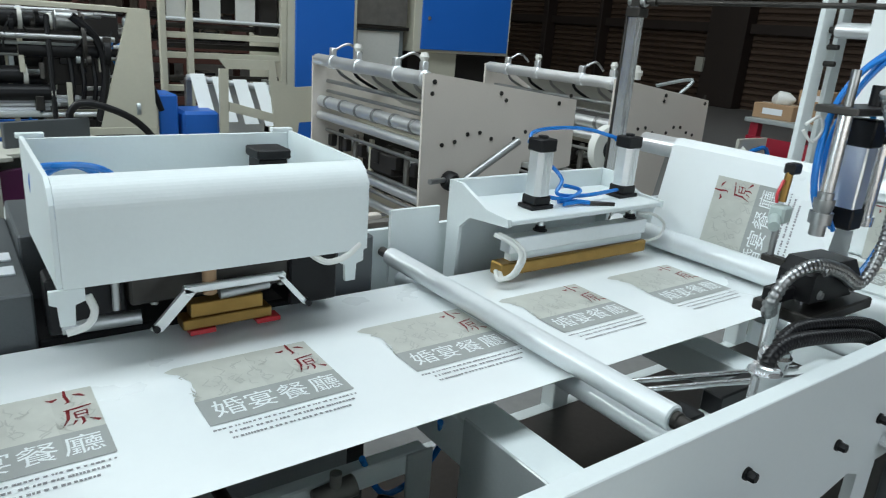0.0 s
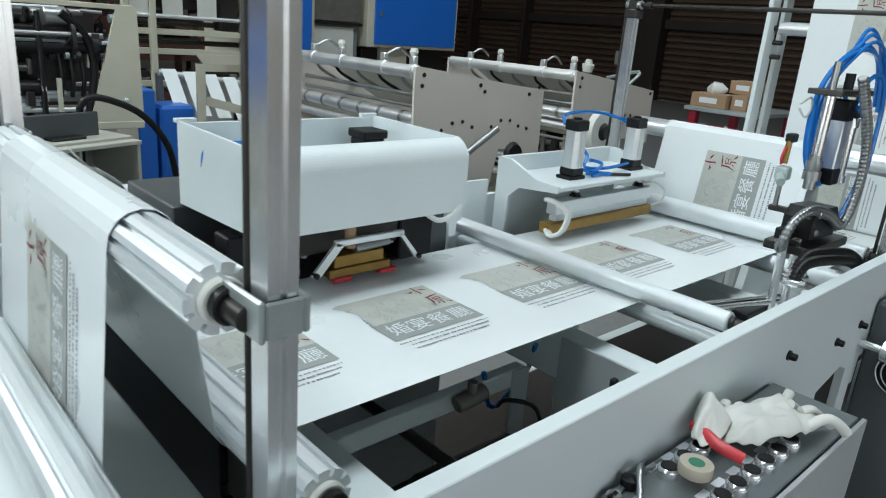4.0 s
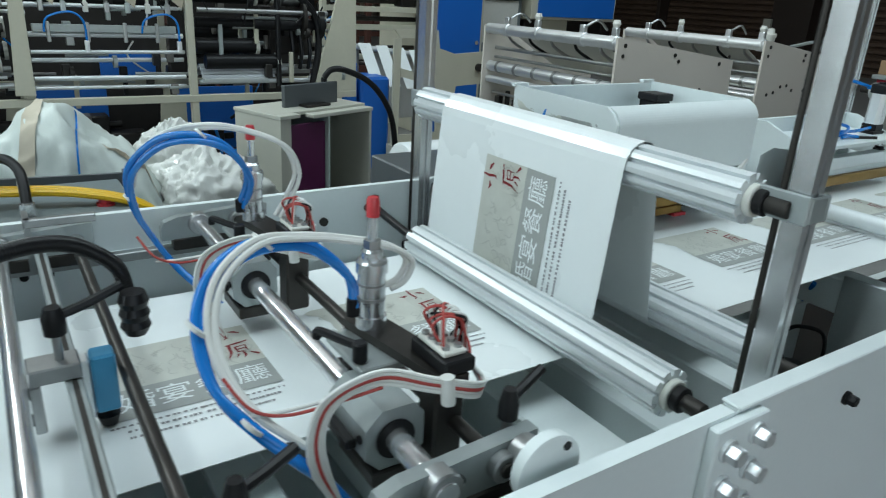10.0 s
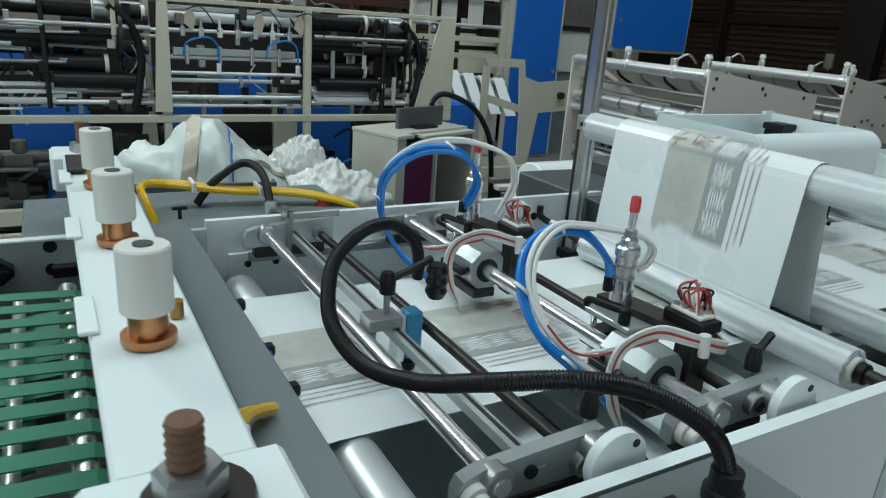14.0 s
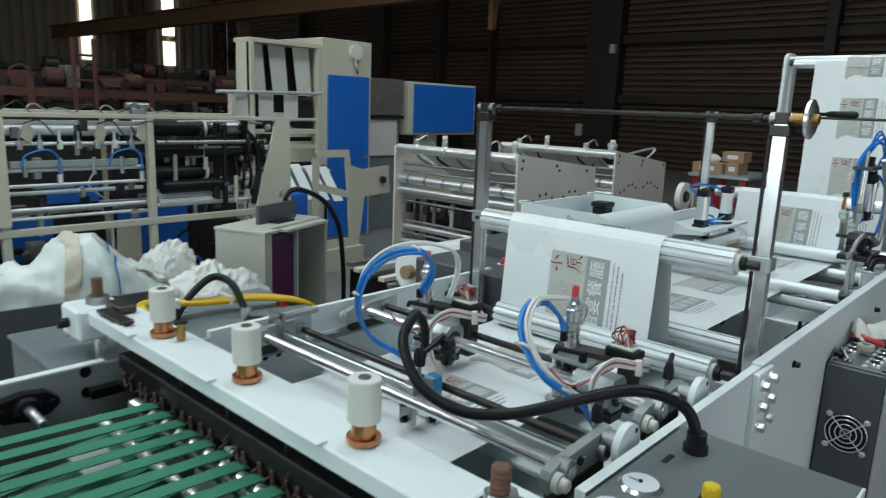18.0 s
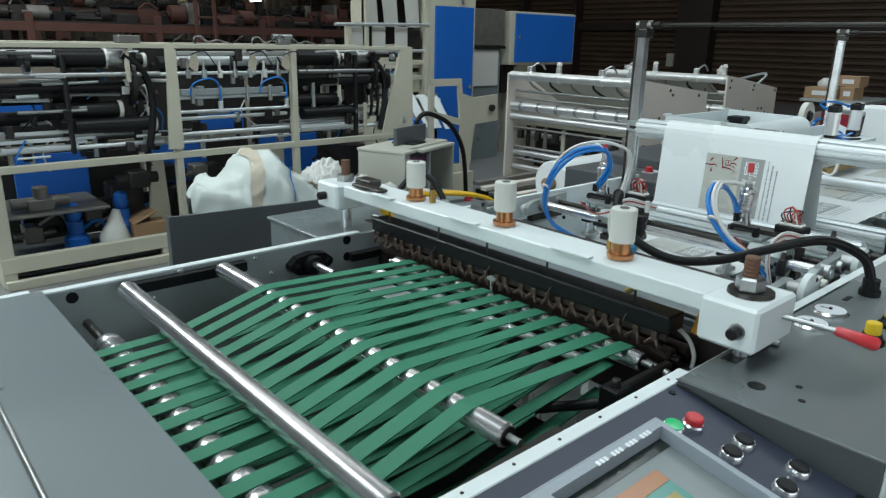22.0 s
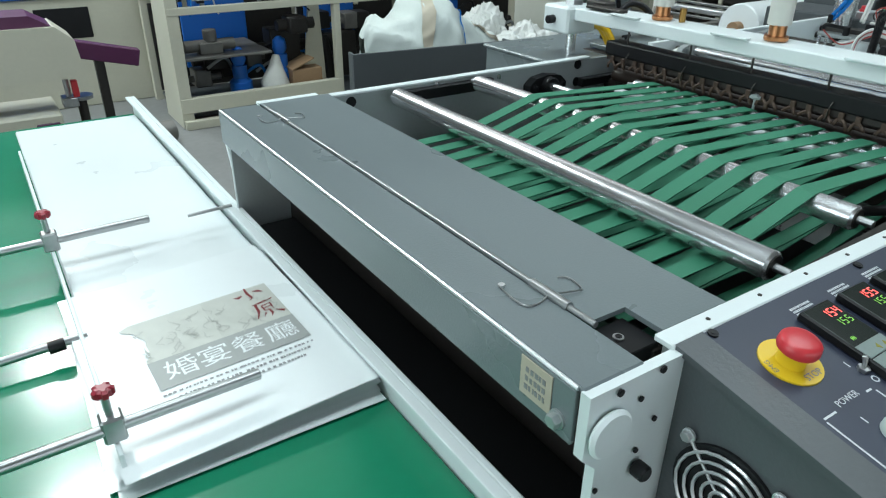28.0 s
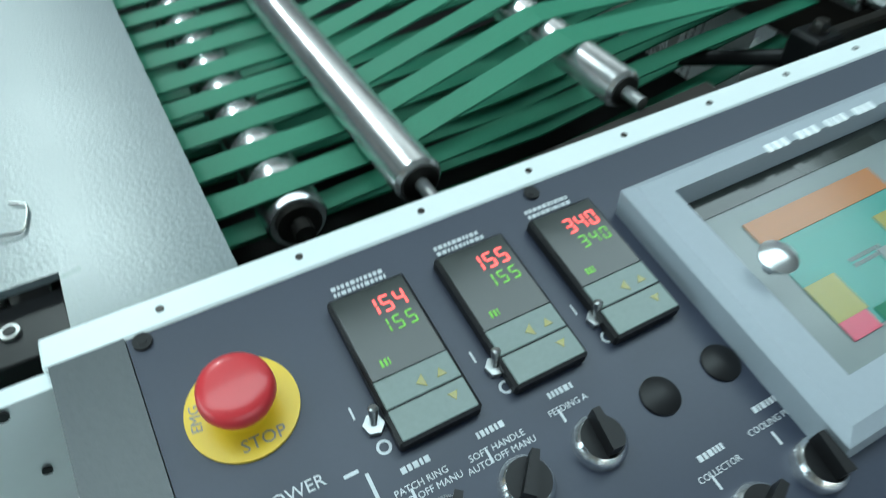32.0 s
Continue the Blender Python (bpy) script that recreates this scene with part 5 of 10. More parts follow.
def build_valve_unit(x, y, blue, white, ties):
    """An air cylinder on a carrier that rides on the thick rod, with its hoses along the given lines."""
    v = thing("punch_cylinder", (x, y, 0.83), "silver air cylinder with a red cap over the film", "air cylinder", "punch cylinders")
    rx = -0.720
    block = [(rx - 0.035, 0.832), (rx - 0.018, 0.815), (rx + 0.018, 0.815), (rx + 0.035, 0.832), (rx + 0.035, 0.872), (rx + 0.022, 0.887), (rx - 0.016, 0.887), (rx - 0.035, 0.868)]
    part("bearing_block", Geo().prism(block, "y", y - 0.142, y - 0.052), GALV, v, "silver bearing block on the rod")
    part("bearing_ring", Geo().cyl((rx, y - 0.1445, 0.85), (rx, y - 0.1415, 0.85), 0.023, 24), BLACK, v)
    part("block_foot", Geo().box(rx - 0.028, rx + 0.020, y - 0.146, y - 0.060, 0.796, 0.8145, 0.002), DARKSTEEL, v)
    part("block_clip", Geo().box(rx - 0.048, rx - 0.036, y - 0.125, y - 0.045, 0.838, 0.850, 0.002), BLACK, v)
    for dy in (0.062, 0.130):
        part("socket_screw", Geo().cyl((rx - 0.0352, y - dy, 0.852), (rx - 0.0375, y - dy, 0.852), 0.005, 10), BLACK, v)
    part("carriage", Geo().box(x - 0.050, x + 0.030, y - 0.075, y + 0.022, 0.8875, 0.897, 0.002), GALV, v)
    part("carriage_arm", Geo().prism([(x - 0.022, y + 0.028), (x + 0.022, y + 0.031), (x + 0.046, y - 0.120), (x + 0.042, y - 0.150), (x + 0.010, y - 0.150), (x + 0.002, y - 0.110)], "z", 0.8975, 0.909), DARKSTEEL, v, "black carrier plate")
    part("lower_block", Geo().box(x + 0.002, x + 0.040, y - 0.148, y - 0.112, 0.795, 0.897, 0.003), DARKSTEEL, v)
    part("barrel", Geo().lathe((x, y, 0.909), (x, y, 1.010), [(0, 0.0190), (0.15, 0.0190), (0.1501, 0.0165), (0.70, 0.0165), (0.7001, 0.0190), (0.83, 0.0190), (0.86, 0.0165), (0.8601, 0.0130), (0.96, 0.0130), (1, 0.009)], 28), POSTSTEEL, v, "silver cylinder barrel")
    part("barrel_band", Geo().cyl((x, y, 0.945), (x, y, 0.949), 0.0171, 24).cyl((x, y, 0.964), (x, y, 0.967), 0.0171, 24), STEEL, v)
    part("neck_nut", Geo().lathe((x, y, 1.0095), (x, y, 1.020), [(0, 0.0105), (1, 0.0105)], 6), STEEL, v)
    rod = part("piston_rod", Geo().cyl((x, y, 0.985), (x, y, 1.056), 0.0062, 14), CHROME, v, "chrome piston rod")
    part("red_cap", Geo().lathe((x, y, 1.048), (x, y, 1.071), [(0, 0.0078), (0.8, 0.0078), (1, 0.0064)], 18), RED, rod, "red plastic cap")
    PISTONS.append(rod)
    part("terminal_block", Geo().box(x + 0.012, x + 0.052, y - 0.148, y - 0.075, 0.909, 0.926, 0.002), BLACK, v)
    part("terminal_cover", Geo().box(x + 0.016, x + 0.046, y - 0.138, y - 0.082, 0.926, 0.933, 0.002), PTFE, v, "milky terminal cover")
    for i in range(4):
        for j in range(2):
            part("terminal_screw", Geo().cyl((x + 0.023 + j * 0.016, y - 0.130 + i * 0.014, 0.933), (x + 0.023 + j * 0.016, y - 0.130 + i * 0.014, 0.937), 0.0045, 8), STEEL, v)
    for k in range(10):
        a, lab = ((PALERED, "red wire"), (WHITEHOSE, "white wire"), (PALERED, "red wire"), (WHITEHOSE, "white wire"), (BLACK, "dark wire"))[k % 5]
        q, r = 0.008 * math.sin(k * 2.4), 0.008 * math.cos(k * 1.7)
        part("wire", Geo().tube([(x + 0.020 + 0.002 * k, y - 0.130 + k * 0.005, 0.933), (x + 0.026 + q, y - 0.118 + k * 0.004, 0.957 + r * 0.6), (x + 0.038 + q, y - 0.108 + r, 0.968 + r * 0.5), (x + 0.054 + q * 0.5, y - 0.112 + r, 0.956), (x + 0.058, y - 0.126 + k * 0.004, 0.925), (x + 0.050, y - 0.135 + k * 0.004, 0.912)], 0.0017, 6), a, v, lab)
    part("push_lever", Geo().cyl((x - 0.042, y - 0.055, 0.897), (x - 0.042, y - 0.055, 0.922), 0.009, 14, 0.002).tube([(x - 0.042, y - 0.055, 0.916), (x - 0.056, y - 0.035, 0.919), (x - 0.072, y - 0.010, 0.922), (x - 0.073, y - 0.006, 0.912)], 0.0055, 8), BLACK, v, "black clamping lever")
    part("elbow", Geo().cyl((x - 0.020, y + 0.010, 0.922), (x - 0.020, y + 0.010, 0.944), 0.0075, 12).cyl((x - 0.020, y + 0.010, 0.926), (x - 0.008, y + 0.006, 0.926), 0.006, 10), BLACK, v, "black hose elbow")
    part("stud", Geo().cyl((x + 0.024, y + 0.022, 0.909), (x + 0.024, y + 0.022, 0.928), 0.006, 10), STEEL, v)
    for d in (-0.02, 0.02):
        part("guide_pin", Geo().cyl((x + d, y + 0.028, 0.785), (x + d, y + 0.028, 0.897), 0.005, 10), CHROME, v)
    part("punch_holder", Geo().box(x - 0.032, x + 0.032, y + 0.008, y + 0.046, 0.822, 0.848, 0.003), BLACK, v)
    part("punch_foot", Geo().box(x - 0.028, x + 0.028, y + 0.014, y + 0.042, 0.775, 0.788, 0.002), STEEL, v)
    for a in (0.0, 0.009):
        part("air_hose", Geo().tube([(p[0] + a * 0.5, p[1] - a * 0.6, p[2] - a) for p in blue], 0.0053, 10), BLUEHOSE, v, "blue air hose")
    for a in (0.0, 0.007):
        part("air_hose", Geo().tube([(p[0] + a, p[1] - a * 0.5, p[2] - a * 0.6) for p in white], 0.0040, 8), WHITEHOSE, v, "white air hose")
    for k in range(5):
        d = 0.004 * k
        part("cable", Geo().tube([(x + 0.046, y - 0.110, 0.914 + 0.002 * k), (x + 0.066, y - 0.125 - d, 0.896), (x + 0.050, y - 0.160, 0.884 + d), (x - 0.004, y - 0.150, 0.900 + d), (x - 0.055, y - 0.130, 0.912 + d), (x - 0.098 - d, y - 0.125, 0.902 + d * 0.5), (x - 0.118 - d, y - 0.128, 0.872), (x - 0.116 - d, y - 0.136, 0.830), (x - 0.100, y - 0.145, 0.775)], 0.0024, 7), PALERED if k == 2 else WHITEHOSE, v, "red wire" if k == 2 else "white cable")
    part("cable", Geo().tube([(x - 0.055, y - 0.130, 0.914), (x - 0.105, y - 0.118, 0.903), (x - 0.150, y - 0.108, 0.897), (x - 0.182, y - 0.100, 0.896)], 0.0021, 7), WHITEHOSE, v, "white cable")
    part("cable", Geo().tube([(x - 0.055, y - 0.133, 0.910), (x - 0.105, y - 0.121, 0.899), (x - 0.150, y - 0.110, 0.893), (x - 0.182, y - 0.100, 0.904), (x - 0.200, y - 0.075, 0.930)], 0.0018, 7), PALERED, v, "red wire")
    part("cable_tie", Geo().cyl((x + 0.012, y - 0.157, 0.884), (x + 0.010, y - 0.155, 0.916), 0.008, 10), WHITEHOSE, v)
    for p in ties:
        part("cable_tie", Geo().cyl(Vector(p) - Vector((0.0015, 0, 0.0015)), Vector(p) + Vector((0.0015, 0, 0.0015)), 0.014, 12), WHITEHOSE, v)
    return v


def build_sensor():
    s = thing("print_sensor", (-0.973, 0.848, 0.800), "blue and silver print mark sensor on a clamp above the film", "sensor")
    part("body", Geo().box(-0.973, -0.946, 0.833, 0.863, 0.795, 0.872, 0.003), SENSORBLUE, s, "blue sensor body")
    part("side", Geo().box(-0.990, -0.974, 0.835, 0.861, 0.790, 0.868, 0.002), ALU, s)
    part("lens", Geo().lathe((-0.960, 0.848, 0.786), (-0.960, 0.848, 0.772), [(0, 0.014), (1, 0.010)], 16), BLACK, s)
    part("mount", Geo().box(-1.038, -0.983, 0.828, 0.868, 0.852, 0.872, 0.002).box(-1.038, -1.026, 0.828, 0.868, 0.790, 0.852, 0.002), STEEL, s)
    for z in (0.80, 0.835):
        part("screw", Geo().hexbolt((-1.038, 0.848, z), (-1, 0, 0), 0.006, 0.012), BLACK, s)
    part("stem", Geo().cyl((-1.003, 0.848, 0.870), (-1.003, 0.848, 0.925), 0.005, 10), STEEL, s)
    part("knob", Geo().lathe((-1.003, 0.848, 0.905), (-1.003, 0.848, 0.938), [(0, 0.012), (0.6, 0.013), (1, 0.009)], 14), BLACK, s)
    part("lever", Geo().tube([(-1.003, 0.848, 0.925), (-0.968, 0.850, 0.935), (-0.928, 0.853, 0.950)], 0.006, 8), BLACK, s)
    part("plug", Geo().lathe((-0.918, 0.850, 0.940), (-0.918, 0.850, 0.885), [(0, 0.014), (0.2, 0.018), (0.35, 0.015), (0.5, 0.018), (0.65, 0.015), (0.8, 0.018), (1, 0.012)], 16), RUBBER, s)
    h = thing("cable_conduit", (-0.872, 0.335, 0.88), "black ribbed conduit curving from the console to the print sensor", "conduit")
    part("conduit", Geo().tube([(-0.880, 0.331, 0.880), (-0.879, 0.334, 0.908), (-0.905, 0.344, 0.952), (-0.957, 0.374, 0.984), (-1.023, 0.402, 0.998), (-1.080, 0.462, 0.976), (-1.112, 0.543, 0.940), (-1.138, 0.624, 0.926), (-1.145, 0.704, 0.944), (-1.124, 0.766, 0.978), (-1.092, 0.805, 0.998), (-1.042, 0.834, 1.014), (-0.978, 0.884, 0.998), (-0.928, 0.910, 0.956), (-0.915, 0.918, 0.915), (-0.915, 0.920, 0.890)], 0.0086, 12, rings=290, ring_h=0.0013), RUBBER, h)
    part("gland", Geo().lathe((-0.880, 0.331, 0.872), (-0.880, 0.331, 0.908), [(0, 0.020), (0.4, 0.020), (0.45, 0.016), (1, 0.016)], 18), BLACK, h)


# ---------------- cutter beam ----------------
BEAM = []


def build_beam():
    # fixed grey beam in front of the cutter
    f = thing("cutter_guard", (-1.245, 0.95, 0.80), "grey painted cross beam in front of the cutter", "guard")
    part("top_plate", Geo().box(-1.262, -1.190, 0.412, 1.53, 0.848, 0.862, 0.003), HAMMER, f)
    part("side_plate", Geo().box(-1.290, -1.262, 0.412, 1.53, 0.70, 0.847, 0.003), OILED, f, "dark oily steel front plate")
    part("thumb_screw", Geo().cyl((-1.20, 1.45, 0.862), (-1.20, 1.45, 0.885), 0.004, 8).cyl((-1.215, 1.45, 0.885), (-1.185, 1.45, 0.885), 0.004, 8), BLACK, f)
    a = thing("air_tube", (-1.16, 0.9, 0.83), "thin blue air tube with black tees beside the film", "hose")
    part("tube", Geo().tube([(-1.172, 1.13, 0.80), (-1.166, 1.10, 0.802), (-1.170, 1.01, 0.794), (-1.164, 0.92, 0.802), (-1.170, 0.86, 0.794), (-1.164, 0.805, 0.80)], 0.0062, 8), BLUEHOSE, a)
    for y, z in ((1.105, 0.802), (0.925, 0.802), (0.803, 0.80)):
        part("tee", Geo().box(-1.172, -1.152, y - 0.010, y + 0.010, z - 0.008, z + 0.010, 0.003), BLACK, a)
    y = thing("yellow_hose", (-1.0, 1.57, 0.87), "bundle of yellow air hoses tied with white straps", "hose")
    for k in range(3):
        d = k * 0.014
        part("hose", Geo().tube([(-1.235, 1.425 + d, 0.82), (-1.262, 1.46 + d, 0.900), (-1.262, 1.51 + d, 0.922 - d * 0.3), (-1.20, 1.57 + d, 0.905), (-1.06, 1.58 + d, 0.880), (-0.92, 1.55 + d, 0.874), (-0.80, 1.51 + d, 0.850), (-0.74, 1.50 + d, 0.80)], 0.0075, 8), YELLOWHOSE, y)
    for x, yy, z in ((-1.15, 1.585, 0.898), (-1.0, 1.585, 0.881)):
        part("strap", Geo().box(x - 0.004, x + 0.004, yy - 0.03, yy + 0.035, z - 0.012, z + 0.012, 0.002), WHITEHOSE, y)
    y2 = thing("yellow_hose", (-1.245, 0.50, 0.86), "yellow air hose bundle behind the cutter beam", "hose")
    for k in range(2):
        part("hose", Geo().tube([(-1.240 + k * 0.012, 0.66, 0.870), (-1.280 + k * 0.012, 0.61, 0.900), (-1.301 + k * 0.011, 0.55, 0.920), (-1.303 + k * 0.010, 0.47, 0.920), (-1.275 + k * 0.010, 0.43, 0.870)], 0.007, 8), YELLOWHOSE, y2)
    part("strap", Geo().box(-1.310, -1.281, 0.545, 0.552, 0.911, 0.929, 0.002), WHITEHOSE, y2)

    b = thing("cutter_beam", (-1.36, 0.9, 0.955), "white painted cutter beam with three off-white spring caps", "cutter beam")
    part("beam", Geo().box(-1.404, -1.308, 0.412, 1.455, 0.921, 0.953, 0.003), WHITE, b)
    part("end_head", Geo().box(-1.426, -1.292, 0.318, 0.412, 0.884, 0.957, 0.005), WHITE, b)
    part("end_head", Geo().box(-1.425, -1.320, 1.455, 1.555, 0.885, 0.955, 0.006), WHITE, b)
    for yy in (1.205, 0.905, 0.610):
        c = part("spring_cap", Geo().lathe((-1.356, yy, 0.986), (-1.356, yy, 1.048), [(0, 0.0225), (0.02, 0.0235), (0.97, 0.0235), (1, 0.022)], 28), PTFE, b, "off-white plastic cap")
        part("cap_hole", Geo().cyl((-1.356, yy, 1.0475), (-1.356, yy, 1.0495), 0.009, 16), GREY, c)
        part("bush", Geo().lathe((-1.356, yy, 0.955), (-1.356, yy, 0.994), [(0, 0.0235), (0.05, 0.0245), (0.22, 0.0245), (0.23, 0.0175), (1, 0.0175)], 28), COPPER, b, "bronze bush")
        part("wear_plate", Geo().box(-1.413, -1.395, yy + 0.03, yy + 0.12, 0.9535, 0.958, 0.001), WHITE, b)
    part("small_fitting", Geo().cyl((-1.345, 1.155, 0.955), (-1.345, 1.155, 0.985), 0.008, 10), BRASS, b)
    part("small_fitting", Geo().cyl((-1.325, 0.655, 0.955), (-1.325, 0.655, 0.972), 0.007, 10), BRASS, b)
    part("washer", Geo().lathe((-1.358, 0.364, 0.957), (-1.358, 0.364, 0.964), [(0, 0.036), (1, 0.035)], 20), DARKSTEEL, b, "oily dark washer")
    n = part("big_nut", Geo().lathe((-1.362, 0.365, 0.964), (-1.362, 0.365, 0.987), [(0, 0.020), (0.1, 0.0225), (0.85, 0.0225), (1, 0.019)], 6), STEEL, b, "large steel nut")
    part("thread", Geo().lathe((-1.364, 0.366, 0.987), (-1.364, 0.366, 1.019), [(i / 10, 0.0120 if i % 2 else 0.0108) for i in range(11)], 14), RUST, n, "rusty threaded rod")
    n = part("big_nut", Geo().lathe((-1.365, 1.50, 0.955), (-1.365, 1.50, 0.972), [(0, 0.026), (1, 0.024)], 6), STEEL, b, "large steel nut")
    part("thread", Geo().cyl((-1.365, 1.50, 0.972), (-1.365, 1.50, 1.012), 0.012, 14), RUST, n, "rusty threaded rod")
    part("cap_screw", Geo().cyl((-1.426, 0.347, 0.916), (-1.446, 0.347, 0.916), 0.0095, 14, 0.002), BLACK, b)
    part("screw_ring", Geo().cyl((-1.4255, 0.347, 0.916), (-1.4275, 0.347, 0.916), 0.013, 16), STEEL, b)
    part("cap_screw", Geo().cyl((-1.425, 1.51, 0.92), (-1.448, 1.51, 0.92), 0.011, 14, 0.002), BLACK, b)
    part("spring_blade", Geo().box(-1.37, -1.33, 1.38, 1.45, 0.955, 0.972, 0.003).box(-1.40, -1.37, 1.30, 1.42, 0.957, 0.965, 0.002), DARKSTEEL, b)
    part("handle_rod", Geo().cyl((-1.336, 0.319, 0.927), (-1.322, 0.246, 0.924), 0.0042, 12), STEEL, b)
    part("handle", Geo().lathe((-1.321, 0.247, 0.924), (-1.304, 0.190, 0.914), [(0, 0.006), (0.08, 0.0075), (0.5, 0.0095), (0.92, 0.0105), (1, 0.007)], 16), RED, b, "red plastic handle grip")
    part("knife_bar", Geo().box(-1.390, -1.340, 0.478, 1.345, 0.853, 0.886, 0.003), BLACK, b, "black oily knife bar")
    part("knife_lip", Geo().box(-1.386, -1.380, 0.482, 1.340, 0.840, 0.853, 0.001), OILED, b)
    rng = random.Random(5)
    for k in range(24):
        yy = 0.500 + k * 0.0355 + rng.uniform(-0.008, 0.008)
        lean = rng.uniform(-0.004, 0.004)
        fork = part("finger", Geo().box(-1.3945, -1.3905, yy - 0.0055, yy + 0.0055, 0.835, 0.853, 0.001), FINGER, b, "brown steel finger")
        for e in (-1, 1):
            part("prong", Geo().tube([(-1.393, yy + e * 0.004, 0.840), (-1.396, yy + e * 0.011 + lean, 0.832), (-1.394, yy + e * 0.013 + lean, 0.822 + rng.uniform(0, 0.008))], 0.0034, 6), FINGER, fork)
        if k % 5 == 1:
            part("spring_hook", Geo().tube([(-1.392, yy + 0.022, 0.868), (-1.399, yy + 0.023, 0.858), (-1.398, yy + 0.025, 0.838), (-1.393, yy + 0.029, 0.828)], 0.0014, 6), DARKSTEEL, b, "thin wire hook")
    part("tee_nozzle", Geo().cyl((-1.396, 0.897, 0.808), (-1.396, 0.897, 0.846), 0.0028, 8).cyl((-1.396, 0.885, 0.842), (-1.396, 0.909, 0.842), 0.004, 8).box(-1.400, -1.391, 0.892, 0.902, 0.838, 0.848, 0.001), GALV, b, "pale steel tee")
    for yy in (0.555, 0.76, 0.93, 1.09, 1.28):
        part("hanger_bolt", Geo().cyl((-1.380, yy, 0.886), (-1.380, yy, 0.9215), 0.0024, 8), DARKSTEEL, b)
    BEAM.append(b)

    l = thing("cutter_bed", (-1.33, 0.9, 0.78), "dark oily cutter bed with two brown tubes below the beam", "cutter bed")
    part("bed", Geo().box(-1.345, -1.296, 0.418, 1.380, 0.70, 0.800, 0.004), OILED, l)
    part("tube", Geo().lathe((-1.352, 0.484, 0.819), (-1.352, 1.335, 0.819), [(0, 0.014), (0.004, 0.0175), (0.996, 0.0175), (1, 0.014)], 22), TARTUBE, l, "dark oily cross tube")
    part("tube_end", Geo().cyl((-1.352, 0.470, 0.819), (-1.352, 0.4845, 0.819), 0.009, 14), BLACK, l)
    part("tube", Geo().cyl((-1.314, 0.472, 0.822), (-1.314, 1.345, 0.822), 0.0145, 18, 0.002), TARTUBE, l, "dark oily cross tube")
    part("hose", Geo().tube([(-1.325, 0.545, 0.850), (-1.325, 0.522, 0.866), (-1.325, 0.499, 0.866), (-1.324, 0.474, 0.852), (-1.322, 0.461, 0.826), (-1.322, 0.462, 0.80)], 0.0040, 8), WHITEHOSE, l, "white hose")
    part("tape", Geo().prism([(0.458, 0.862), (0.474, 0.866), (0.458, 0.924), (0.442, 0.920)], "x", -1.321, -1.319), AMBER, l, "amber tape strip")
    part("ledge", Geo().box(-1.440, -1.300, 1.362, 1.384, 0.79, 0.812, 0.002), BLACK, l)
    part("edge_rod", Geo().cyl((-1.285, 0.335, 0.880), (-1.285, 0.56, 0.880), 0.0055, 10), STEEL, l)
    for x, yy in ((-1.360, 0.365), (-1.365, 1.50)):
        part("guide_post", Geo().cyl((x, yy, 0.30), (x, yy, 0.955), 0.014, 16), CHROME, l, "chrome guide post")


# ---------------- belt conveyor ----------------
def open_ends(t):
    """Recessed bearing and short stub at both ends of a conveyor roller."""
    tube = next(o for o in t.children)
    c = ORIGIN[t]
    ys = [v.co.y for v in tube.data.vertices]
    r = max(v.co.z for v in tube.data.vertices) - min(v.co.z for v in tube.data.vertices)
    base = ORIGIN[tube]
    y0, y1 = min(ys) + base.y, max(ys) + base.y
    for y, d in ((y0, -1), (y1, 1)):
        part("bearing", Geo().cyl((c.x, y, c.z), (c.x, y + d * 0.0012, c.z), r * 0.38, 20), DARKSTEEL, t)
        part("shaft_end", Geo().cyl((c.x, y, c.z), (c.x, y + d * 0.022, c.z), 0.0055, 12), STEEL, t)


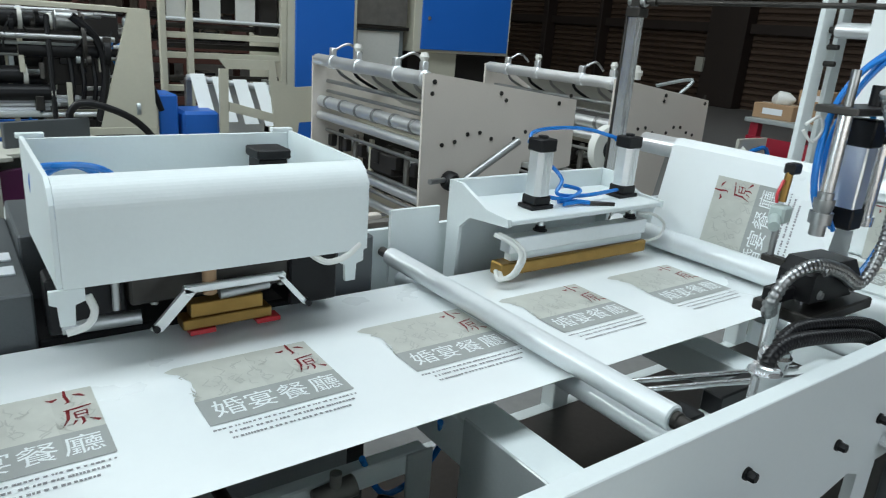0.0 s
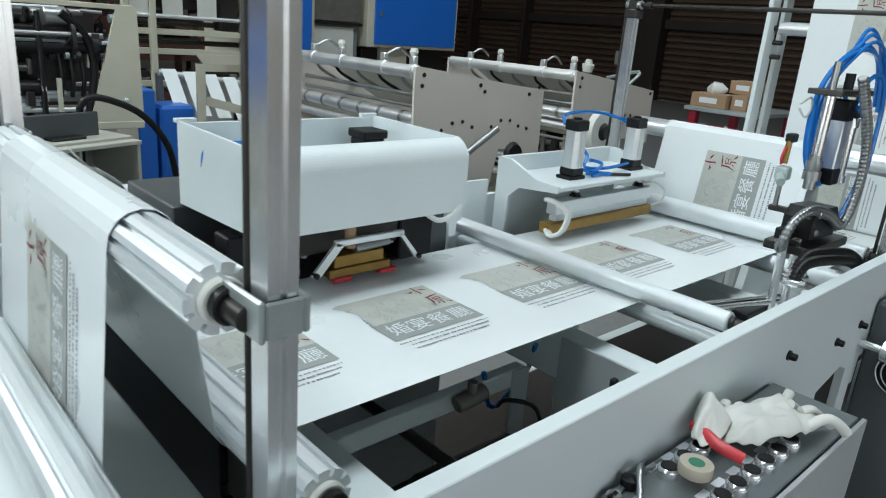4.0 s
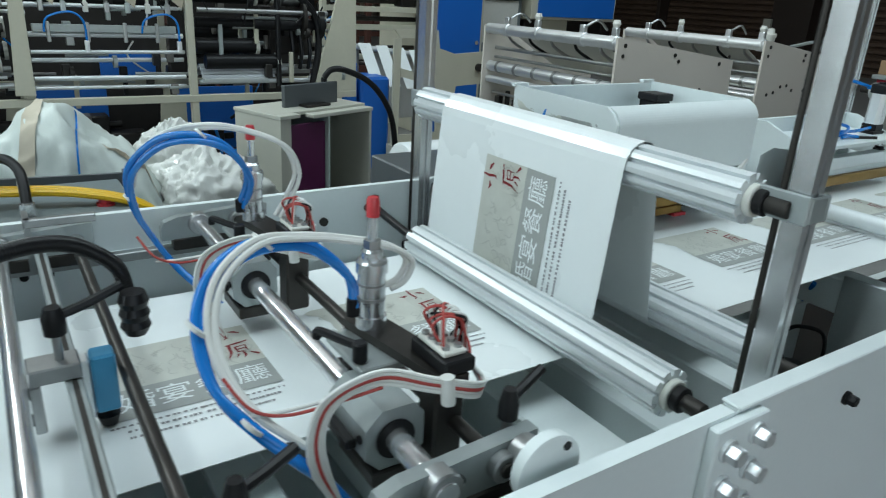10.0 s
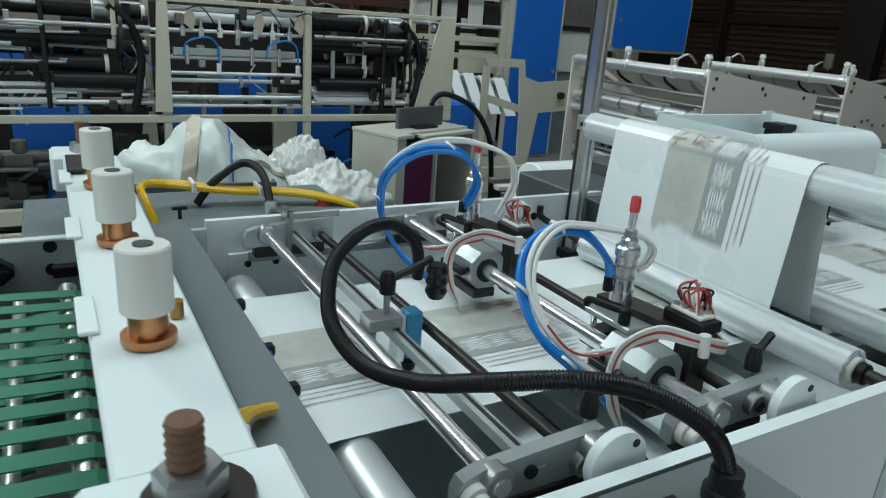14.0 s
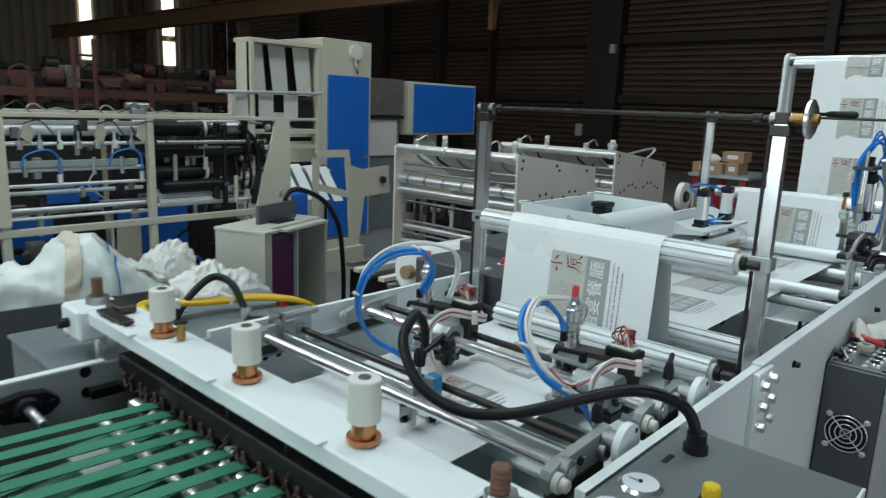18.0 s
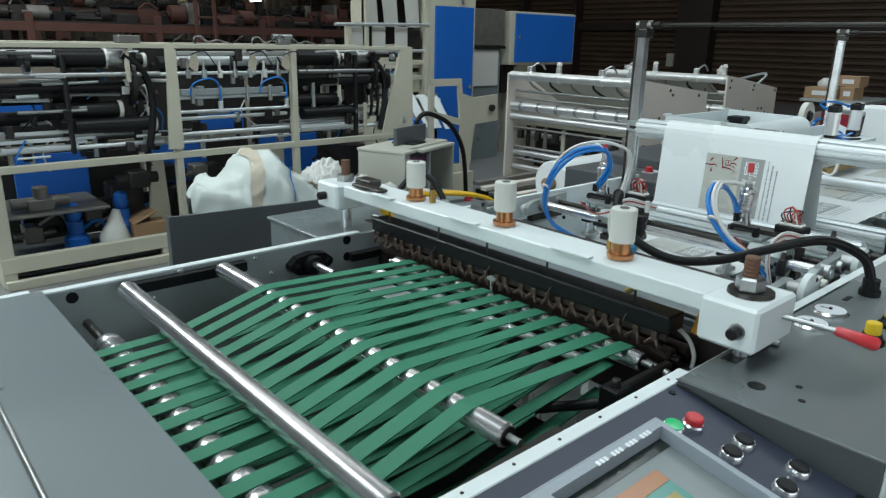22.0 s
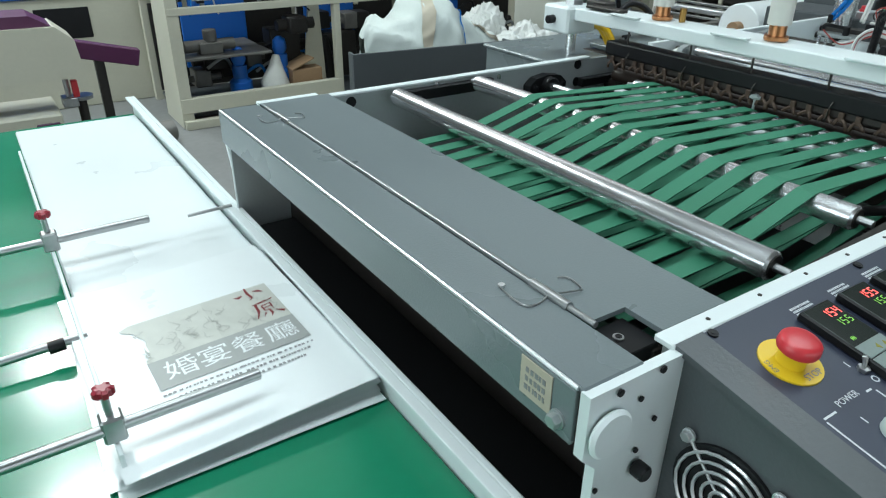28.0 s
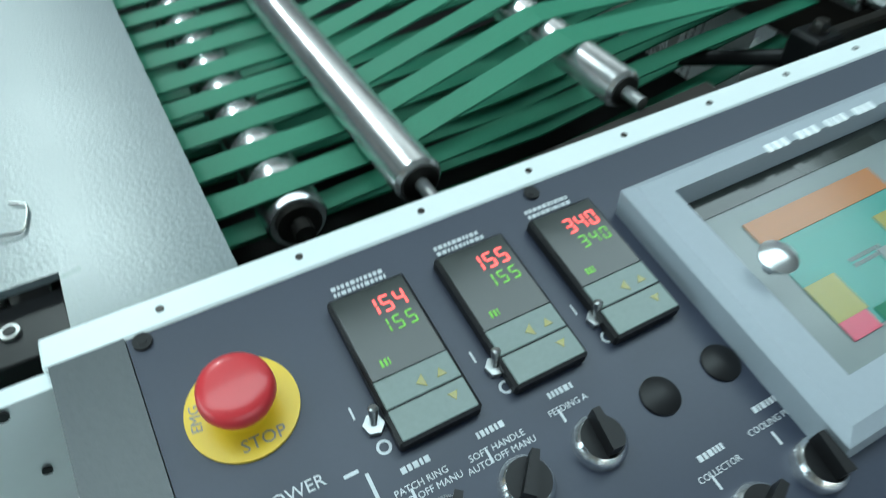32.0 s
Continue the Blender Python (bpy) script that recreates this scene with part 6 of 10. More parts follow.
def build_belts():
    f = thing("belt_conveyor", (-1.8, 0.9, 0.0), "belt conveyor with grey and white side plates", "conveyor")
    part("side_plate", Geo().box(-2.372, -1.125, 1.388, 1.396, 0.55, 0.856, 0.002), PLATEGREY, f)
    part("top_edge", Geo().box(-2.165, -1.40, 1.384, 1.404, 0.856, 0.862, 0.0015), WHITE, f, "white top edge")
    part("side_plate", Geo().box(-2.26, -1.125, 0.390, 0.402, 0.55, 0.860, 0.002), PLATEGREY, f)
    part("top_edge", Geo().box(-2.265, -1.47, 0.385, 0.409, 0.860, 0.868, 0.0015), WHITE, f, "white top edge")
    g = Geo()
    for k in range(9):
        g.cyl((-2.2 + k * 0.085, 0.397, 0.868), (-2.2 + k * 0.085, 0.397, 0.8688), 0.0025, 8)
    part("rivet", g, DARKSTEEL, f, kind="stuff")
    part("inner_rail", Geo().prism([(-2.21, 0.80), (-2.02, 0.838), (-1.98, 0.842), (-1.74, 0.858), (-1.72, 0.845), (-1.72, 0.80), (-2.21, 0.775)], "y", 0.412, 0.432), DARKSTEEL, f, "black inner rail")
    part("inner_rail", Geo().box(-1.99, -1.73, 1.366, 1.386, 0.825, 0.85, 0.002), BLACK, f, "black inner rail")
    for x, z in ((-2.10, 0.84), (-1.30, 0.84), (-1.44, 0.845), (-1.44, 0.80)):
        part("hole", Geo().cyl((x, 1.3865, z), (x, 1.3885, z), 0.012, 14), BLACK, f)
    for x, z in ((-1.94, 0.80), (-1.70, 0.845), (-1.66, 0.80), (-1.88, 0.85)):
        part("screw", Geo().hexbolt((x, 1.388, z), (0, -1, 0), 0.005, 0.005), CHROME, f)
    fl = thing("flange_bearing", (-1.56, 1.38, 0.815), "black oval flange bearing with a steel shaft", "bearing")
    part("flange", Geo().prism([(-1.62, 0.803), (-1.60, 0.787), (-1.56, 0.782), (-1.52, 0.787), (-1.50, 0.803), (-1.50, 0.815), (-1.52, 0.832), (-1.56, 0.838), (-1.60, 0.832), (-1.62, 0.815)], "y", 1.362, 1.388), BLACK, fl)
    part("boss", Geo().cyl((-1.56, 1.345, 0.810), (-1.56, 1.365, 0.810), 0.024, 18, 0.003), BLACK, fl)
    part("shaft", Geo().cyl((-1.56, 1.26, 0.810), (-1.56, 1.35, 0.810), 0.010, 14), CHROME, fl)
    for x in (-1.605, -1.515):
        part("bolt", Geo().hexbolt((x, 1.362, 0.809), (0, -1, 0), 0.008, 0.008), BLACK, fl)
    fb = thing("lever_joint", (-1.50, 0.48, 0.80), "black lever joint with hex bolts at the belt edge", "joint")
    part("arm", Geo().tube([(-1.62, 0.57, 0.778), (-1.55, 0.51, 0.788), (-1.51, 0.482, 0.792)], 0.009, 10), BLACK, fb)
    part("side_arm", Geo().box(-1.53, -1.375, 0.470, 0.486, 0.800, 0.824, 0.003), DARKSTEEL, fb)
    part("pin", Geo().cyl((-1.40, 0.462, 0.812), (-1.40, 0.508, 0.818), 0.007, 12), STEEL, fb)
    part("block", Geo().box(-1.548, -1.508, 0.462, 0.500, 0.775, 0.826, 0.003), BLACK, fb)
    part("bolt", Geo().hexbolt((-1.528, 0.481, 0.826), (0, 0, 1), 0.008, 0.012), DARKSTEEL, fb)
    # rollers
    t, tube = roller("press_roller", -2.005, 0.846, 0.447, 1.352, 0.0195, CHROME, "chrome press roller lying over the green belts", ends=False)
    open_ends(t)
    t, tube = roller("belt_roller", -1.808, 0.857, 0.456, 1.325, 0.0175, CHROME, "chrome roller lifting the green belts", "belt rollers", ends=False)
    open_ends(t)
    t, tube = roller("belt_roller", -1.418, 0.8245, 0.505, 1.205, 0.0165, CHROME, "chrome roller at the cutter under the belts", "belt rollers", ends=False)
    open_ends(t)
    t = thing("crowned_roller", (-2.085, 0.9, 0.792), "steel roller with crowned sleeves under the belts", "roller")
    part("tube", Geo().lathe((-2.085, 0.512, 0.790), (-2.085, 1.200, 0.790), [(0, 0.024), (0.006, 0.0265), (0.994, 0.0265), (1, 0.024)], 32), POSTSTEEL, t, "turned steel tube")
    part("core", Geo().cyl((-2.085, 0.495, 0.790), (-2.085, 1.36, 0.790), 0.009, 16), DARKSTEEL, t)
    part("bearing", Geo().cyl((-2.085, 0.508, 0.790), (-2.085, 0.5125, 0.790), 0.019, 20), DARKSTEEL, t)
    for k in range(14):
        y = 0.558 + k * 0.0503 - 0.0045
        part("collar", Geo().lathe((-2.085, y - 0.013, 0.790), (-2.085, y + 0.013, 0.790), [(0, 0.0262), (0.1, 0.0274), (0.9, 0.0274), (1, 0.0262)], 28), POSTSTEEL, t)
    # belts: a line with thickness that is drawn out over the width and leans a little from roller to roller
    up = [(-1.400, 0.8385), (-1.409, 0.8425), (-1.420, 0.8435), (-1.800, 0.8755), (-1.818, 0.8755), (-1.99, 0.823), (-2.075, 0.8190), (-2.20, 0.812), (-2.24, 0.810)]
    low = [(-1.42, 0.800), (-1.60, 0.796), (-1.80, 0.786), (-2.085, 0.760), (-2.24, 0.758)]
    deep = [(-1.47, 0.772), (-1.80, 0.738), (-2.24, 0.728)]

    def belt_y(x, k):
        marks = ((-2.24, 0.533, 0.0503), (-2.085, 0.533, 0.0503), (-1.81, 0.528, 0.0491), (-1.40, 0.5455, 0.0503))
        for (xa, ya, pa), (xb, yb, pb) in zip(marks, marks[1:]):
            if x <= xb or xb == -1.40:
                u = (x - xa) / (xb - xa)
                return ya + pa * k + u * (yb + pb * k - ya - pa * k)

    b = thing("belt_set", (-1.8, 0.9, 0.8), "set of parallel green conveyor belts over chrome rollers", "conveyor belts")
    for line, off, n in ((up, 0.0, 13), (low, 0.5, 13), (deep, 0.1, 13)):
        for k in range(n):
            w = 0.0142 if line is up else 0.0125
            pts = line + [(x, z - 0.0022) for x, z in line[::-1]]
            g = Geo()
            m = len(line)
            verts = [(x, belt_y(x, k + off) - w, z) for x, z in pts] + [(x, belt_y(x, k + off) + w, z) for x, z in pts]
            faces = []
            for i in range(m - 1):
                j = 2 * m - 1 - i
                faces += [[i, i + 1, j - 1, j], [2 * m + i, 2 * m + j, 2 * m + j - 1, 2 * m + i + 1]]
            for i in range(2 * m):
                j = (i + 1) % (2 * m)
                faces.append([i, 2 * m + i, 2 * m + j, j])
            g.add(verts, faces)
            part("belt", g, GREEN, b)
    # pale roller, and a plate added for the white bags between the belts
    u = thing("under_rail", (-1.62, 0.9, 0.77), "pale roller and stand-in plate for bags under the upper belts", "rail")
    part("roller", Geo().cyl((-1.487, 0.575, 0.822), (-1.487, 1.20, 0.822), 0.009, 14), ALUPLAIN, u)
    part("plate", Geo().box(-1.585, -1.525, 0.99, 1.10, 0.826, 0.8285, 0.001), ALUPLAIN, u)
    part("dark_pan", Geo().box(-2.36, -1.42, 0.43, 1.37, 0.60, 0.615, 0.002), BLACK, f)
    # hinged cover
    c = thing("hinged_cover", (-2.27, 0.9, 0.87), "grey painted hinged cover over the conveyor end", "cover")
    part("rear_leaf", Geo().prism([(-2.298, 0.462), (-2.150, 0.462), (-2.150, 0.412), (-2.248, 0.412), (-2.248, 0.462)][1:4] + [(-2.248, 0.462), (-2.298, 0.462), (-2.298, 1.395), (-2.150, 1.395)], "z", 0.858, 0.864), HAMMER, c, "grey leaf with fine hammered paint")
    part("front_leaf", Geo().box(-2.378, -2.302, 0.386, 1.395, 0.858, 0.864, 0.002), HAMMER, c, "grey leaf with fine hammered paint")
    part("front_lip", Geo().box(-2.382, -2.376, 0.392, 1.395, 0.798, 0.860, 0.001), HAMMER, c)
    part("lip_edge", Geo().cyl((-2.379, 0.392, 0.862), (-2.379, 1.395, 0.862), 0.0025, 8), ALU, c)
    part("far_strip", Geo().box(-2.30, -2.17, 1.395, 1.412, 0.857, 0.865, 0.001), WHITE, c)
    part("hinge_rod", Geo().cyl((-2.300, 0.452, 0.866), (-2.300, 1.355, 0.866), 0.0035, 10), STEEL, c)
    for y in (0.52, 1.265):
        h = part("hinge_clip", Geo().cyl((-2.300, y - 0.03, 0.8665), (-2.300, y + 0.03, 0.8665), 0.0058, 12), STEEL, c)
        part("wire", Geo().tube([(-2.300, y - 0.004, 0.869), (-2.272, y - 0.010, 0.867), (-2.262, y - 0.008, 0.866), (-2.258, y + 0.016, 0.866), (-2.268, y + 0.024, 0.866)], 0.0010, 6), STEEL, h)
        part("wire", Geo().tube([(-2.334, y + 0.045, 0.866), (-2.338, y + 0.014, 0.866), (-2.334, y - 0.004, 0.866), (-2.318, y - 0.006, 0.866), (-2.300, y, 0.869)], 0.0010, 6), STEEL, h)
        part("screw", Geo().cyl((-2.330, y + 0.045, 0.864), (-2.330, y + 0.045, 0.8665), 0.004, 12), ALU, h)
    part("notch_box", Geo().box(-2.298, -2.250, 0.412, 0.462, 0.80, 0.852, 0.001), BLACK, c)
    part("notch_ring", Geo().cyl((-2.282, 0.437, 0.852), (-2.282, 0.437, 0.8545), 0.0058, 18), STEEL, c)
    part("notch_hole", Geo().cyl((-2.282, 0.437, 0.8545), (-2.282, 0.437, 0.8552), 0.0036, 14), BLACK, c)
    part("end_plate", Geo().prism([(-2.380, 0.862), (-2.245, 0.862), (-2.245, 0.10), (-2.362, 0.10), (-2.362, 0.772), (-2.380, 0.79)], "y", 0.376, 0.388), WHITE, c, "white end plate with bolt holes")
    for x, z, r in ((-2.345, 0.855, 0.004), (-2.290, 0.858, 0.004), (-2.315, 0.835, 0.003), (-2.29, 0.80, 0.003), (-2.345, 0.80, 0.003), (-2.31, 0.77, 0.003), (-2.36, 0.745, 0.003)):
        part("bolt_hole", Geo().cyl((x, 0.3725, z), (x, 0.3745, z), r, 10), BLACK, c)
    part("cap_screw", Geo().cyl((-2.307, 0.358, 0.748), (-2.307, 0.374, 0.748), 0.009, 14, 0.002), BLACK, c)
    part("latch_pad", Geo().cyl((-2.355, 0.366, 0.815), (-2.355, 0.374, 0.815), 0.026, 22, 0.003), WHITE, c)
    part("hex_bolt", Geo().hexbolt((-2.382, 0.41, 0.817), (-1, 0, 0), 0.008, 0.010), GALV, c)
    st = part("paper_sticker", Geo().box(-2.3836, -2.3822, 0.420, 0.464, 0.814, 0.857, 0.0003), KRAFT, c, "small tan paper sticker with faint handwriting")
    g = Geo()
    rng = random.Random(3)
    for row in range(3):
        y = 0.428
        while y < 0.455:
            w = rng.uniform(0.002, 0.005)
            g.box(-2.3842, -2.3837, y, y + w, 0.822 + row * 0.010, 0.828 + row * 0.010, 0.0001)
            y += w + rng.uniform(0.001, 0.003)
    part("writing", g, INKTEXT, st, kind="stuff")
    part("far_bracket", Geo().prism([(-2.376, 0.86), (-2.30, 0.86), (-2.33, 0.62), (-2.356, 0.62), (-2.376, 0.80)], "y", 1.395, 1.405), WHITE, c)
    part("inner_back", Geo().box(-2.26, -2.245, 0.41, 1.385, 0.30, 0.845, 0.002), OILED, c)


# ---------------- control console ----------------
def panel_z(y):
    return 0.866 - 0.17 * (0.385 - y)


TILTX = math.degrees(math.atan(0.17))


def on_panel(x, y, up=0.0):
    return pose(x, y, panel_z(y) + up, TILTX, 0, 0)


def seven_segment(text, h, w, gap):
    """Flat digit bars for a display, from the lower left."""
    on = {"0": "abcdef", "1": "bc", "3": "abcdg", "4": "bcfg", "5": "acdfg"}
    g = Geo()
    t = h * 0.13
    for i, ch in enumerate(text):
        o = i * (w + gap)
        seg = {"a": (o + t * .6, o + w - t * .6, h - t, h), "d": (o + t * .6, o + w - t * .6, 0, t), "g": (o + t * .6, o + w - t * .6, h / 2 - t / 2, h / 2 + t / 2),
               "f": (o, o + t, h / 2 + t * .3, h - t * .4), "b": (o + w - t, o + w, h / 2 + t * .3, h - t * .4), "e": (o, o + t, t * .4, h / 2 - t * .3), "c": (o + w - t, o + w, t * .4, h / 2 - t * .3)}
        for s in on[ch]:
            x0, x1, y0, y1 = seg[s]
            g.box(x0, x1, y0, y1, 0, 0.0003, 0.0001)
    return g


def put(geo, m):
    geo.v = [tuple(m @ Vector(p)) for p in geo.v]
    return geo


def text_geo(body, size, m):
    v, f = letters(body, size, 0.0001)
    g = Geo()
    g.add([m @ Vector(p) for p in v], f)
    return g


def bars_geo(width, rows, m, seed=1, h=0.0028, gap=0.0016):
    rng = random.Random(seed)
    g = Geo()
    for r in range(rows):
        x = -width / 2
        while x < width / 2 - 0.001:
            w = rng.choice((0.0016, 0.0022, 0.003))
            g.box(x, min(x + w, width / 2), -r * (h + gap), -r * (h + gap) + h, 0, 0.0002, 0.00005)
            x += w + 0.0009
    return put(g, m)


def build_console():
    c = thing("control_console", (-1.5, 0.25, 0.0), "dark grey control console with a tilted blue-grey panel beside the belts", "control console")
    part("body", Geo().prism([(0.385, 0.860), (0.385, 0.0), (0.060, 0.0), (0.060, panel_z(0.06) - 0.006), (0.10, panel_z(0.10) - 0.006)], "x", -2.258, -1.520), GREY, c, "dark grey hammered cabinet body")
    part("body", Geo().box(-1.516, -0.80, 0.105, 0.386, 0.0, 0.868, 0.003), GREY, c, "dark grey hammered cabinet body")
    part("panel", Geo().prism([(0.385, 0.866), (0.385, 0.860), (0.062, panel_z(0.062) - 0.006), (0.062, panel_z(0.062))], "x", -2.222, -1.522), PANELBLUE, c, "blue-grey control panel")
    part("edge_strip", Geo().prism([(0.386, 0.8675), (0.386, 0.860), (0.062, panel_z(0.062) - 0.006), (0.062, panel_z(0.062) + 0.0015)], "x", -2.262, -2.2225), GREY, c, "grey hammered edge strip")
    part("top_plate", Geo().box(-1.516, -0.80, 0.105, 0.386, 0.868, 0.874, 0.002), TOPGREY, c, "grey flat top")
    part("step_edge", Geo().prism([(0.386, 0.874), (0.105, 0.874), (0.105, 0.81)], "x", -1.5205, -1.5165), GREY, c)
    part("white_edge", Geo().box(-1.516, -0.80, 0.100, 0.105, 0.0, 0.874, 0.001), WHITE, c, "white front edge")
    for x, y in ((-2.214, 0.380), (-1.955, 0.3785), (-1.545, 0.375), (-1.53, 0.12)):
        part("panel_screw", put(Geo().cyl((0, 0, 0), (0, 0, 0.002), 0.0055, 14).cyl((0, 0, 0.002), (0, 0, 0.0025), 0.0028, 10), on_panel(x, y)), BLACK, c)
    # emergency stop
    e = part("stop_plate", put(Geo().lathe((0, 0, 0), (0, 0, 0.002), [(0, 0.030), (1, 0.030)], 40), on_panel(-2.178, 0.319)), YELLOW, c, "yellow round stop plate")
    part("stop_letters", text_geo("STOP", 0.010, on_panel(-2.178, 0.319, 0.0022) @ pose(0.004, -0.022, 0)), INKTEXT, e)
    part("stop_letters", text_geo("EMG", 0.008, on_panel(-2.178, 0.319, 0.0022) @ pose(-0.0235, 0.004, 0, 0, 0, 82)), INKTEXT, e)
    part("stop_base", put(Geo().lathe((0, 0, 0.002), (0, 0, 0.020), [(0, 0.014), (0.6, 0.013), (1, 0.016)], 28), on_panel(-2.178, 0.319)), YELLOW, c)
    part("stop_button", put(Geo().lathe((0, 0, 0.016), (0, 0, 0.031), [(0, 0.015), (0.12, 0.0190), (0.35, 0.0200), (0.75, 0.0192), (0.90, 0.0172), (0.97, 0.0130), (1, 0.005)], 36), on_panel(-2.178, 0.319)), RED, c, "red mushroom stop button")
    # temperature controllers
    for k, (x, pv, sv) in enumerate(((-2.0905, "154", "155"), (-2.0205, "155", "155"), (-1.9515, "340", "340"))):
        m = on_panel(x, 0.307)
        t = part("temperature_controller", put(Geo().box(-0.0245, 0.0245, -0.048, 0.048, 0, 0.010, 0.0015), m), BLACK, c, "black temperature controller with red and green digits")
        part("display_window", put(Geo().box(-0.0225, 0.0225, -0.010, 0.046, 0.010, 0.0108, 0.0003), m), GLASSANDSHADE, t)
        part("red_readout", put(seven_segment(pv, 0.0115, 0.0066, 0.0022), m @ pose(-0.006, 0.026, 0.0109)), LEDRED, t, kind="stuff")
        part("green_readout", put(seven_segment(sv, 0.0095, 0.0056, 0.0026), m @ pose(-0.004, 0.013, 0.0109)), LEDGREEN, t, kind="stuff")
        part("green_bar", put(Geo().box(-0.014, -0.0125, -0.0045, 0.0, 0.0109, 0.0112, 0.0001).box(-0.0115, -0.010, -0.0045, 0.0, 0.0109, 0.0112, 0.0001).box(-0.009, -0.0082, -0.0045, 0.0, 0.0109, 0.0112, 0.0001), m), LEDGREEN, t)
        part("key_pad", put(Geo().box(-0.0225, 0.0225, -0.0275, -0.0105, 0.010, 0.0112, 0.0005).box(-0.0225, 0.0225, -0.0465, -0.0285, 0.010, 0.0112, 0.0005), m), KEYPAD, t, "grey key strip")
        part("key_mark", put(Geo().prism([(-0.002, -0.021), (0.003, -0.017), (0.003, -0.025)], "z", 0.0113, 0.0116).prism([(0.010, -0.023), (0.016, -0.023), (0.013, -0.018)], "z", 0.0113, 0.0116).prism([(0.010, -0.034), (0.016, -0.034), (0.013, -0.039)], "z", 0.0113, 0.0116), m), SCR_OLIVE, t)
        part("caption", bars_geo(0.034, 3, on_panel(x, 0.3645, 0.0002), 10 + k), LABELWHITE, c)
    for k, x in enumerate((-2.121, -2.046, -1.975)):
        y = 0.279
        tg = part("toggle_switch", put(Geo().lathe((0, 0, 0), (0, 0, 0.004), [(0, 0.006), (1, 0.006)], 6).lathe((0, 0, 0.004), (0.002, 0.005, 0.014), [(0, 0.0018), (0.9, 0.003), (1, 0.002)], 10), on_panel(x, y)), STEEL, c, "small steel toggle switch")
        part("mark", put(Geo().box(-0.008, -0.0068, 0.008, 0.0155, 0, 0.0003, 0.0001), on_panel(x, y)), LABELWHITE, tg)
        ring = [(0.0042 * math.cos(a * math.pi / 8), 0.0042 * math.sin(a * math.pi / 8)) for a in range(16)]
        g = Geo()
        v = [(px, py - 0.0125, 0.0003) for px, py in ring] + [(px * .62, py * .62 - 0.0125, 0.0003) for px, py in ring]
        g.add(v, [[i, (i + 1) % 16, 16 + (i + 1) % 16, 16 + i] for i in range(16)])
        part("ring_mark", put(g, on_panel(x, y)), LABELWHITE, tg)
    # rotary switches
    for k, (x, y, turn) in enumerate(((-2.110, 0.216, -40), (-2.066, 0.216, -40), (-2.019, 0.217, -5), (-2.059, 0.150, -5), (-1.967, 0.150, -65), (-1.920, 0.153, -5))):
        m = on_panel(x, y)
        s = part("rotary_switch", put(Geo().lathe((0, 0, 0), (0, 0, 0.010), [(0, 0.0150), (0.55, 0.0150), (0.75, 0.0142), (1, 0.0120)], 32), m), CHROME, c, "chrome ringed rotary switch")
        part("knob_well", put(Geo().lathe((0, 0, 0.0100), (0, 0, 0.0108), [(0, 0.0120), (1, 0.0120)], 28), m), BLACK, s)
        part("knob", put(Geo().prism([(-0.0034, -0.0105), (0.0034, -0.0105), (0.0022, 0.0125), (-0.0022, 0.0125)], "z", 0.0108, 0.0215), m @ pose(0, 0, 0, 0, 0, turn)), BLACK, s)
        part("mark", put(Geo().box(-0.009, -0.0075, 0.018, 0.026, 0, 0.0003, 0.0001), m), LABELWHITE, s)
    for k, (x, y, words) in enumerate(((-2.110, 0.242, ("PATCH RING", "AUTO OFF MANU")), (-2.066, 0.2405, ("SOFT HANDLE", "AUTO OFF MANU")), (-2.019, 0.242, ("FEEDING A",)), (-1.920, 0.183, ("COOLING PUMP",)), (-1.967, 0.176, ("COLLECTOR",)), (-2.059, 0.178, ("AUTO OFF MANU",)))):
        part("caption", bars_geo(0.018, 1, on_panel(x, y + 0.0075, 0.0002), 30 + k, 0.0036), LABELWHITE, c)
        for r, wd in enumerate(words):
            part("caption_letters", text_geo(wd, 0.0052, on_panel(x - 0.002, y - r * 0.0056, 0.0004)), LABELWHITE, c)
    for x, y in ((-1.971, 0.223), (-1.925, 0.223)):
        part("blank_plug", put(Geo().lathe((0, 0, 0), (0, 0, 0.0022), [(0, 0.0118), (0.6, 0.0118), (1, 0.0105)], 28), on_panel(x, y)), BLACK, c, "black blanking plug")
    for x, y in ((-2.017, 0.150), (-2.103, 0.151)):
        m = on_panel(x, y)
        d = part("dial_knob", put(Geo().lathe((0, 0, 0.002), (0, 0, 0.016), [(0, 0.0085), (0.1, 0.0115), (1, 0.0105)], 24), m), KEYGREY, c, "grey dial knob with a blue top")
        part("dial_top", put(Geo().lathe((0, 0, 0.016), (0, 0, 0.018), [(0, 0.0100), (1, 0.0090)], 24), m), BLUEHOSE, d)
        g = Geo()
        for i in range(11):
            a = radians(-130 + i * 26 + 90)
            g.box(-0.0004, 0.0004, 0.0145, 0.0175, 0, 0.0002, 0.0001, m=pose(0, 0, 0, 0, 0, -130 + i * 26))
        part("dial_marks", put(g, m), LABELWHITE, d)
    # power lamp with its frame line
    m = on_panel(-2.168, 0.220)
    p = part("power_button", put(Geo().lathe((0, 0, 0), (0, 0, 0.009), [(0, 0.0155), (0.6, 0.0155), (1, 0.0135)], 32), m), KEYGREY, c, "clear ringed power button")
    part("power_lamp", put(Geo().lathe((0, 0, 0.009), (0, 0, 0.0125), [(0, 0.0118), (0.7, 0.0112), (1, 0.009)], 28), m), LAMPGREEN, p, "glowing green lamp cap")
    part("power_letters", text_geo("POWER", 0.0095, on_panel(-2.171, 0.2655, 0.0004)), LABELWHITE, c)
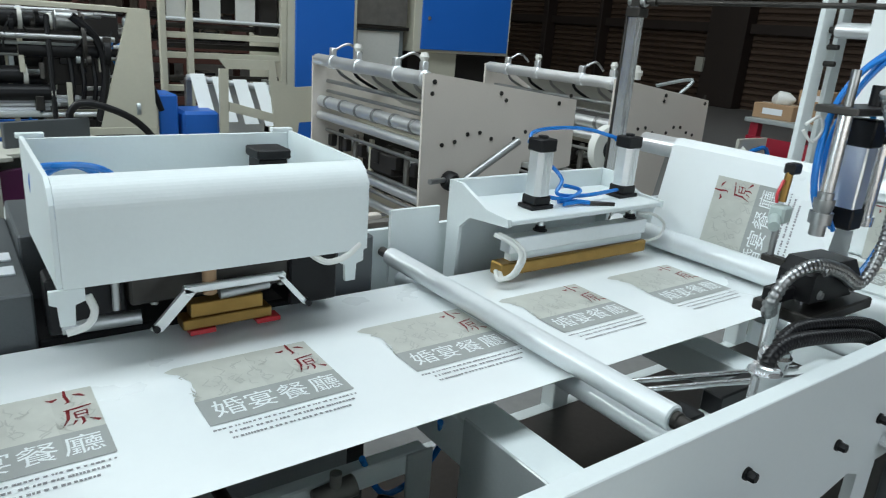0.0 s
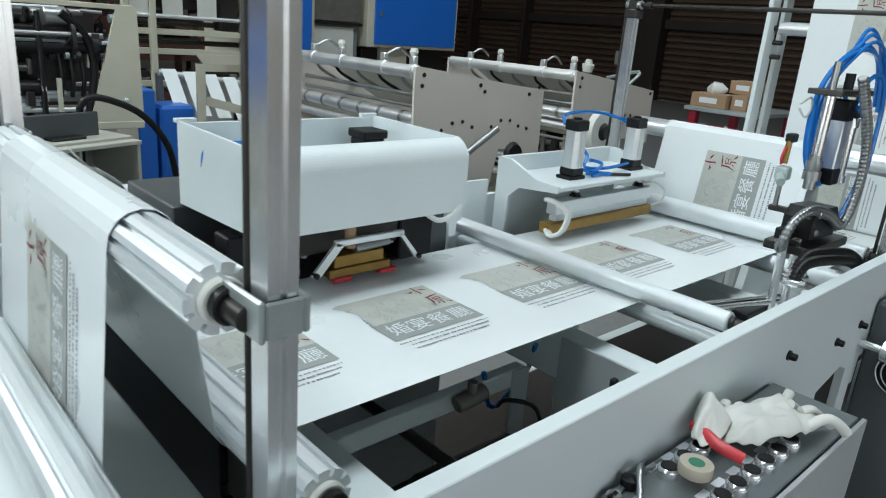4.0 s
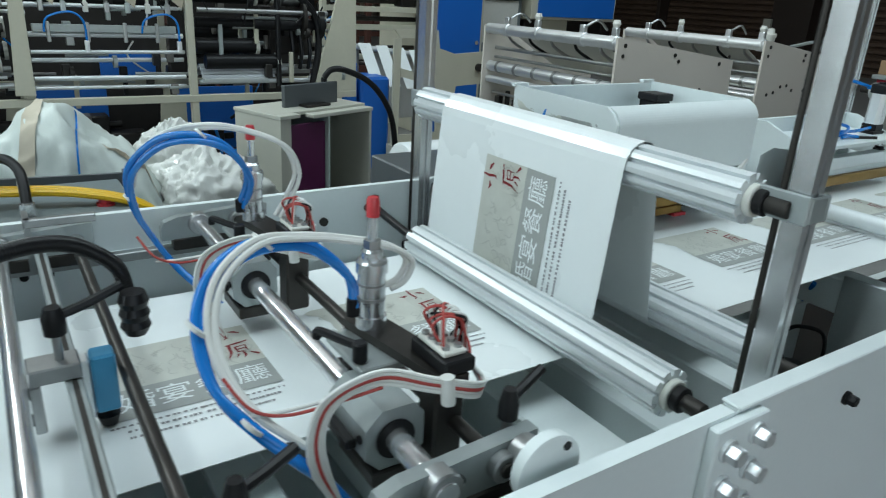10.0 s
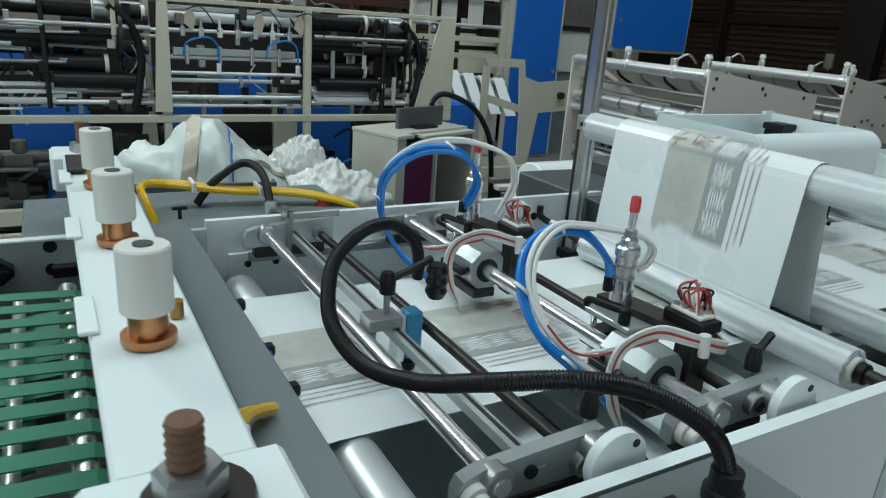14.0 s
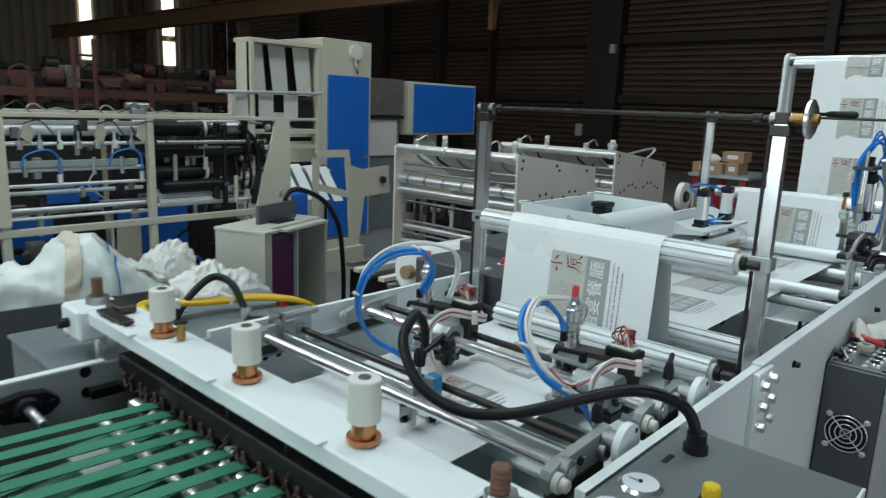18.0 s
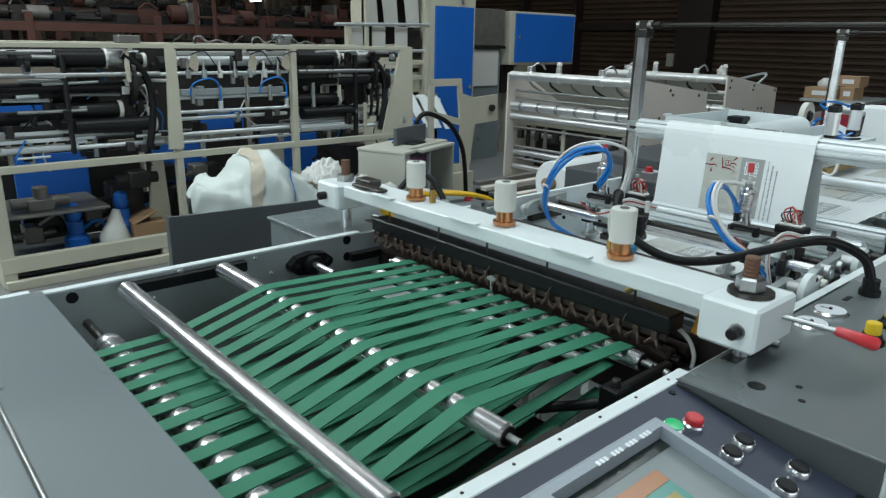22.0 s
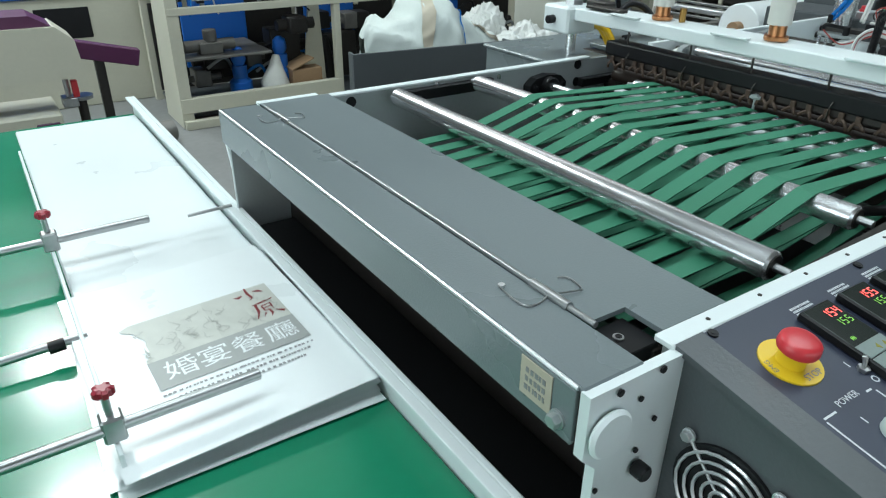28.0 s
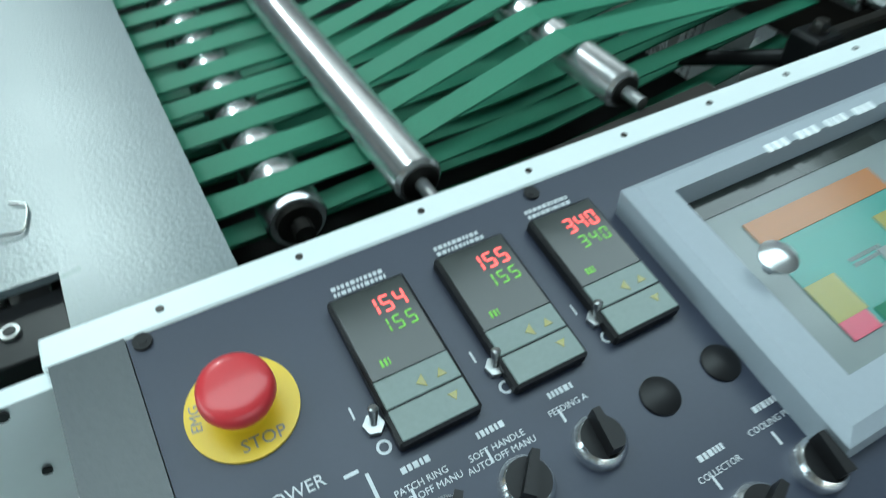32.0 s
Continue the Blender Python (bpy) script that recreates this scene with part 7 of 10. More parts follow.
    g = Geo().box(-2.214, -2.196, 0.2605, 0.2625, 0, 0.0003, 0.0001).box(-2.216, -2.214, 0.10, 0.2585, 0, 0.0003, 0.0001).box(-2.146, -2.138, 0.2605, 0.2625, 0, 0.0003, 0.0001).box(-2.136, -2.134, 0.10, 0.2585, 0, 0.0003, 0.0001)
    g.box(-2.182, -2.1805, 0.240, 0.2475, 0, 0.0003, 0.0001)
    g.v = [(x, y, z + panel_z(y) + 0.0002) for x, y, z in g.v]
    part("frame_line", g, LABELWHITE, c)
    # operator screen
    x0, x1, y0, y1 = -1.912, -1.648, 0.148, 0.340
    s = part("screen_bezel", Geo(), SCREENFRAME, c, "blue-grey cast screen frame")
    g = Geo()
    a, bsl = 0.028, 0.007
    outer = [(x0, y0), (x1, y0), (x1, y1), (x0, y1)]
    top = [(x0 + bsl, y0 + bsl), (x1 - bsl, y0 + bsl), (x1 - bsl, y1 - bsl), (x0 + bsl, y1 - bsl)]
    inn = [(x0 + a, y0 + a), (x1 - a * 0.6, y0 + a), (x1 - a * 0.6, y1 - a * 0.7), (x0 + a, y1 - a * 0.7)]
    verts = [(x, y, panel_z(y)) for x, y in outer] + [(x, y, panel_z(y) + 0.020) for x, y in outer] + [(x, y, panel_z(y) + 0.026) for x, y in top] + [(x, y, panel_z(y) + 0.026) for x, y in inn] + [(x, y, panel_z(y) + 0.006) for x, y in inn]
    faces = []
    for i in range(4):
        j = (i + 1) % 4
        for r in range(4):
            faces.append([r * 4 + i, r * 4 + j, (r + 1) * 4 + j, (r + 1) * 4 + i])
    g.add(verts, faces)
    me = mesh_of("screen_bezel", g, SCREENFRAME, ORIGIN[c])
    s.data = me
    ix0, ix1, iy0, iy1 = x0 + a, x1 - a * 0.6, y0 + a, y1 - a * 0.7
    def flat(px0, px1, py0, py1, up):
        gg = Geo().box(px0, px1, py0, py1, 0, 0.0004, 0.0001)
        gg.v = [(x, y, z + panel_z(y) + up) for x, y, z in gg.v]
        return gg
    part("screen_surround", flat(ix0, ix1, iy0, iy1, 0.006), SCR_GREY, s)
    dx0, dx1, dy0, dy1 = -1.846, -1.722, 0.196, 0.290
    part("screen_field", flat(dx0, dx1, dy0, dy1, 0.0066), SCR_TEAL, s, "teal display field")
    part("screen_bar", flat(dx0, dx1, dy1 - 0.020, dy1, 0.0072), SCR_ORANGE, s, "orange title bar")
    for (a0, a1, b0, b1, mt, nm) in ((0.00, 0.22, 0.12, 0.42, SCR_OLIVE, "screen_key"), (0.0, 0.20, -0.02, 0.12, SCR_PINK, "screen_key"), (0.24, 0.55, 0.0, 0.10, GREEN, "screen_key"), (0.68, 1.0, 0.0, 0.12, SCR_BLUE, "screen_key"), (0.72, 0.9, 0.48, 0.64, SCR_OLIVE, "screen_key"), (0.55, 1.0, 0.2, 0.42, SCR_GREY, "screen_key")):
        part(nm, flat(dx0 + a0 * (dx1 - dx0), dx0 + a1 * (dx1 - dx0), dy0 + b0 * (dy1 - dy0), dy0 + b1 * (dy1 - dy0), 0.0073), mt, s)
    part("caption", bars_geo(0.030, 2, pose(dx0 + 0.06, 0.236, panel_z(0.236) + 0.0072, TILTX), 71), SCR_GREY, s)
    # dark strip paints the frame's shade along the screen's upper edge
    part("glass_edge", flat(ix0, ix1, iy1 - 0.016, iy1, 0.0068), GLASSANDSHADE, s)
    part("bezel_latch", put(Geo().lathe((0, 0, 0.026), (0, 0, 0.040), [(0, 0.005), (0.5, 0.004), (0.6, 0.011), (0.85, 0.012), (1, 0.006)], 22), on_panel(-1.872, 0.252)), CHROME, s, "chrome knob on the screen frame")
    g = Geo()
    for i in range(16):
        if i % 4 != 3:
            gx = -1.800 + i * 0.0075
            g.box(gx, gx + 0.0055, 0, 0.007, 0, 0.0006, 0.0001)
    part("bezel_badge", put(g, pose(0, 0.3215, panel_z(0.3215) + 0.0262, TILTX) @ pose(0, -0.003, 0)), ALUPLAIN, s, "row of small silver bars")
    # far buttons
    for x, y, mt in ((-1.592, 0.315, RED), (-1.622, 0.327, LAMPGREEN)):
        bt = part("push_button", put(Geo().lathe((0, 0, 0), (0, 0, 0.008), [(0, 0.0150), (0.7, 0.0150), (1, 0.0130)], 28), on_panel(x, y)), CHROME, c, "chrome ringed push button")
        part("button_cap", put(Geo().lathe((0, 0, 0.008), (0, 0, 0.018 if mt is RED else 0.010), [(0, 0.0125), (0.8, 0.0122), (1, 0.010)], 24), on_panel(x, y)), mt, bt)
    for x, y in ((-1.564, 0.256), (-1.603, 0.253), (-1.552, 0.188), (-1.603, 0.182)):
        bt = part("push_button", put(Geo().lathe((0, 0, 0), (0, 0, 0.009), [(0, 0.0155), (0.8, 0.0150), (1, 0.0135)], 28), on_panel(x, y)), CHROME, c, "chrome ringed push button")
        part("button_cap", put(Geo().lathe((0, 0, 0.009), (0, 0, 0.012), [(0, 0.0128), (1, 0.011)], 24), on_panel(x, y)), BLACK, bt)
        part("mark", put(Geo().box(-0.026, -0.020, 0.002, 0.0035, 0, 0.0003, 0.0001), on_panel(x, y)), LABELWHITE, bt)
    # flat top fittings
    for x, y in ((-1.048, 0.343), (-1.140, 0.341)):
        ga = part("gauge", Geo().lathe((x, y, 0.874), (x, y, 0.881), [(0, 0.033), (0.4, 0.033), (0.7, 0.031), (1, 0.029)], 36), CHROME, c, "round chrome pressure gauge")
        part("gauge_face", Geo().lathe((x, y, 0.8806), (x, y, 0.8816), [(0, 0.027), (1, 0.027)], 32), LABELWHITE, ga)
        part("gauge_needle", Geo().box(x - 0.001, x + 0.001, y - 0.002, y + 0.018, 0.8816, 0.8824, 0.0002, m=None).cyl((x, y, 0.8816), (x, y, 0.885), 0.003, 10), BLACK, ga)
    for x, y in ((-1.033, 0.246), (-1.140, 0.244)):
        kn = part("regulator_knob", Geo().lathe((x, y, 0.874), (x, y, 0.892), [(0, 0.021), (0.4, 0.021), (0.6, 0.017), (1, 0.015)], 24), BLACK, c, "black regulator with a yellow knob")
        part("yellow_knob", Geo().lathe((x, y, 0.892), (x, y, 0.912), [(0, 0.0125), (0.85, 0.0125), (1, 0.0108)], 40, 0, 20, 0.001), YELLOW, kn, "ribbed yellow knob")
    for x, y, r in ((-1.446, 0.297, 0.013), (-1.40, 0.255, 0.005), (-1.44, 0.235, 0.005)):
        part("top_hole", Geo().cyl((x, y, 0.8735), (x, y, 0.8748), r, 20), BLACK, c)
    part("top_slot", Geo().box(-0.955, -0.920, 0.346, 0.356, 0.8735, 0.8748, 0.0003), BLACK, c)
    part("top_slot", Geo().box(-1.40, -1.33, 0.352, 0.378, 0.8735, 0.8748, 0.0003), BLACK, c)
    part("plunger", Geo().cyl((-1.352, 0.36, 0.874), (-1.352, 0.36, 0.885), 0.013, 14).box(-1.36, -1.29, 0.345, 0.37, 0.876, 0.886, 0.003), BLACK, c)
    # fan grille on the end face
    FY, FZ = 0.303, 0.735
    f = part("fan_grille", Geo().lathe((-2.2585, FY, FZ), (-2.262, FY, FZ), [(0, 0.058), (1, 0.058)], 32), BLACK, c, "round fan opening with a wire guard")
    for r in (0.012, 0.022, 0.032, 0.042, 0.052):
        pts = [(-2.265, FY + r * math.cos(a * math.pi / 12), FZ + r * math.sin(a * math.pi / 12)) for a in range(25)]
        part("guard_ring", Geo().tube(pts, 0.0018, 6, smooth_steps=1), ALU, f)
    for a in range(4):
        ca, sa = math.cos(a * math.pi / 2 + 0.785), math.sin(a * math.pi / 2 + 0.785)
        part("guard_stay", Geo().cyl((-2.2635, FY + 0.01 * ca, FZ + 0.01 * sa), (-2.2635, FY + 0.066 * ca, FZ + 0.066 * sa), 0.0018, 6).hexbolt((-2.262, FY + 0.068 * ca, FZ + 0.068 * sa), (-1, 0, 0), 0.006, 0.008), ALU, f)


def crumpled(size_x, size_y, seed, fold, rise, n=26, thick=0.004):
    """A soft cloth piece with an uneven outline, rumpled into folds."""
    g = Geo()
    verts = []
    for side in (1, 0):
        for i in range(n):
            for j in range(n):
                u, v = 2 * i / (n - 1) - 1, 2 * j / (n - 1) - 1
                k = max(abs(u), abs(v))
                q = math.hypot(u, v)
                u, v = (u * k / q, v * k / q) if q else (0, 0)
                ang = math.atan2(v, u)
                edge = 1 + 0.26 * noise.noise(Vector((math.cos(ang) * 1.6, math.sin(ang) * 1.6, seed)))
                x, y = u * size_x * edge, v * size_y * edge
                f = 1 - abs(noise.noise(Vector((x * 16 + seed, y * 22, seed)))) * 2
                z = fold * max(0, f) + 0.4 * fold * noise.noise(Vector((x * 60, y * 60, seed))) + rise(u, v) * (1 - 0.75 * k ** 4)
                verts.append((x, y, max(z, 0.001) + thick * side * (1 - 0.6 * k ** 6)))
    faces = []
    for side in (0, 1):
        o = side * n * n
        for i in range(n - 1):
            for j in range(n - 1):
                q = [o + i * n + j, o + (i + 1) * n + j, o + (i + 1) * n + j + 1, o + i * n + j + 1]
                faces.append(q if side == 0 else q[::-1])
    rim = [i * n for i in range(n)] + [(n - 1) * n + j for j in range(1, n)] + [i * n + n - 1 for i in range(n - 2, -1, -1)] + [j for j in range(n - 2, 0, -1)]
    for i, p in enumerate(rim):
        q = rim[(i + 1) % len(rim)]
        faces.append([p, q, q + n * n, p + n * n])
    return g.add(verts, faces, 0, True) or g


def build_second_box():
    b = thing("drive_cabinet", (1.7, 0.29, 0.0), "dark grey drive cabinet with a green fan behind a wire guard", "cabinet")
    part("body", Geo().box(1.355, 2.05, 0.205, 0.3895, 0.0, 0.765, 0.004), GREY, b)
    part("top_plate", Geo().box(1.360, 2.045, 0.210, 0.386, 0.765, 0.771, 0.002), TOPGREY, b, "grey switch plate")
    FY, FZ = 0.300, 0.610
    f = part("fan", Geo().lathe((1.3545, FY, FZ), (1.350, FY, FZ), [(0, 0.056), (1, 0.056)], 32), BLACK, b, "round fan with a wire guard")
    for r in (0.014, 0.028, 0.042, 0.054):
        pts = [(1.348, FY + r * math.cos(a * math.pi / 12), FZ + r * math.sin(a * math.pi / 12)) for a in range(25)]
        part("guard_ring", Geo().tube(pts, 0.0018, 6, smooth_steps=1), ALU, f)
    part("hub", Geo().cyl((1.350, FY, FZ), (1.347, FY, FZ), 0.014, 16), GREEN, f, "green fan hub")
    for x in (1.40, 1.445, 1.49):
        part("switch_ring", Geo().lathe((x, 0.34, 0.771), (x, 0.34, 0.786), [(0, 0.015), (0.8, 0.015), (1, 0.012)], 20), CHROME, b, "round chrome panel switch")


def build_fan_box():
    b = thing("drive_cabinet", (0.45, 0.31, 0.0), "dark grey drive cabinet with a fan against the machine side", "cabinet")
    T = 0.735
    part("body", Geo().box(0.225, 0.78, 0.236, 0.389, 0.0, T - 0.006, 0.004), GREY, b)
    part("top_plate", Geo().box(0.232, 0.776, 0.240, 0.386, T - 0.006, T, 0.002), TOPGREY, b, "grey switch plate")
    part("edge", Geo().box(0.223, 0.78, 0.228, 0.236, 0.0, T, 0.001), ALU, b, "pale front edge")
    for x, y in ((0.244, 0.376), (0.244, 0.250)):
        part("screw", Geo().cyl((x, y, T), (x, y, T + 0.003), 0.004, 12), BLACK, b)
    FY, FZ = 0.312, 0.535
    f = part("fan", Geo().lathe((0.2255, FY, FZ), (0.221, FY, FZ), [(0, 0.056), (1, 0.056)], 32), BLACK, b, "round fan with a wire guard")
    for r in (0.014, 0.028, 0.042, 0.054):
        pts = [(0.219, FY + r * math.cos(a * math.pi / 12), FZ + r * math.sin(a * math.pi / 12)) for a in range(25)]
        part("guard_ring", Geo().tube(pts, 0.0018, 6, smooth_steps=1), ALU, f)
    for a in range(4):
        ca, sa = math.cos(a * math.pi / 2 + 0.785), math.sin(a * math.pi / 2 + 0.785)
        part("guard_stay", Geo().cyl((0.2195, FY, FZ), (0.2195, FY + 0.068 * ca, FZ + 0.068 * sa), 0.002, 6).hexbolt((0.223, FY + 0.068 * ca, FZ + 0.068 * sa), (-1, 0, 0), 0.007, 0.010), ALU, f)
    part("hub", Geo().cyl((0.221, FY, FZ), (0.218, FY, FZ), 0.016, 16), GREY, f)
    for y, x0, n in ((0.277, 0.265, 8), (0.354, 0.351, 6)):
        for k in range(n):
            x = x0 + k * 0.0445
            sw = part("switch_ring", Geo().lathe((x, y, T), (x, y, T + 0.016), [(0, 0.0155), (0.7, 0.0155), (0.9, 0.0145), (1, 0.0125)], 24), CHROME, b, "round chrome panel switch")
            part("switch_cap", Geo().lathe((x, y, T + 0.016), (x, y, T + 0.018), [(0, 0.0118), (1, 0.0112)], 20), BLACK, sw)
            part("label", Geo().box(x - 0.014, x + 0.012, y + 0.018, y + 0.030, T, T + 0.0006, 0.0002), LABELWHITE, b)
    # two rumpled gloves, a spanner, a ring wrench and a roll of tape lie on it
    for at, turn, sx, sy, seed, rise, lbl in (((0.478, 0.362, T + 0.017), 15, 0.066, 0.024, 3.1, (lambda u, v: 0.040 * (1 - abs(u)) + 0.022 * v), "crumpled grey-white cotton work glove leaning on the plate"),
                                              ((0.560, 0.318, T + 0.017), -20, 0.098, 0.052, 7.4, (lambda u, v: 0.020 + 0.012 * u), "crumpled white cotton work glove with a red cuff")):
        gl = thing("work_glove", at, lbl, "glove", "work gloves")
        m = pose(*at, 0, 0, turn)
        part("cloth", put(crumpled(sx, sy, seed, 0.016, rise), m), PTFE, gl)
        for k in range(4):
            a = radians(-28 + k * 19)
            p = [(sx * (0.7 + 0.12 * i) * math.cos(a) + 0.005 * i, sx * (0.7 + 0.12 * i) * math.sin(a), 0.012 + 0.016 * math.sin(i * 0.9 + k)) for i in range(5)]
            part("finger", put(Geo().tube(p, 0.0085, 10), m), PTFE, gl)
        if "red" in lbl:
            part("cuff", put(Geo().tube([(-0.115, 0.020, 0.012), (-0.122, -0.005, 0.018), (-0.120, -0.035, 0.014), (-0.102, -0.066, 0.008)], 0.0095, 10, smooth_steps=4), m), RED, gl, "rolled red knitted cuff")
    sp = thing("spanner", (0.29, 0.38, T), "small steel open-ended spanner on the cabinet", "spanner")
    g = Geo().box(-0.040, 0.040, -0.0045, 0.0045, 0.001, 0.006, 0.001)
    for e in (-1, 1):
        for q in (-1, 1):
            g.prism([(e * 0.036, q * 0.002), (e * 0.046, q * 0.010), (e * 0.058, q * 0.009), (e * 0.060, q * 0.005), (e * 0.050, q * 0.004)], "z", 0.0012, 0.0058)
    part("bar", put(g, pose(0.296, 0.3775, T, 0, 0, 6)), STEEL, sp)
    wr = thing("bent_wrench", (0.285, 0.36, T), "short bent steel wrench over a black knob", "wrench")
    part("handle", Geo().tube([(0.322, 0.375, T + 0.006), (0.310, 0.374, T + 0.020), (0.292, 0.365, T + 0.024), (0.276, 0.352, T + 0.012), (0.262, 0.343, T + 0.006)], 0.0055, 10), STEEL, wr)
    part("jaw", Geo().box(0.248, 0.266, 0.334, 0.340, T + 0.001, T + 0.010, 0.001).box(0.248, 0.266, 0.345, 0.351, T + 0.001, T + 0.010, 0.001), STEEL, wr)
    part("knob", Geo().lathe((0.283, 0.372, T), (0.283, 0.372, T + 0.017), [(0, 0.010), (0.4, 0.013), (0.9, 0.012), (1, 0.008)], 18), BLACK, wr, "black knob")
    tp = thing("tape_roll", (0.372, 0.316, T + 0.018), "roll of tan tape with a green core on the cabinet", "tape")
    tilt = pose(0.362, 0.322, T + 0.0185, 0, 0, 0)
    part("ring", put(Geo().lathe((0, 0, 0), (0, 0, 0.017), [(0, 0.0225), (0.06, 0.0232), (0.94, 0.0232), (1, 0.0225)], 32), tilt), KRAFT, tp)
    part("core", put(Geo().lathe((0, 0, 0.0171), (0, 0, 0.0176), [(0, 0.011), (1, 0.011)], 24), tilt), GREEN, tp, "green cardboard core")


# ---------------- collecting table and bags ----------------
BAGS = []
STACK = (-2.554, 1.004)


def bag_mesh(prints):
    g = Geo()
    w, d, n, m = PITCH / 2 * 1.0, 0.243, 9, 11
    rng = random.Random(8)
    verts = []
    for side in (0, 1):
        for i in range(n):
            for j in range(m):
                x, y = -w + 2 * w * i / (n - 1), -d + 2 * d * j / (m - 1)
                z = 0.0010 * noise.noise(Vector((x * 9, y * 9, 2.0))) + 0.0006 * noise.noise(Vector((x * 24, y * 24, 5.0)))
                verts.append((x, y, z + (0.0009 if side == 0 else 0)))
    faces = []
    for side in (0, 1):
        o = side * n * m
        for i in range(n - 1):
            for j in range(m - 1):
                q = [o + i * m + j, o + (i + 1) * m + j, o + (i + 1) * m + j + 1, o + i * m + j + 1]
                faces.append(q if side == 0 else q[::-1])
    g.add(verts, faces, 0, True)
    return mesh_of("plastic_bag", g, FILM, Vector((0, 0, 0)))


def build_table():
    t = thing("collecting_table", (-3.1, 1.3, 0.0), "green topped collecting table with white side rails", "table")
    part("top", Geo().box(-4.3, -2.375, 0.10, 2.42, 0.575, 0.600, 0.003), TABLEGREEN, t, "glossy green conveyor sheet")
    part("rail", Geo().box(-2.374, -2.362, 0.10, 2.42, 0.555, 0.655, 0.002), WHITE, t, "white side rail")
    part("rail_lip", Geo().box(-2.390, -2.374, 0.10, 2.42, 0.648, 0.655, 0.001), WHITE, t)
    part("under_frame", Geo().box(-4.3, -2.36, 0.14, 2.38, 0.48, 0.57, 0.004), WHITE, t)
    for x in (-4.2, -2.42):
        for y in (0.2, 2.32):
            part("leg", Geo().box(x - 0.03, x + 0.03, y - 0.03, y + 0.03, 0.0, 0.50, 0.003), WHITE, t)
    gd = thing("bag_guide", (-2.72, 1.2, 0.60), "white edge plate holding the bag stack, with clamps and rods", "guide")
    part("plate", Geo().box(-2.722, -2.716, 0.78, 2.05, 0.602, 0.648, 0.001), WHITE, gd)
    for y, ln in ((0.815, 0.18), (1.405, 0.17)):
        r = part("rod", Geo().cyl((-3.4, y - 0.02, 0.665), (-2.714 + ln, y, 0.668), 0.0078, 14, 0.001), STEEL, gd, "steel stop rod")
        cl = part("clamp", Geo().box(-2.732, -2.705, y - 0.013, y + 0.013, 0.648, 0.684, 0.003), STEEL, gd, "grey steel rod clamp")
        part("stem", Geo().cyl((-2.719, y, 0.684), (-2.719, y, 0.714), 0.0045, 10), STEEL, cl)
        part("star_knob", Geo().lathe((-2.719, y, 0.712), (-2.719, y, 0.726), [(0, 0.009), (0.3, 0.0135), (0.8, 0.0135), (1, 0.009)], 40, 0, 5, 0.003), DARKRED, cl, "dark red star knob")
    part("rod", Geo().cyl((-2.85, 1.10, 0.625), (-2.71, 1.105, 0.628), 0.007, 10), STEEL, gd)
    part("nut", Geo().cyl((-2.765, 1.10, 0.626), (-2.742, 1.10, 0.627), 0.010, 12), BLACK, gd)
    part("rod", Geo().cyl((-2.47, 1.405, 0.655), (-2.38, 1.405, 0.658), 0.0035, 10), STEEL, gd)
    # the stack that lies there from the start
    s = thing("bag_stack", (STACK[0], STACK[1], 0.60), "stack of white printed plastic bags on the table", "bag stack", "plastic bags")
    me = bag_mesh(None)
    for k in range(5):
        rng = random.Random(40 + k)
        part_at("plastic_bag", me, s, pose(rng.uniform(-0.012, 0.012), rng.uniform(-0.015, 0.015), 0.002 + k * 0.0012, 0, 0, rng.uniform(-1.6, 1.6)))
    # a wide white sheet lies behind the stack
    sh = single("white_sheet", Geo().box(-2.712, -2.380, 1.23, 2.36, 0.602, 0.612, 0.003), FILM, (-2.55, 1.8, 0.6), "pile of plain white film sheets on the table", "film sheets")
    strips = [m for m in bpy.data.meshes if m.name.startswith("printed_strip")]
    strips.sort(key=lambda q: q.name)
    top0 = 0.6088
    dyp = PRINT_Y - (WY0 + WY1) / 2

    def with_print(bag):
        for k, sm in enumerate(strips):
            part_at("printed_panel", sm, bag, pose((k - (SLICES - 1) / 2) * PWIDTH / SLICES + 0.020, dyp + 0.016, 0.0018))
    first = new("plastic_bag", me)
    first.location = (STACK[0], STACK[1], top0)
    tagged(first, "white printed plastic bag lying on top of the stack", "plastic bag", "plastic bags")
    with_print(first)
    for k in range(26):
        tf = -0.24 + PERIOD * (k + 1)
        if tf > 31.6:
            break
        if tf < 20:
            continue
        bag = new("plastic_bag", me)
        tagged(bag, "white printed plastic bag sliding onto the stack", "plastic bag", "plastic bags")
        with_print(bag)
        rng = random.Random(k)
        n = len(BAGS) + 1
        BAGS.append((bag, tf, top0 + n * 0.0018, rng.uniform(-1.6, 1.6), rng.uniform(-0.010, 0.010)))
        bag.matrix_basis = pose(-2.03, STACK[1] - 0.03, 0.655 + n * 0.001)


def bag_rows(bag, tf, z, turn, dy, n):
    hid = pose(-2.03, STACK[1] - 0.03, 0.655 + n * 0.001)
    x, y = STACK
    return [(0.0, hid), (tf, hid), (tf + 0.10, pose(-2.12, y - 0.02, 0.70, 0, 2, turn)), (tf + 0.20, pose(-2.25, y - 0.01, 0.722, 0, -3, turn)), (tf + 0.30, pose(-2.37, y, 0.728, 0, -6, turn)),
            (tf + 0.40, pose(-2.48, y + dy, 0.712, 0, -7, turn)), (tf + 0.50, pose(x - 0.008, y + dy, z + 0.036, 0, -5, turn)), (tf + 0.61, pose(x - 0.004, y + dy, z + 0.010, 0, -1.5, turn)),
            (tf + 0.73, pose(x, y + dy, z, 0, 0, turn)), (32.0, pose(x, y + dy, z, 0, 0, turn))]


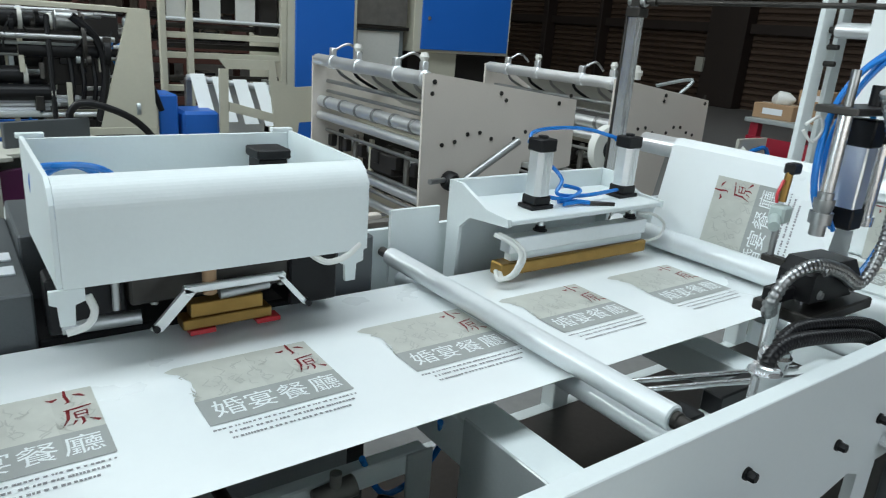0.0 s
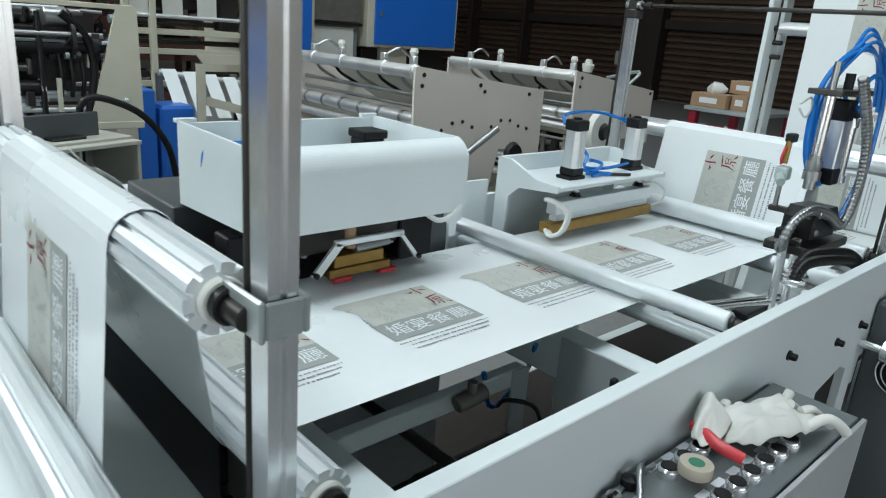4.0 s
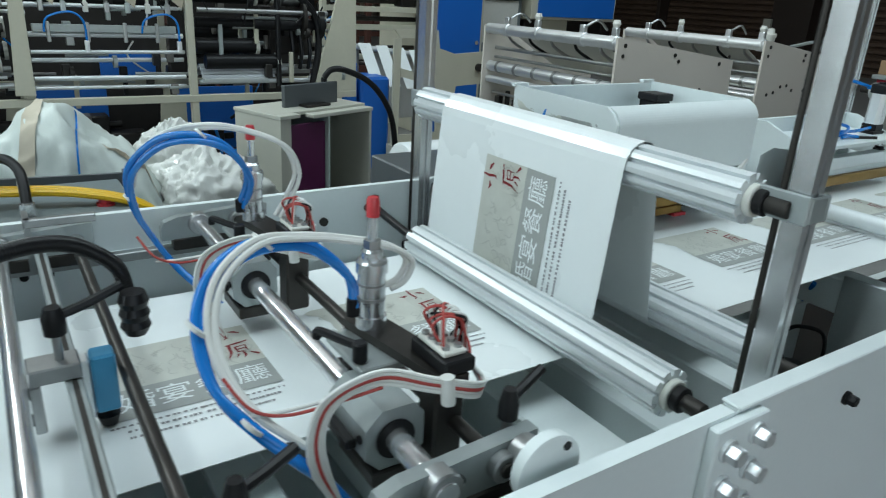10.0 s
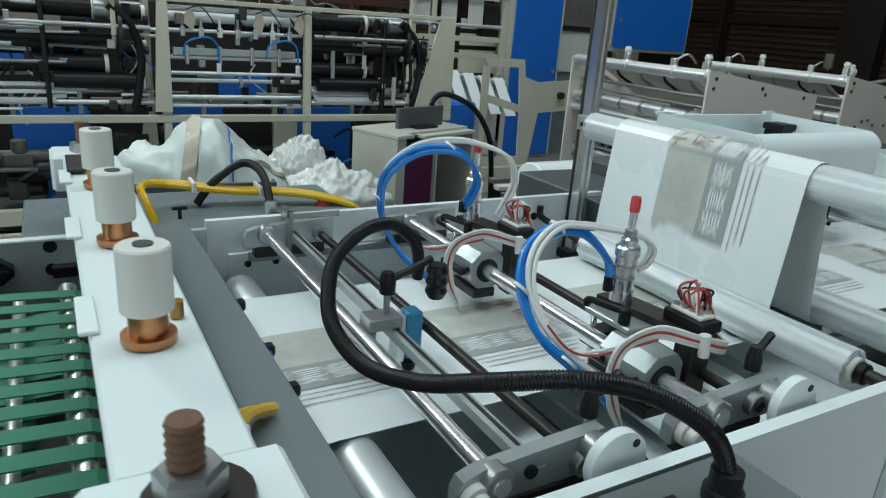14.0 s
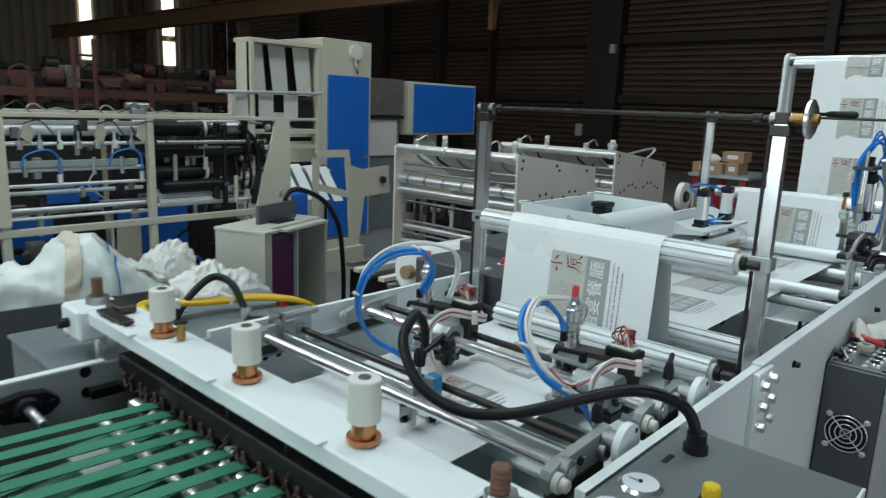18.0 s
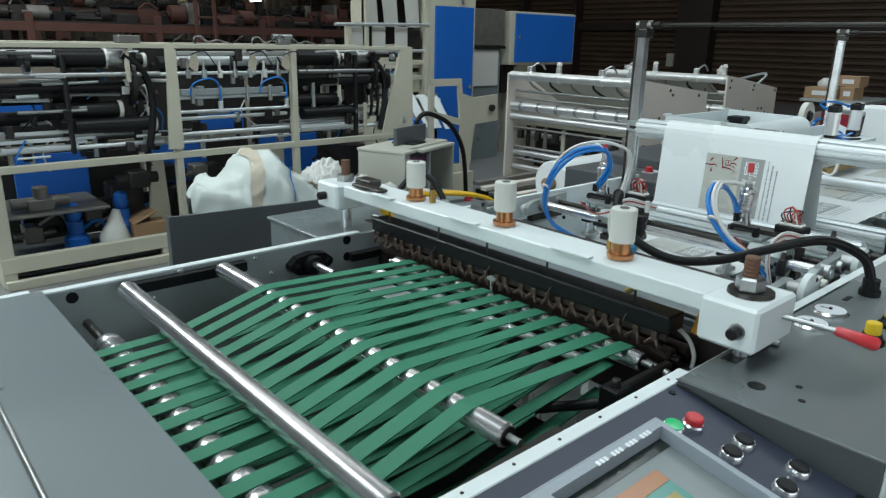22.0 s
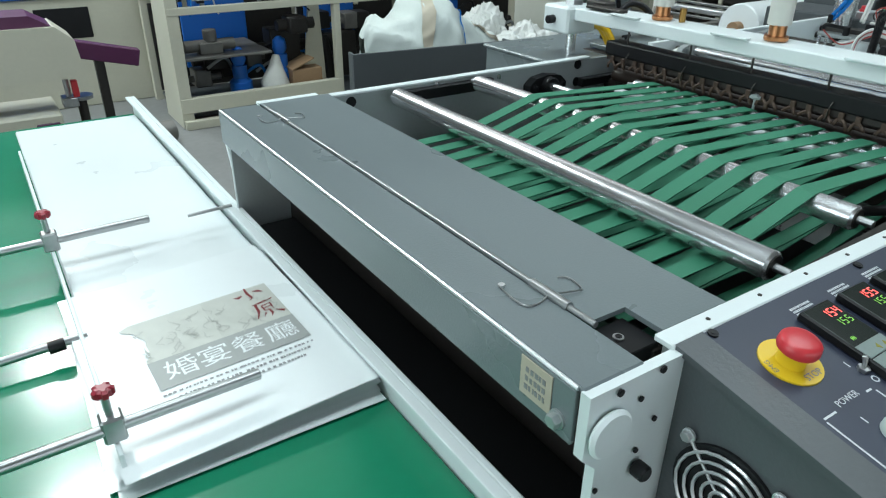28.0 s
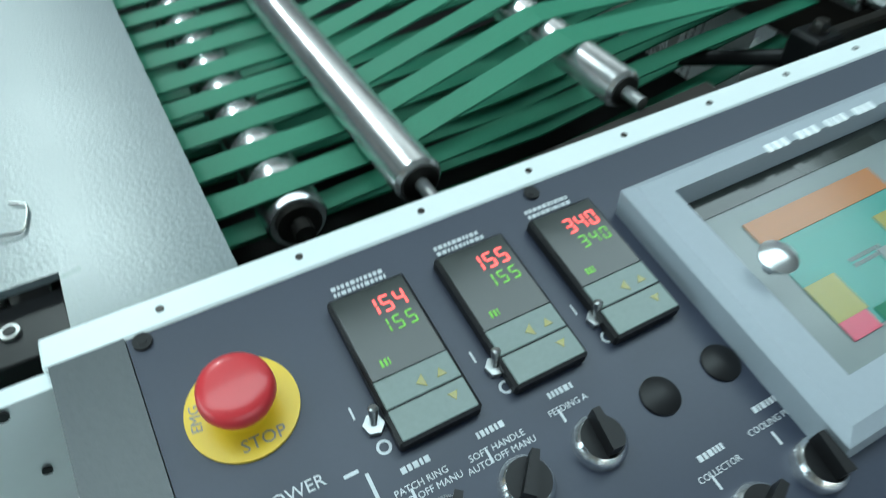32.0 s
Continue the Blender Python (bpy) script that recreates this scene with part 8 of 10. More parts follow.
# ---------------- feed tower upstream ----------------
def build_tower():
    t = thing("feed_tower", (2.75, 0.95, 0.0), "white painted upright frames of the film feed tower", "tower")
    for y in (0.56, 1.365):
        g = Geo().box(2.655, 2.735, y - 0.01, y + 0.01, 0, 1.76, 0.003).box(2.795, 2.865, y - 0.01, y + 0.01, 0, 1.76, 0.003)
        for z0, z1 in ((1.30, 1.36), (0.86, 0.92), (0.0, 0.08)):
            g.box(2.7351, 2.7949, y - 0.0098, y + 0.0098, z0, z1, 0.002)
        g.prism([(2.655, 1.7601), (2.865, 1.7601), (2.860, 1.785), (2.840, 1.810), (2.800, 1.822), (2.720, 1.822), (2.680, 1.810), (2.660, 1.785)], "y", y - 0.01, y + 0.01)
        part("upright", g, WHITE, t, "white slotted upright frame")
        for z in (1.30, 1.36, 1.755, 1.42):
            part("spindle", Geo().cyl((2.73, y - 0.05, z), (2.73, y + 0.02, z), 0.010, 10), DARKSTEEL, t)
    part("tie", Geo().cyl((2.73, 0.56, 1.79), (2.73, 1.365, 1.79), 0.014, 12), ALU, t)
    part("base", Geo().box(2.6, 3.6, 0.5, 1.42, 0.0, 0.05, 0.004), WHITE, t)
    r = thing("supply_roll", (3.25, 0.95, 0.78), "large roll of printed white film on its shaft", "film roll")
    part("roll", Geo().lathe((3.25, 0.70, 0.78), (3.25, 1.20, 0.78), [(0, 0.33), (0.01, 0.345), (0.99, 0.345), (1, 0.33)], 48), FILM, r)
    part("shaft", Geo().cyl((3.25, 0.50, 0.78), (3.25, 1.40, 0.78), 0.03, 16), STEEL, r)
    for y in (0.53, 1.39):
        part("stand", Geo().prism([(3.0, 0.05), (3.5, 0.05), (3.30, 0.81), (3.20, 0.81)], "y", y - 0.02, y + 0.02), WHITE, r)


# ---------------- background things ----------------
def build_side_boxes():
    b = thing("side_cabinet", (-1.1, 1.56, 0.0), "long grey side cabinet with hose fittings on its top", "cabinet")
    part("body", Geo().box(-1.480, -0.81, 1.412, 1.735, 0.0, 0.836, 0.004), HAMMER, b)
    part("top", Geo().box(-1.487, -0.80, 1.408, 1.742, 0.836, 0.845, 0.003), HAMMER, b, "grey hammered top plate")
    part("hose", Geo().tube([(-1.14, 1.60, 0.85), (-1.10, 1.60, 0.90), (-1.034, 1.60, 0.942), (-0.998, 1.56, 0.925), (-0.995, 1.50, 0.86)], 0.010, 10), RUBBER, b, "black hose")
    part("gland", Geo().cyl((-0.995, 1.50, 0.836), (-0.995, 1.50, 0.875), 0.014, 14), CHROME, b)
    part("base_disc", Geo().cyl((-0.985, 1.47, 0.836), (-0.985, 1.47, 0.846), 0.030, 18), BLACK, b)
    part("red_button", Geo().cyl((-0.855, 1.54, 0.836), (-0.855, 1.54, 0.850), 0.018, 16).cyl((-0.855, 1.54, 0.85), (-0.855, 1.54, 0.866), 0.013, 16), RED, b, "red push button")
    c = thing("grey_screen", (-1.2, 2.70, 0.0), "dark grey sheet metal screen standing before the white sack", "screen")
    turned = pose(-1.425, 2.74, 0.0, 0, 0, -7)
    part("sheet", Geo().box(0.0, 0.78, 0.0, 0.012, 0.0, 0.628, 0.002, m=turned), GREY, c)
    for x in (0.0, 0.768):
        part("stay", Geo().box(x, x + 0.012, 0.012, 0.06, 0.0, 0.628, 0.002, m=turned), GREY, c)


def blob(name, at, size, seed, mat, label, category, rough=0.18, fine=0.05, cuts=40, lo=0.70, hi=0.95):
    """A slumped heap: a lumpy ball cut flat by many planes, which leave creases between them."""
    g = Geo()
    n, m = 72, 108
    rng = random.Random(int(seed * 10))
    planes = []
    for k in range(cuts):
        a, b = math.acos(rng.uniform(-0.5, 1)), rng.uniform(0, 2 * math.pi)
        planes.append((Vector((math.sin(a) * math.cos(b), math.sin(a) * math.sin(b), math.cos(a))), rng.uniform(lo, hi)))
    verts, faces = [], []
    for i in range(n + 1):
        a = math.pi * i / n
        for j in range(m):
            b = 2 * math.pi * j / m
            d = Vector((math.sin(a) * math.cos(b), math.sin(a) * math.sin(b), math.cos(a)))
            k = 1 + rough * noise.noise(d * 1.7 + Vector((seed, 0, 0)))
            for pn, pd in planes:
                c = d.dot(pn)
                if c > 0.2:
                    k = min(k, pd / c * (1 + 0.5 * rough * noise.noise(d * 2.3 + Vector((0, seed, 0)))))
            ridge = abs(noise.noise(d * 6 + Vector((seed, seed, 0))))
            k += fine * (0.22 - ridge) + fine * 0.5 * (0.2 - abs(noise.noise(d * 14 + Vector((0, seed, seed)))))
            p = Vector((d.x * size[0], d.y * size[1], d.z * size[2])) * k
            p.z = max(p.z, -size[2] * 0.96)
            verts.append(Vector(at) + p + Vector((0, 0, size[2] * 0.96)))
    for i in range(n):
        for j in range(m):
            k = (j + 1) % m
            faces.append([i * m + j, i * m + k, (i + 1) * m + k, (i + 1) * m + j])
    g.add(verts, faces, 0, True)
    return single(name, g, mat, at, label, category), verts, n, m


def build_sacks():
    s = thing("woven_sack", (-0.84, 3.07, 0.0), "bulging white woven sack with tan paper tape", "sack")
    rise = ((-1.20, 0.62, 0.05), (-1.16, 0.69, 0.09), (-1.10, 0.685, 0.17), (-1.00, 0.690, 0.25), (-0.93, 0.755, 0.28), (-0.86, 0.805, 0.29), (-0.80, 0.795, 0.30), (-0.72, 0.755, 0.30), (-0.64, 0.705, 0.29), (-0.55, 0.640, 0.27), (-0.47, 0.45, 0.22), (-0.42, 0.25, 0.12))

    def section(x):
        for (xa, ha, da), (xb, hb, db) in zip(rise, rise[1:]):
            if x <= xb:
                u = (x - xa) / (xb - xa)
                return ha + (hb - ha) * u, da + (db - da) * u
        return rise[-1][1:]

    def skin(x, a, out=0.0):
        # a runs from the front foot (0) over the top (0.5) to the back foot (1)
        h, d = section(x)
        ang = math.pi * a
        c, q = math.cos(ang), math.sin(ang)
        e = 0.66
        n = 0.040 * noise.noise(Vector((x * 5, a * 3, 1.3))) + 0.085 * (0.22 - abs(noise.noise(Vector((x * 8 + a * 3, a * 5 - x * 2, 4.1))))) + 0.030 * (0.2 - abs(noise.noise(Vector((x * 20 - a * 4, a * 13, 7.7)))))
        y = 3.09 - (d + n + out) * math.copysign(abs(c) ** e, c) - 0.05 * (x + 0.8)
        return Vector((x + 0.03 * (1 - q), y, (h + n + out) * abs(q) ** e))

    g, nx, na = Geo(), 60, 40
    verts = [skin(-1.20 + 0.78 * i / nx, k / na) for i in range(nx + 1) for k in range(na + 1)]
    g.add(verts, [[i * (na + 1) + k, (i + 1) * (na + 1) + k, (i + 1) * (na + 1) + k + 1, i * (na + 1) + k + 1] for i in range(nx) for k in range(na)], 0, True)
    part("cloth", g, WOVEN, s)

    def strip(name, x0, x1, a0, a1, w, mat, label):
        L = []
        for i in range(61):
            u = i / 60
            x, a = x0 + (x1 - x0) * u, a0 + (a1 - a0) * u
            L += [skin(x - w, a, 0.007), skin(x, a, 0.007), skin(x + w, a, 0.007)]
        q = Geo()
        q.add(L, [[3 * i + c, 3 * i + c + 1, 3 * i + c + 4, 3 * i + c + 3] for i in range(60) for c in (0, 1)], 0, True)
        part(name, q, mat, s, label)
    strip("paper_tape", -0.865, -1.02, 0.56, 0.06, 0.030, KRAFT, "tan paper tape")
    strip("blue_thread", -0.745, -0.82, 0.50, 0.06, 0.0035, BLUEHOSE, "blue thread")
    strip("paper_tape", -0.66, -0.50, 0.36, 0.30, 0.030, KRAFT, "tan paper tape")
    blob("crumpled_film", (-0.37, 3.26, 0.0), (0.25, 0.22, 0.395), 7.7, SACK, "heap of crumpled white plastic film", "film heap", 0.24, 0.13, 60, 0.62, 1.0)
    blob("crumpled_film", (-0.28, 2.95, 0.0), (0.34, 0.26, 0.365), 1.3, SACK, "heap of crumpled white plastic film", "film heap", 0.24, 0.13, 60, 0.62, 1.0)


def build_small_cabinet():
    c = thing("open_cabinet", (0.09, 3.09, 0.0), "pale grey open cabinet with a maroon inner panel", "cabinet")
    q = pose(0.09, 3.085, 0.0, 0, 0, 20)
    W, D, H = 0.62, 0.335, 0.700
    part("side", Geo().box(0.0, 0.018, 0.0, D, 0.0, H, 0.002, m=q), PALEYELLOW, c)
    part("side", Geo().box(W - 0.018, W, 0.0, D, 0.0, H, 0.002, m=q), PALEYELLOW, c)
    part("top", Geo().box(-0.004, W + 0.004, 0.055, D + 0.005, H, H + 0.018, 0.002, m=q).box(-0.004, 0.12, -0.005, 0.055, H, H + 0.018, 0.002, m=q).box(0.20, W + 0.004, -0.005, 0.055, H - 0.012, H + 0.006, 0.002, m=q), PALEYELLOW, c, "pale top with a notched front edge")
    part("back", Geo().box(0.018, W - 0.018, D - 0.012, D, 0.0, H, 0.002, m=q), PALEYELLOW, c)
    part("stile", Geo().box(0.018, 0.070, 0.005, 0.025, 0.0, H, 0.002, m=q), PALEYELLOW, c)
    part("door", Geo().box(0.071, 0.31, 0.030, 0.050, 0.02, H - 0.04, 0.002, m=q), MAROON, c, "maroon panel")
    part("handle", put(Geo().tube([(0.28, 0.03, 0.22), (0.28, 0.01, 0.22), (0.31, 0.01, 0.22)], 0.005, 6), q), STEEL, c)
    part("partition", Geo().box(0.315, 0.327, 0.010, D - 0.013, 0.0, H - 0.014, 0.002, m=q), KEYGREY, c)
    part("bottom", Geo().box(0.018, W - 0.018, 0.02, D - 0.013, 0.0, 0.03, 0.002, m=q), PALEYELLOW, c)
    p = thing("grey_plate", (0.35, 3.33, H + 0.018), "dark grey upright plate on the open cabinet", "plate")
    part("plate", Geo().box(0.17, 0.53, 0.165, 0.190, H + 0.018, H + 0.125, 0.003, m=q), GREY, p)
    part("foot", Geo().box(0.26, 0.42, 0.10, 0.26, H + 0.018, H + 0.030, 0.003, m=q), DARKSTEEL, p)
    h = thing("bent_pipe", (0.75, 3.4, 0.0), "black bent pipe handrail", "pipe")
    part("pipe", Geo().tube([(0.455, 3.42, 0.845), (0.49, 3.41, 0.885), (0.56, 3.40, 0.885), (0.70, 3.40, 0.825), (0.80, 3.40, 0.72), (0.86, 3.40, 0.58), (0.89, 3.40, 0.30), (0.89, 3.40, 0.0)], 0.016, 12), BLACK, h)
    part("pipe", Geo().tube([(0.455, 3.42, 0.845), (0.45, 3.44, 0.5), (0.45, 3.44, 0.0)], 0.016, 12), BLACK, h)
    t = thing("steel_stock", (0.95, 3.0, 0.0), "long steel bars and plates lying on trestles", "steel bars")
    for k in range(9):
        part("bar", Geo().box(0.55 + k * 0.012, 1.75 - k * 0.03, 2.35 + k * 0.085, 2.40 + k * 0.085, 0.42 + (k % 3) * 0.02, 0.445 + (k % 3) * 0.02, 0.002), (STEEL, BEIGE, GREYJUNK)[k % 3], t)
    for x in (0.75, 1.5):
        part("trestle", Geo().box(x - 0.04, x + 0.04, 2.3, 3.12, 0.0, 0.42, 0.004), DARKSTEEL, t)


def h_roller(parent, name, p0, p1, r, mat, label=""):
    return part(name, Geo().cyl(p0, p1, r, 16, 0.002), mat, parent, label)


def build_rack():
    """The cream framed machine that stands across the aisle."""
    f = thing("cream_machine", (-0.4, 4.4, 0.0), "cream framed roller machine with black rolls and blue panels", "machine")
    y0, y1 = 4.12, 4.85
    for x, w in ((-1.80, 0.036), (-0.83, 0.030), (-0.02, 0.028)):
        for y, d in ((y0, 0.05), (y1, 0.05)):
            part("post", Geo().box(x - w, x + w * 0.4, y, y + d, 0.0, 1.29, 0.003), CREAM, f, "cream steel post")
    part("end_plate", Geo().prism([(4.12, 0.0), (4.50, 0.0), (4.38, 1.29), (4.12, 1.29)], "x", -1.852, -1.832), CREAM, f, "cream end plate")
    part("bearing_ring", Geo().lathe((-1.853, 4.20, 1.03), (-1.875, 4.20, 1.03), [(0, 0.05), (1, 0.04)], 20), PTFE, f)
    part("end_plate", Geo().prism([(0.69, 0.64), (0.985, 0.64), (0.975, 1.295), (0.87, 1.295)], "y", 4.12, 4.14), CREAM, f, "cream end plate")
    part("end_plate", Geo().prism([(-0.905, 0.69), (-0.815, 0.69), (-0.815, 1.27), (-0.87, 1.27)], "y", 4.105, 4.12), CREAM, f, "cream side plate")
    for y in (y0, y1):
        part("top_rail", Geo().box(-1.848, 0.96, y + 0.002, y + 0.032, 1.274, 1.300, 0.003), CREAM, f)
        part("mid_rail", Geo().box(-1.848, 0.985, y - 0.004, y + 0.036, 0.628, 0.668, 0.003), CREAM, f)
    part("low_rail", Geo().box(-1.848, -0.83, y0 - 0.005, y0 + 0.045, 0.085, 0.17, 0.003), CREAM, f)
    part("base_rail", Geo().box(-1.848, -0.83, y0 - 0.045, y0 - 0.006, 0.0, 0.05, 0.003), CREAM, f)
    part("stub_post", Geo().box(-1.0, -0.94, y0 - 0.005, y0 + 0.04, 0.0, 0.085, 0.003), CREAM, f)
    part("bottom_pan", Geo().box(-1.8, 0.95, 4.18, 4.82, 0.04, 0.06, 0.002), GREY, f)
    # black rolls and rods along x, bay by bay
    for bay, (xa, xb) in enumerate(((-1.78, -0.90), (0.02, 0.80))):
        for k, (z, y, r, fa, fb) in enumerate(((1.215, 4.25, 0.050, 0.40, 0.70), (1.20, 4.40, 0.035, 0.0, 1.0), (1.06, 4.22, 0.030, 0.0, 0.80), (1.00, 4.42, 0.045, 0.1, 1.0), (0.93, 4.24, 0.045, 0.35, 0.75), (0.845, 4.20, 0.042, 0.45, 0.95), (0.88, 4.44, 0.040, 0.0, 1.0))):
            if bay:
                fa, fb = max(0.0, fa - 0.4), max(0.45, fb - 0.35)
            h_roller(f, "black_roll", (xa + (xb - xa) * fa, y, z), (xa + (xb - xa) * fb, y, z), r, BLACK, "black rubber roll")
            part("white_collar", Geo().cyl((xa + (xb - xa) * fb * 0.98, y, z), (xa + (xb - xa) * fb * 0.98 + 0.02, y, z), r + 0.008, 18), PTFE, f)
        for z, y, r in ((1.13, 4.16, 0.014), (1.24, 4.50, 0.018), (0.73, 4.20, 0.014), (0.80, 4.30, 0.016), (0.76, 4.45, 0.02)):
            h_roller(f, "steel_rod", (xa, y, z), (xb, y, z), r, STEEL if z > 0.75 else ALUPLAIN)
        for k in range(5):
            part("white_bar", Geo().box(xa + 0.02 + 0.36 * (k % 2) * (1 - bay), xa + 0.40 + 0.05 * k, 4.17 + 0.02 * k, 4.20 + 0.02 * k, 0.735 + 0.018 * k, 0.752 + 0.018 * k, 0.001), LABELWHITE if k % 2 else ALUPLAIN, f, "pale bar")
        xc = xa + (xb - xa) * (0.60 if bay else 0.42)
        part("arm_plate", Geo().box(xc - 0.012, xc + 0.012, 4.15, 4.19, 0.70, 1.24, 0.006), BLACK, f, "black arm plate")
        part("round_plate", Geo().lathe((xb - 0.16, 4.28, 1.10), (xb - 0.14, 4.28, 1.10), [(0, 0.16), (1, 0.16)], 28), DARKSTEEL, f, "dark round side plate")
        part("curved_arm", Geo().tube([(xb - 0.10, 4.16, 0.70), (xb - 0.055, 4.16, 0.95), (xb - 0.09, 4.16, 1.13), (xb - 0.20, 4.16, 1.24)], 0.022, 8), BLACK, f, "curved black arm")
        part("steel_collar", Geo().cyl((xb - 0.27, 4.24, 1.215), (xb - 0.16, 4.24, 1.215), 0.055, 20, 0.004), STEEL, f)
        part("gear_box", Geo().box(xb - 0.33, xb - 0.14, 4.25, 4.36, 0.88, 1.02, 0.006), DARKJUNK, f)
        part("gear_box", Geo().box(xb - 0.42, xb - 0.30, 4.30, 4.40, 1.02, 1.16, 0.006), DARKJUNK, f)
    part("spindle", Geo().cyl((0.35, 4.20, 1.06), (0.80, 4.20, 1.06), 0.035, 16), BLACK, f, "black spindle")
    part("spindle_flange", Geo().cyl((0.74, 4.20, 1.06), (0.77, 4.20, 1.06), 0.085, 22), BLACK, f)
    for k in range(4):
        part("hook", Geo().tube([(0.58 + k * 0.055, 4.20, 1.03), (0.585 + k * 0.055, 4.18, 0.90), (0.575 + k * 0.055, 4.19, 0.80)], 0.012, 6), BLACK, f)
    # middle bay with silver bars and blue hoses
    for z, y, r in ((1.245, 4.16, 0.014), (1.20, 4.22, 0.028), (1.13, 4.16, 0.010), (0.985, 4.18, 0.013), (0.90, 4.16, 0.010), (0.855, 4.20, 0.012), (0.765, 4.17, 0.013), (0.715, 4.18, 0.010), (1.17, 4.45, 0.05)):
        h_roller(f, "silver_bar", (-0.81, y, z), (-0.06, y, z), r, ALUPLAIN if r < 0.04 else BLACK)
    part("white_beam", Geo().box(-0.79, -0.10, 4.15, 4.19, 0.998, 1.036, 0.003), GALV, f, "pale cross beam")
    for x in (-0.72, -0.54, -0.36, -0.20):
        part("clip", Geo().box(x - 0.009, x + 0.009, 4.135, 4.16, 0.95, 1.05, 0.003), STEEL, f)
    for x in (-0.62, -0.16):
        part("blue_hose", Geo().tube([(x - 0.12, 4.13, 1.00), (x - 0.10, 4.12, 1.07), (x, 4.11, 1.10), (x + 0.06, 4.12, 1.06), (x + 0.07, 4.13, 0.96)], 0.0055, 8), BLUEHOSE, f, "blue air hose")
        part("valve", Geo().box(x + 0.058, x + 0.080, 4.12, 4.15, 0.90, 0.96, 0.003), ALU, f)
    for x in (-0.70, -0.32, -0.08):
        part("guide_leaf", Geo().prism([(x - 0.035, 1.17), (x + 0.015, 1.13), (x + 0.030, 1.19), (x + 0.018, 1.235), (x - 0.012, 1.245)], "y", 4.13, 4.136), KRAFT, f, "dusty tan guide leaf")
        part("wire_arm", Geo().tube([(x, 4.15, 1.28), (x + 0.02, 4.15, 1.335), (x + 0.06, 4.15, 1.345), (x + 0.10, 4.14, 1.315), (x + 0.17, 4.15, 1.325), (x + 0.25, 4.15, 1.30), (x + 0.28, 4.15, 1.275)], 0.0045, 6), STEEL, f, "bent steel wire arm")
        part("wire_arm", Geo().tube([(x - 0.13, 4.13, 1.305), (x - 0.07, 4.12, 1.345), (x - 0.03, 4.13, 1.36), (x + 0.03, 4.14, 1.29)], 0.0035, 6), DARKSTEEL, f, "bent steel wire arm")
        part("wire_arm", Geo().tube([(x - 0.02, 4.12, 1.24), (x + 0.05, 4.10, 1.26), (x + 0.11, 4.11, 1.20), (x + 0.15, 4.12, 1.13)], 0.0035, 6), BLACK, f, "bent steel wire arm")
    part("top_motor", Geo().box(-0.13, -0.04, 4.13, 4.18, 1.30, 1.335, 0.004).cyl((-0.16, 4.16, 1.352), (-0.02, 4.16, 1.352), 0.017, 14), STEEL, f)
    part("top_motor", Geo().box(-1.12, -1.0, 4.13, 4.22, 1.30, 1.345, 0.004), GREYJUNK, f)
    # back panels
    for x0, x1, z0, z1, mt in ((-1.62, -1.20, 0.20, 0.62, BLUE), (-0.78, -0.40, 0.30, 0.62, BLUE), (0.02, 0.52, 0.20, 0.62, BLUE), (-1.7, -1.3, 0.86, 0.97, BLUE), (-0.42, -0.1, 0.70, 0.83, BLUE), (-1.75, -1.25, 1.02, 1.18, HALLWALL)):
        part("back_panel", Geo().box(x0, x1, 4.78, 4.80, z0, z1, 0.002), mt, f, "blue back panel" if mt is BLUE else "")
    # dark sheets added behind the bays, their colour giving the shade inside
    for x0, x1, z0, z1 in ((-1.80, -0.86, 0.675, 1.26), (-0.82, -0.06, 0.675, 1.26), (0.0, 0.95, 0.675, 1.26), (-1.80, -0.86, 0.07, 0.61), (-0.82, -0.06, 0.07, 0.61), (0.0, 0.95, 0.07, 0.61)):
        part("inner_sheet", Geo().box(x0, x1, 4.81, 4.825, z0, z1, 0.002), DARKJUNK, f, "dark backing sheet added to shade the bay")
    # clamps, wires, stops and fittings between the rolls
    rng = random.Random(77)
    for k in range(170):
        x = rng.uniform(-1.78, 0.90)
        if min(abs(x + 0.83), abs(x + 0.02)) < 0.07:
            continue
        z, y = rng.choice((0.72, 0.78, 0.86, 0.94, 1.02, 1.10, 1.18, 1.24)) + rng.uniform(-0.02, 0.02), rng.uniform(4.14, 4.34)
        kind, mt = rng.random(), rng.choice((STEEL, GALV, BLACK, BLACK, BLACK, DARKSTEEL, DARKSTEEL, GREYJUNK))
        if kind < 0.30:
            part("clamp", Geo().box(x - 0.02, x + 0.02, y - 0.02, y + 0.02, z - rng.uniform(0.015, 0.05), z + rng.uniform(0.015, 0.04), 0.003), mt, f)
        elif kind < 0.55:
            part("cross_rod", Geo().cyl((x, y, z), (x + rng.uniform(0.10, 0.35), y, z + rng.uniform(-0.01, 0.01)), rng.uniform(0.006, 0.012), 8), rng.choice((STEEL, ALUPLAIN, GALV)), f)
        elif kind < 0.75:
            part("stop_ring", Geo().cyl((x, y, z), (x + 0.02, y, z), rng.uniform(0.02, 0.045), 14), mt, f)
        elif kind < 0.90:
            part("wire", Geo().tube([(x, y, z), (x + rng.uniform(-0.06, 0.06), y - 0.02, z - 0.08), (x + rng.uniform(-0.10, 0.10), y, z - 0.18)], 0.005, 6), rng.choice((BLACK, BLACK, WHITEHOSE, BLUEHOSE)), f)
        else:
            part("upright_bracket", Geo().box(x - 0.012, x + 0.012, y, y + 0.02, z - 0.14, z + 0.04, 0.002), rng.choice((GALV, CREAM, BLACK)), f)
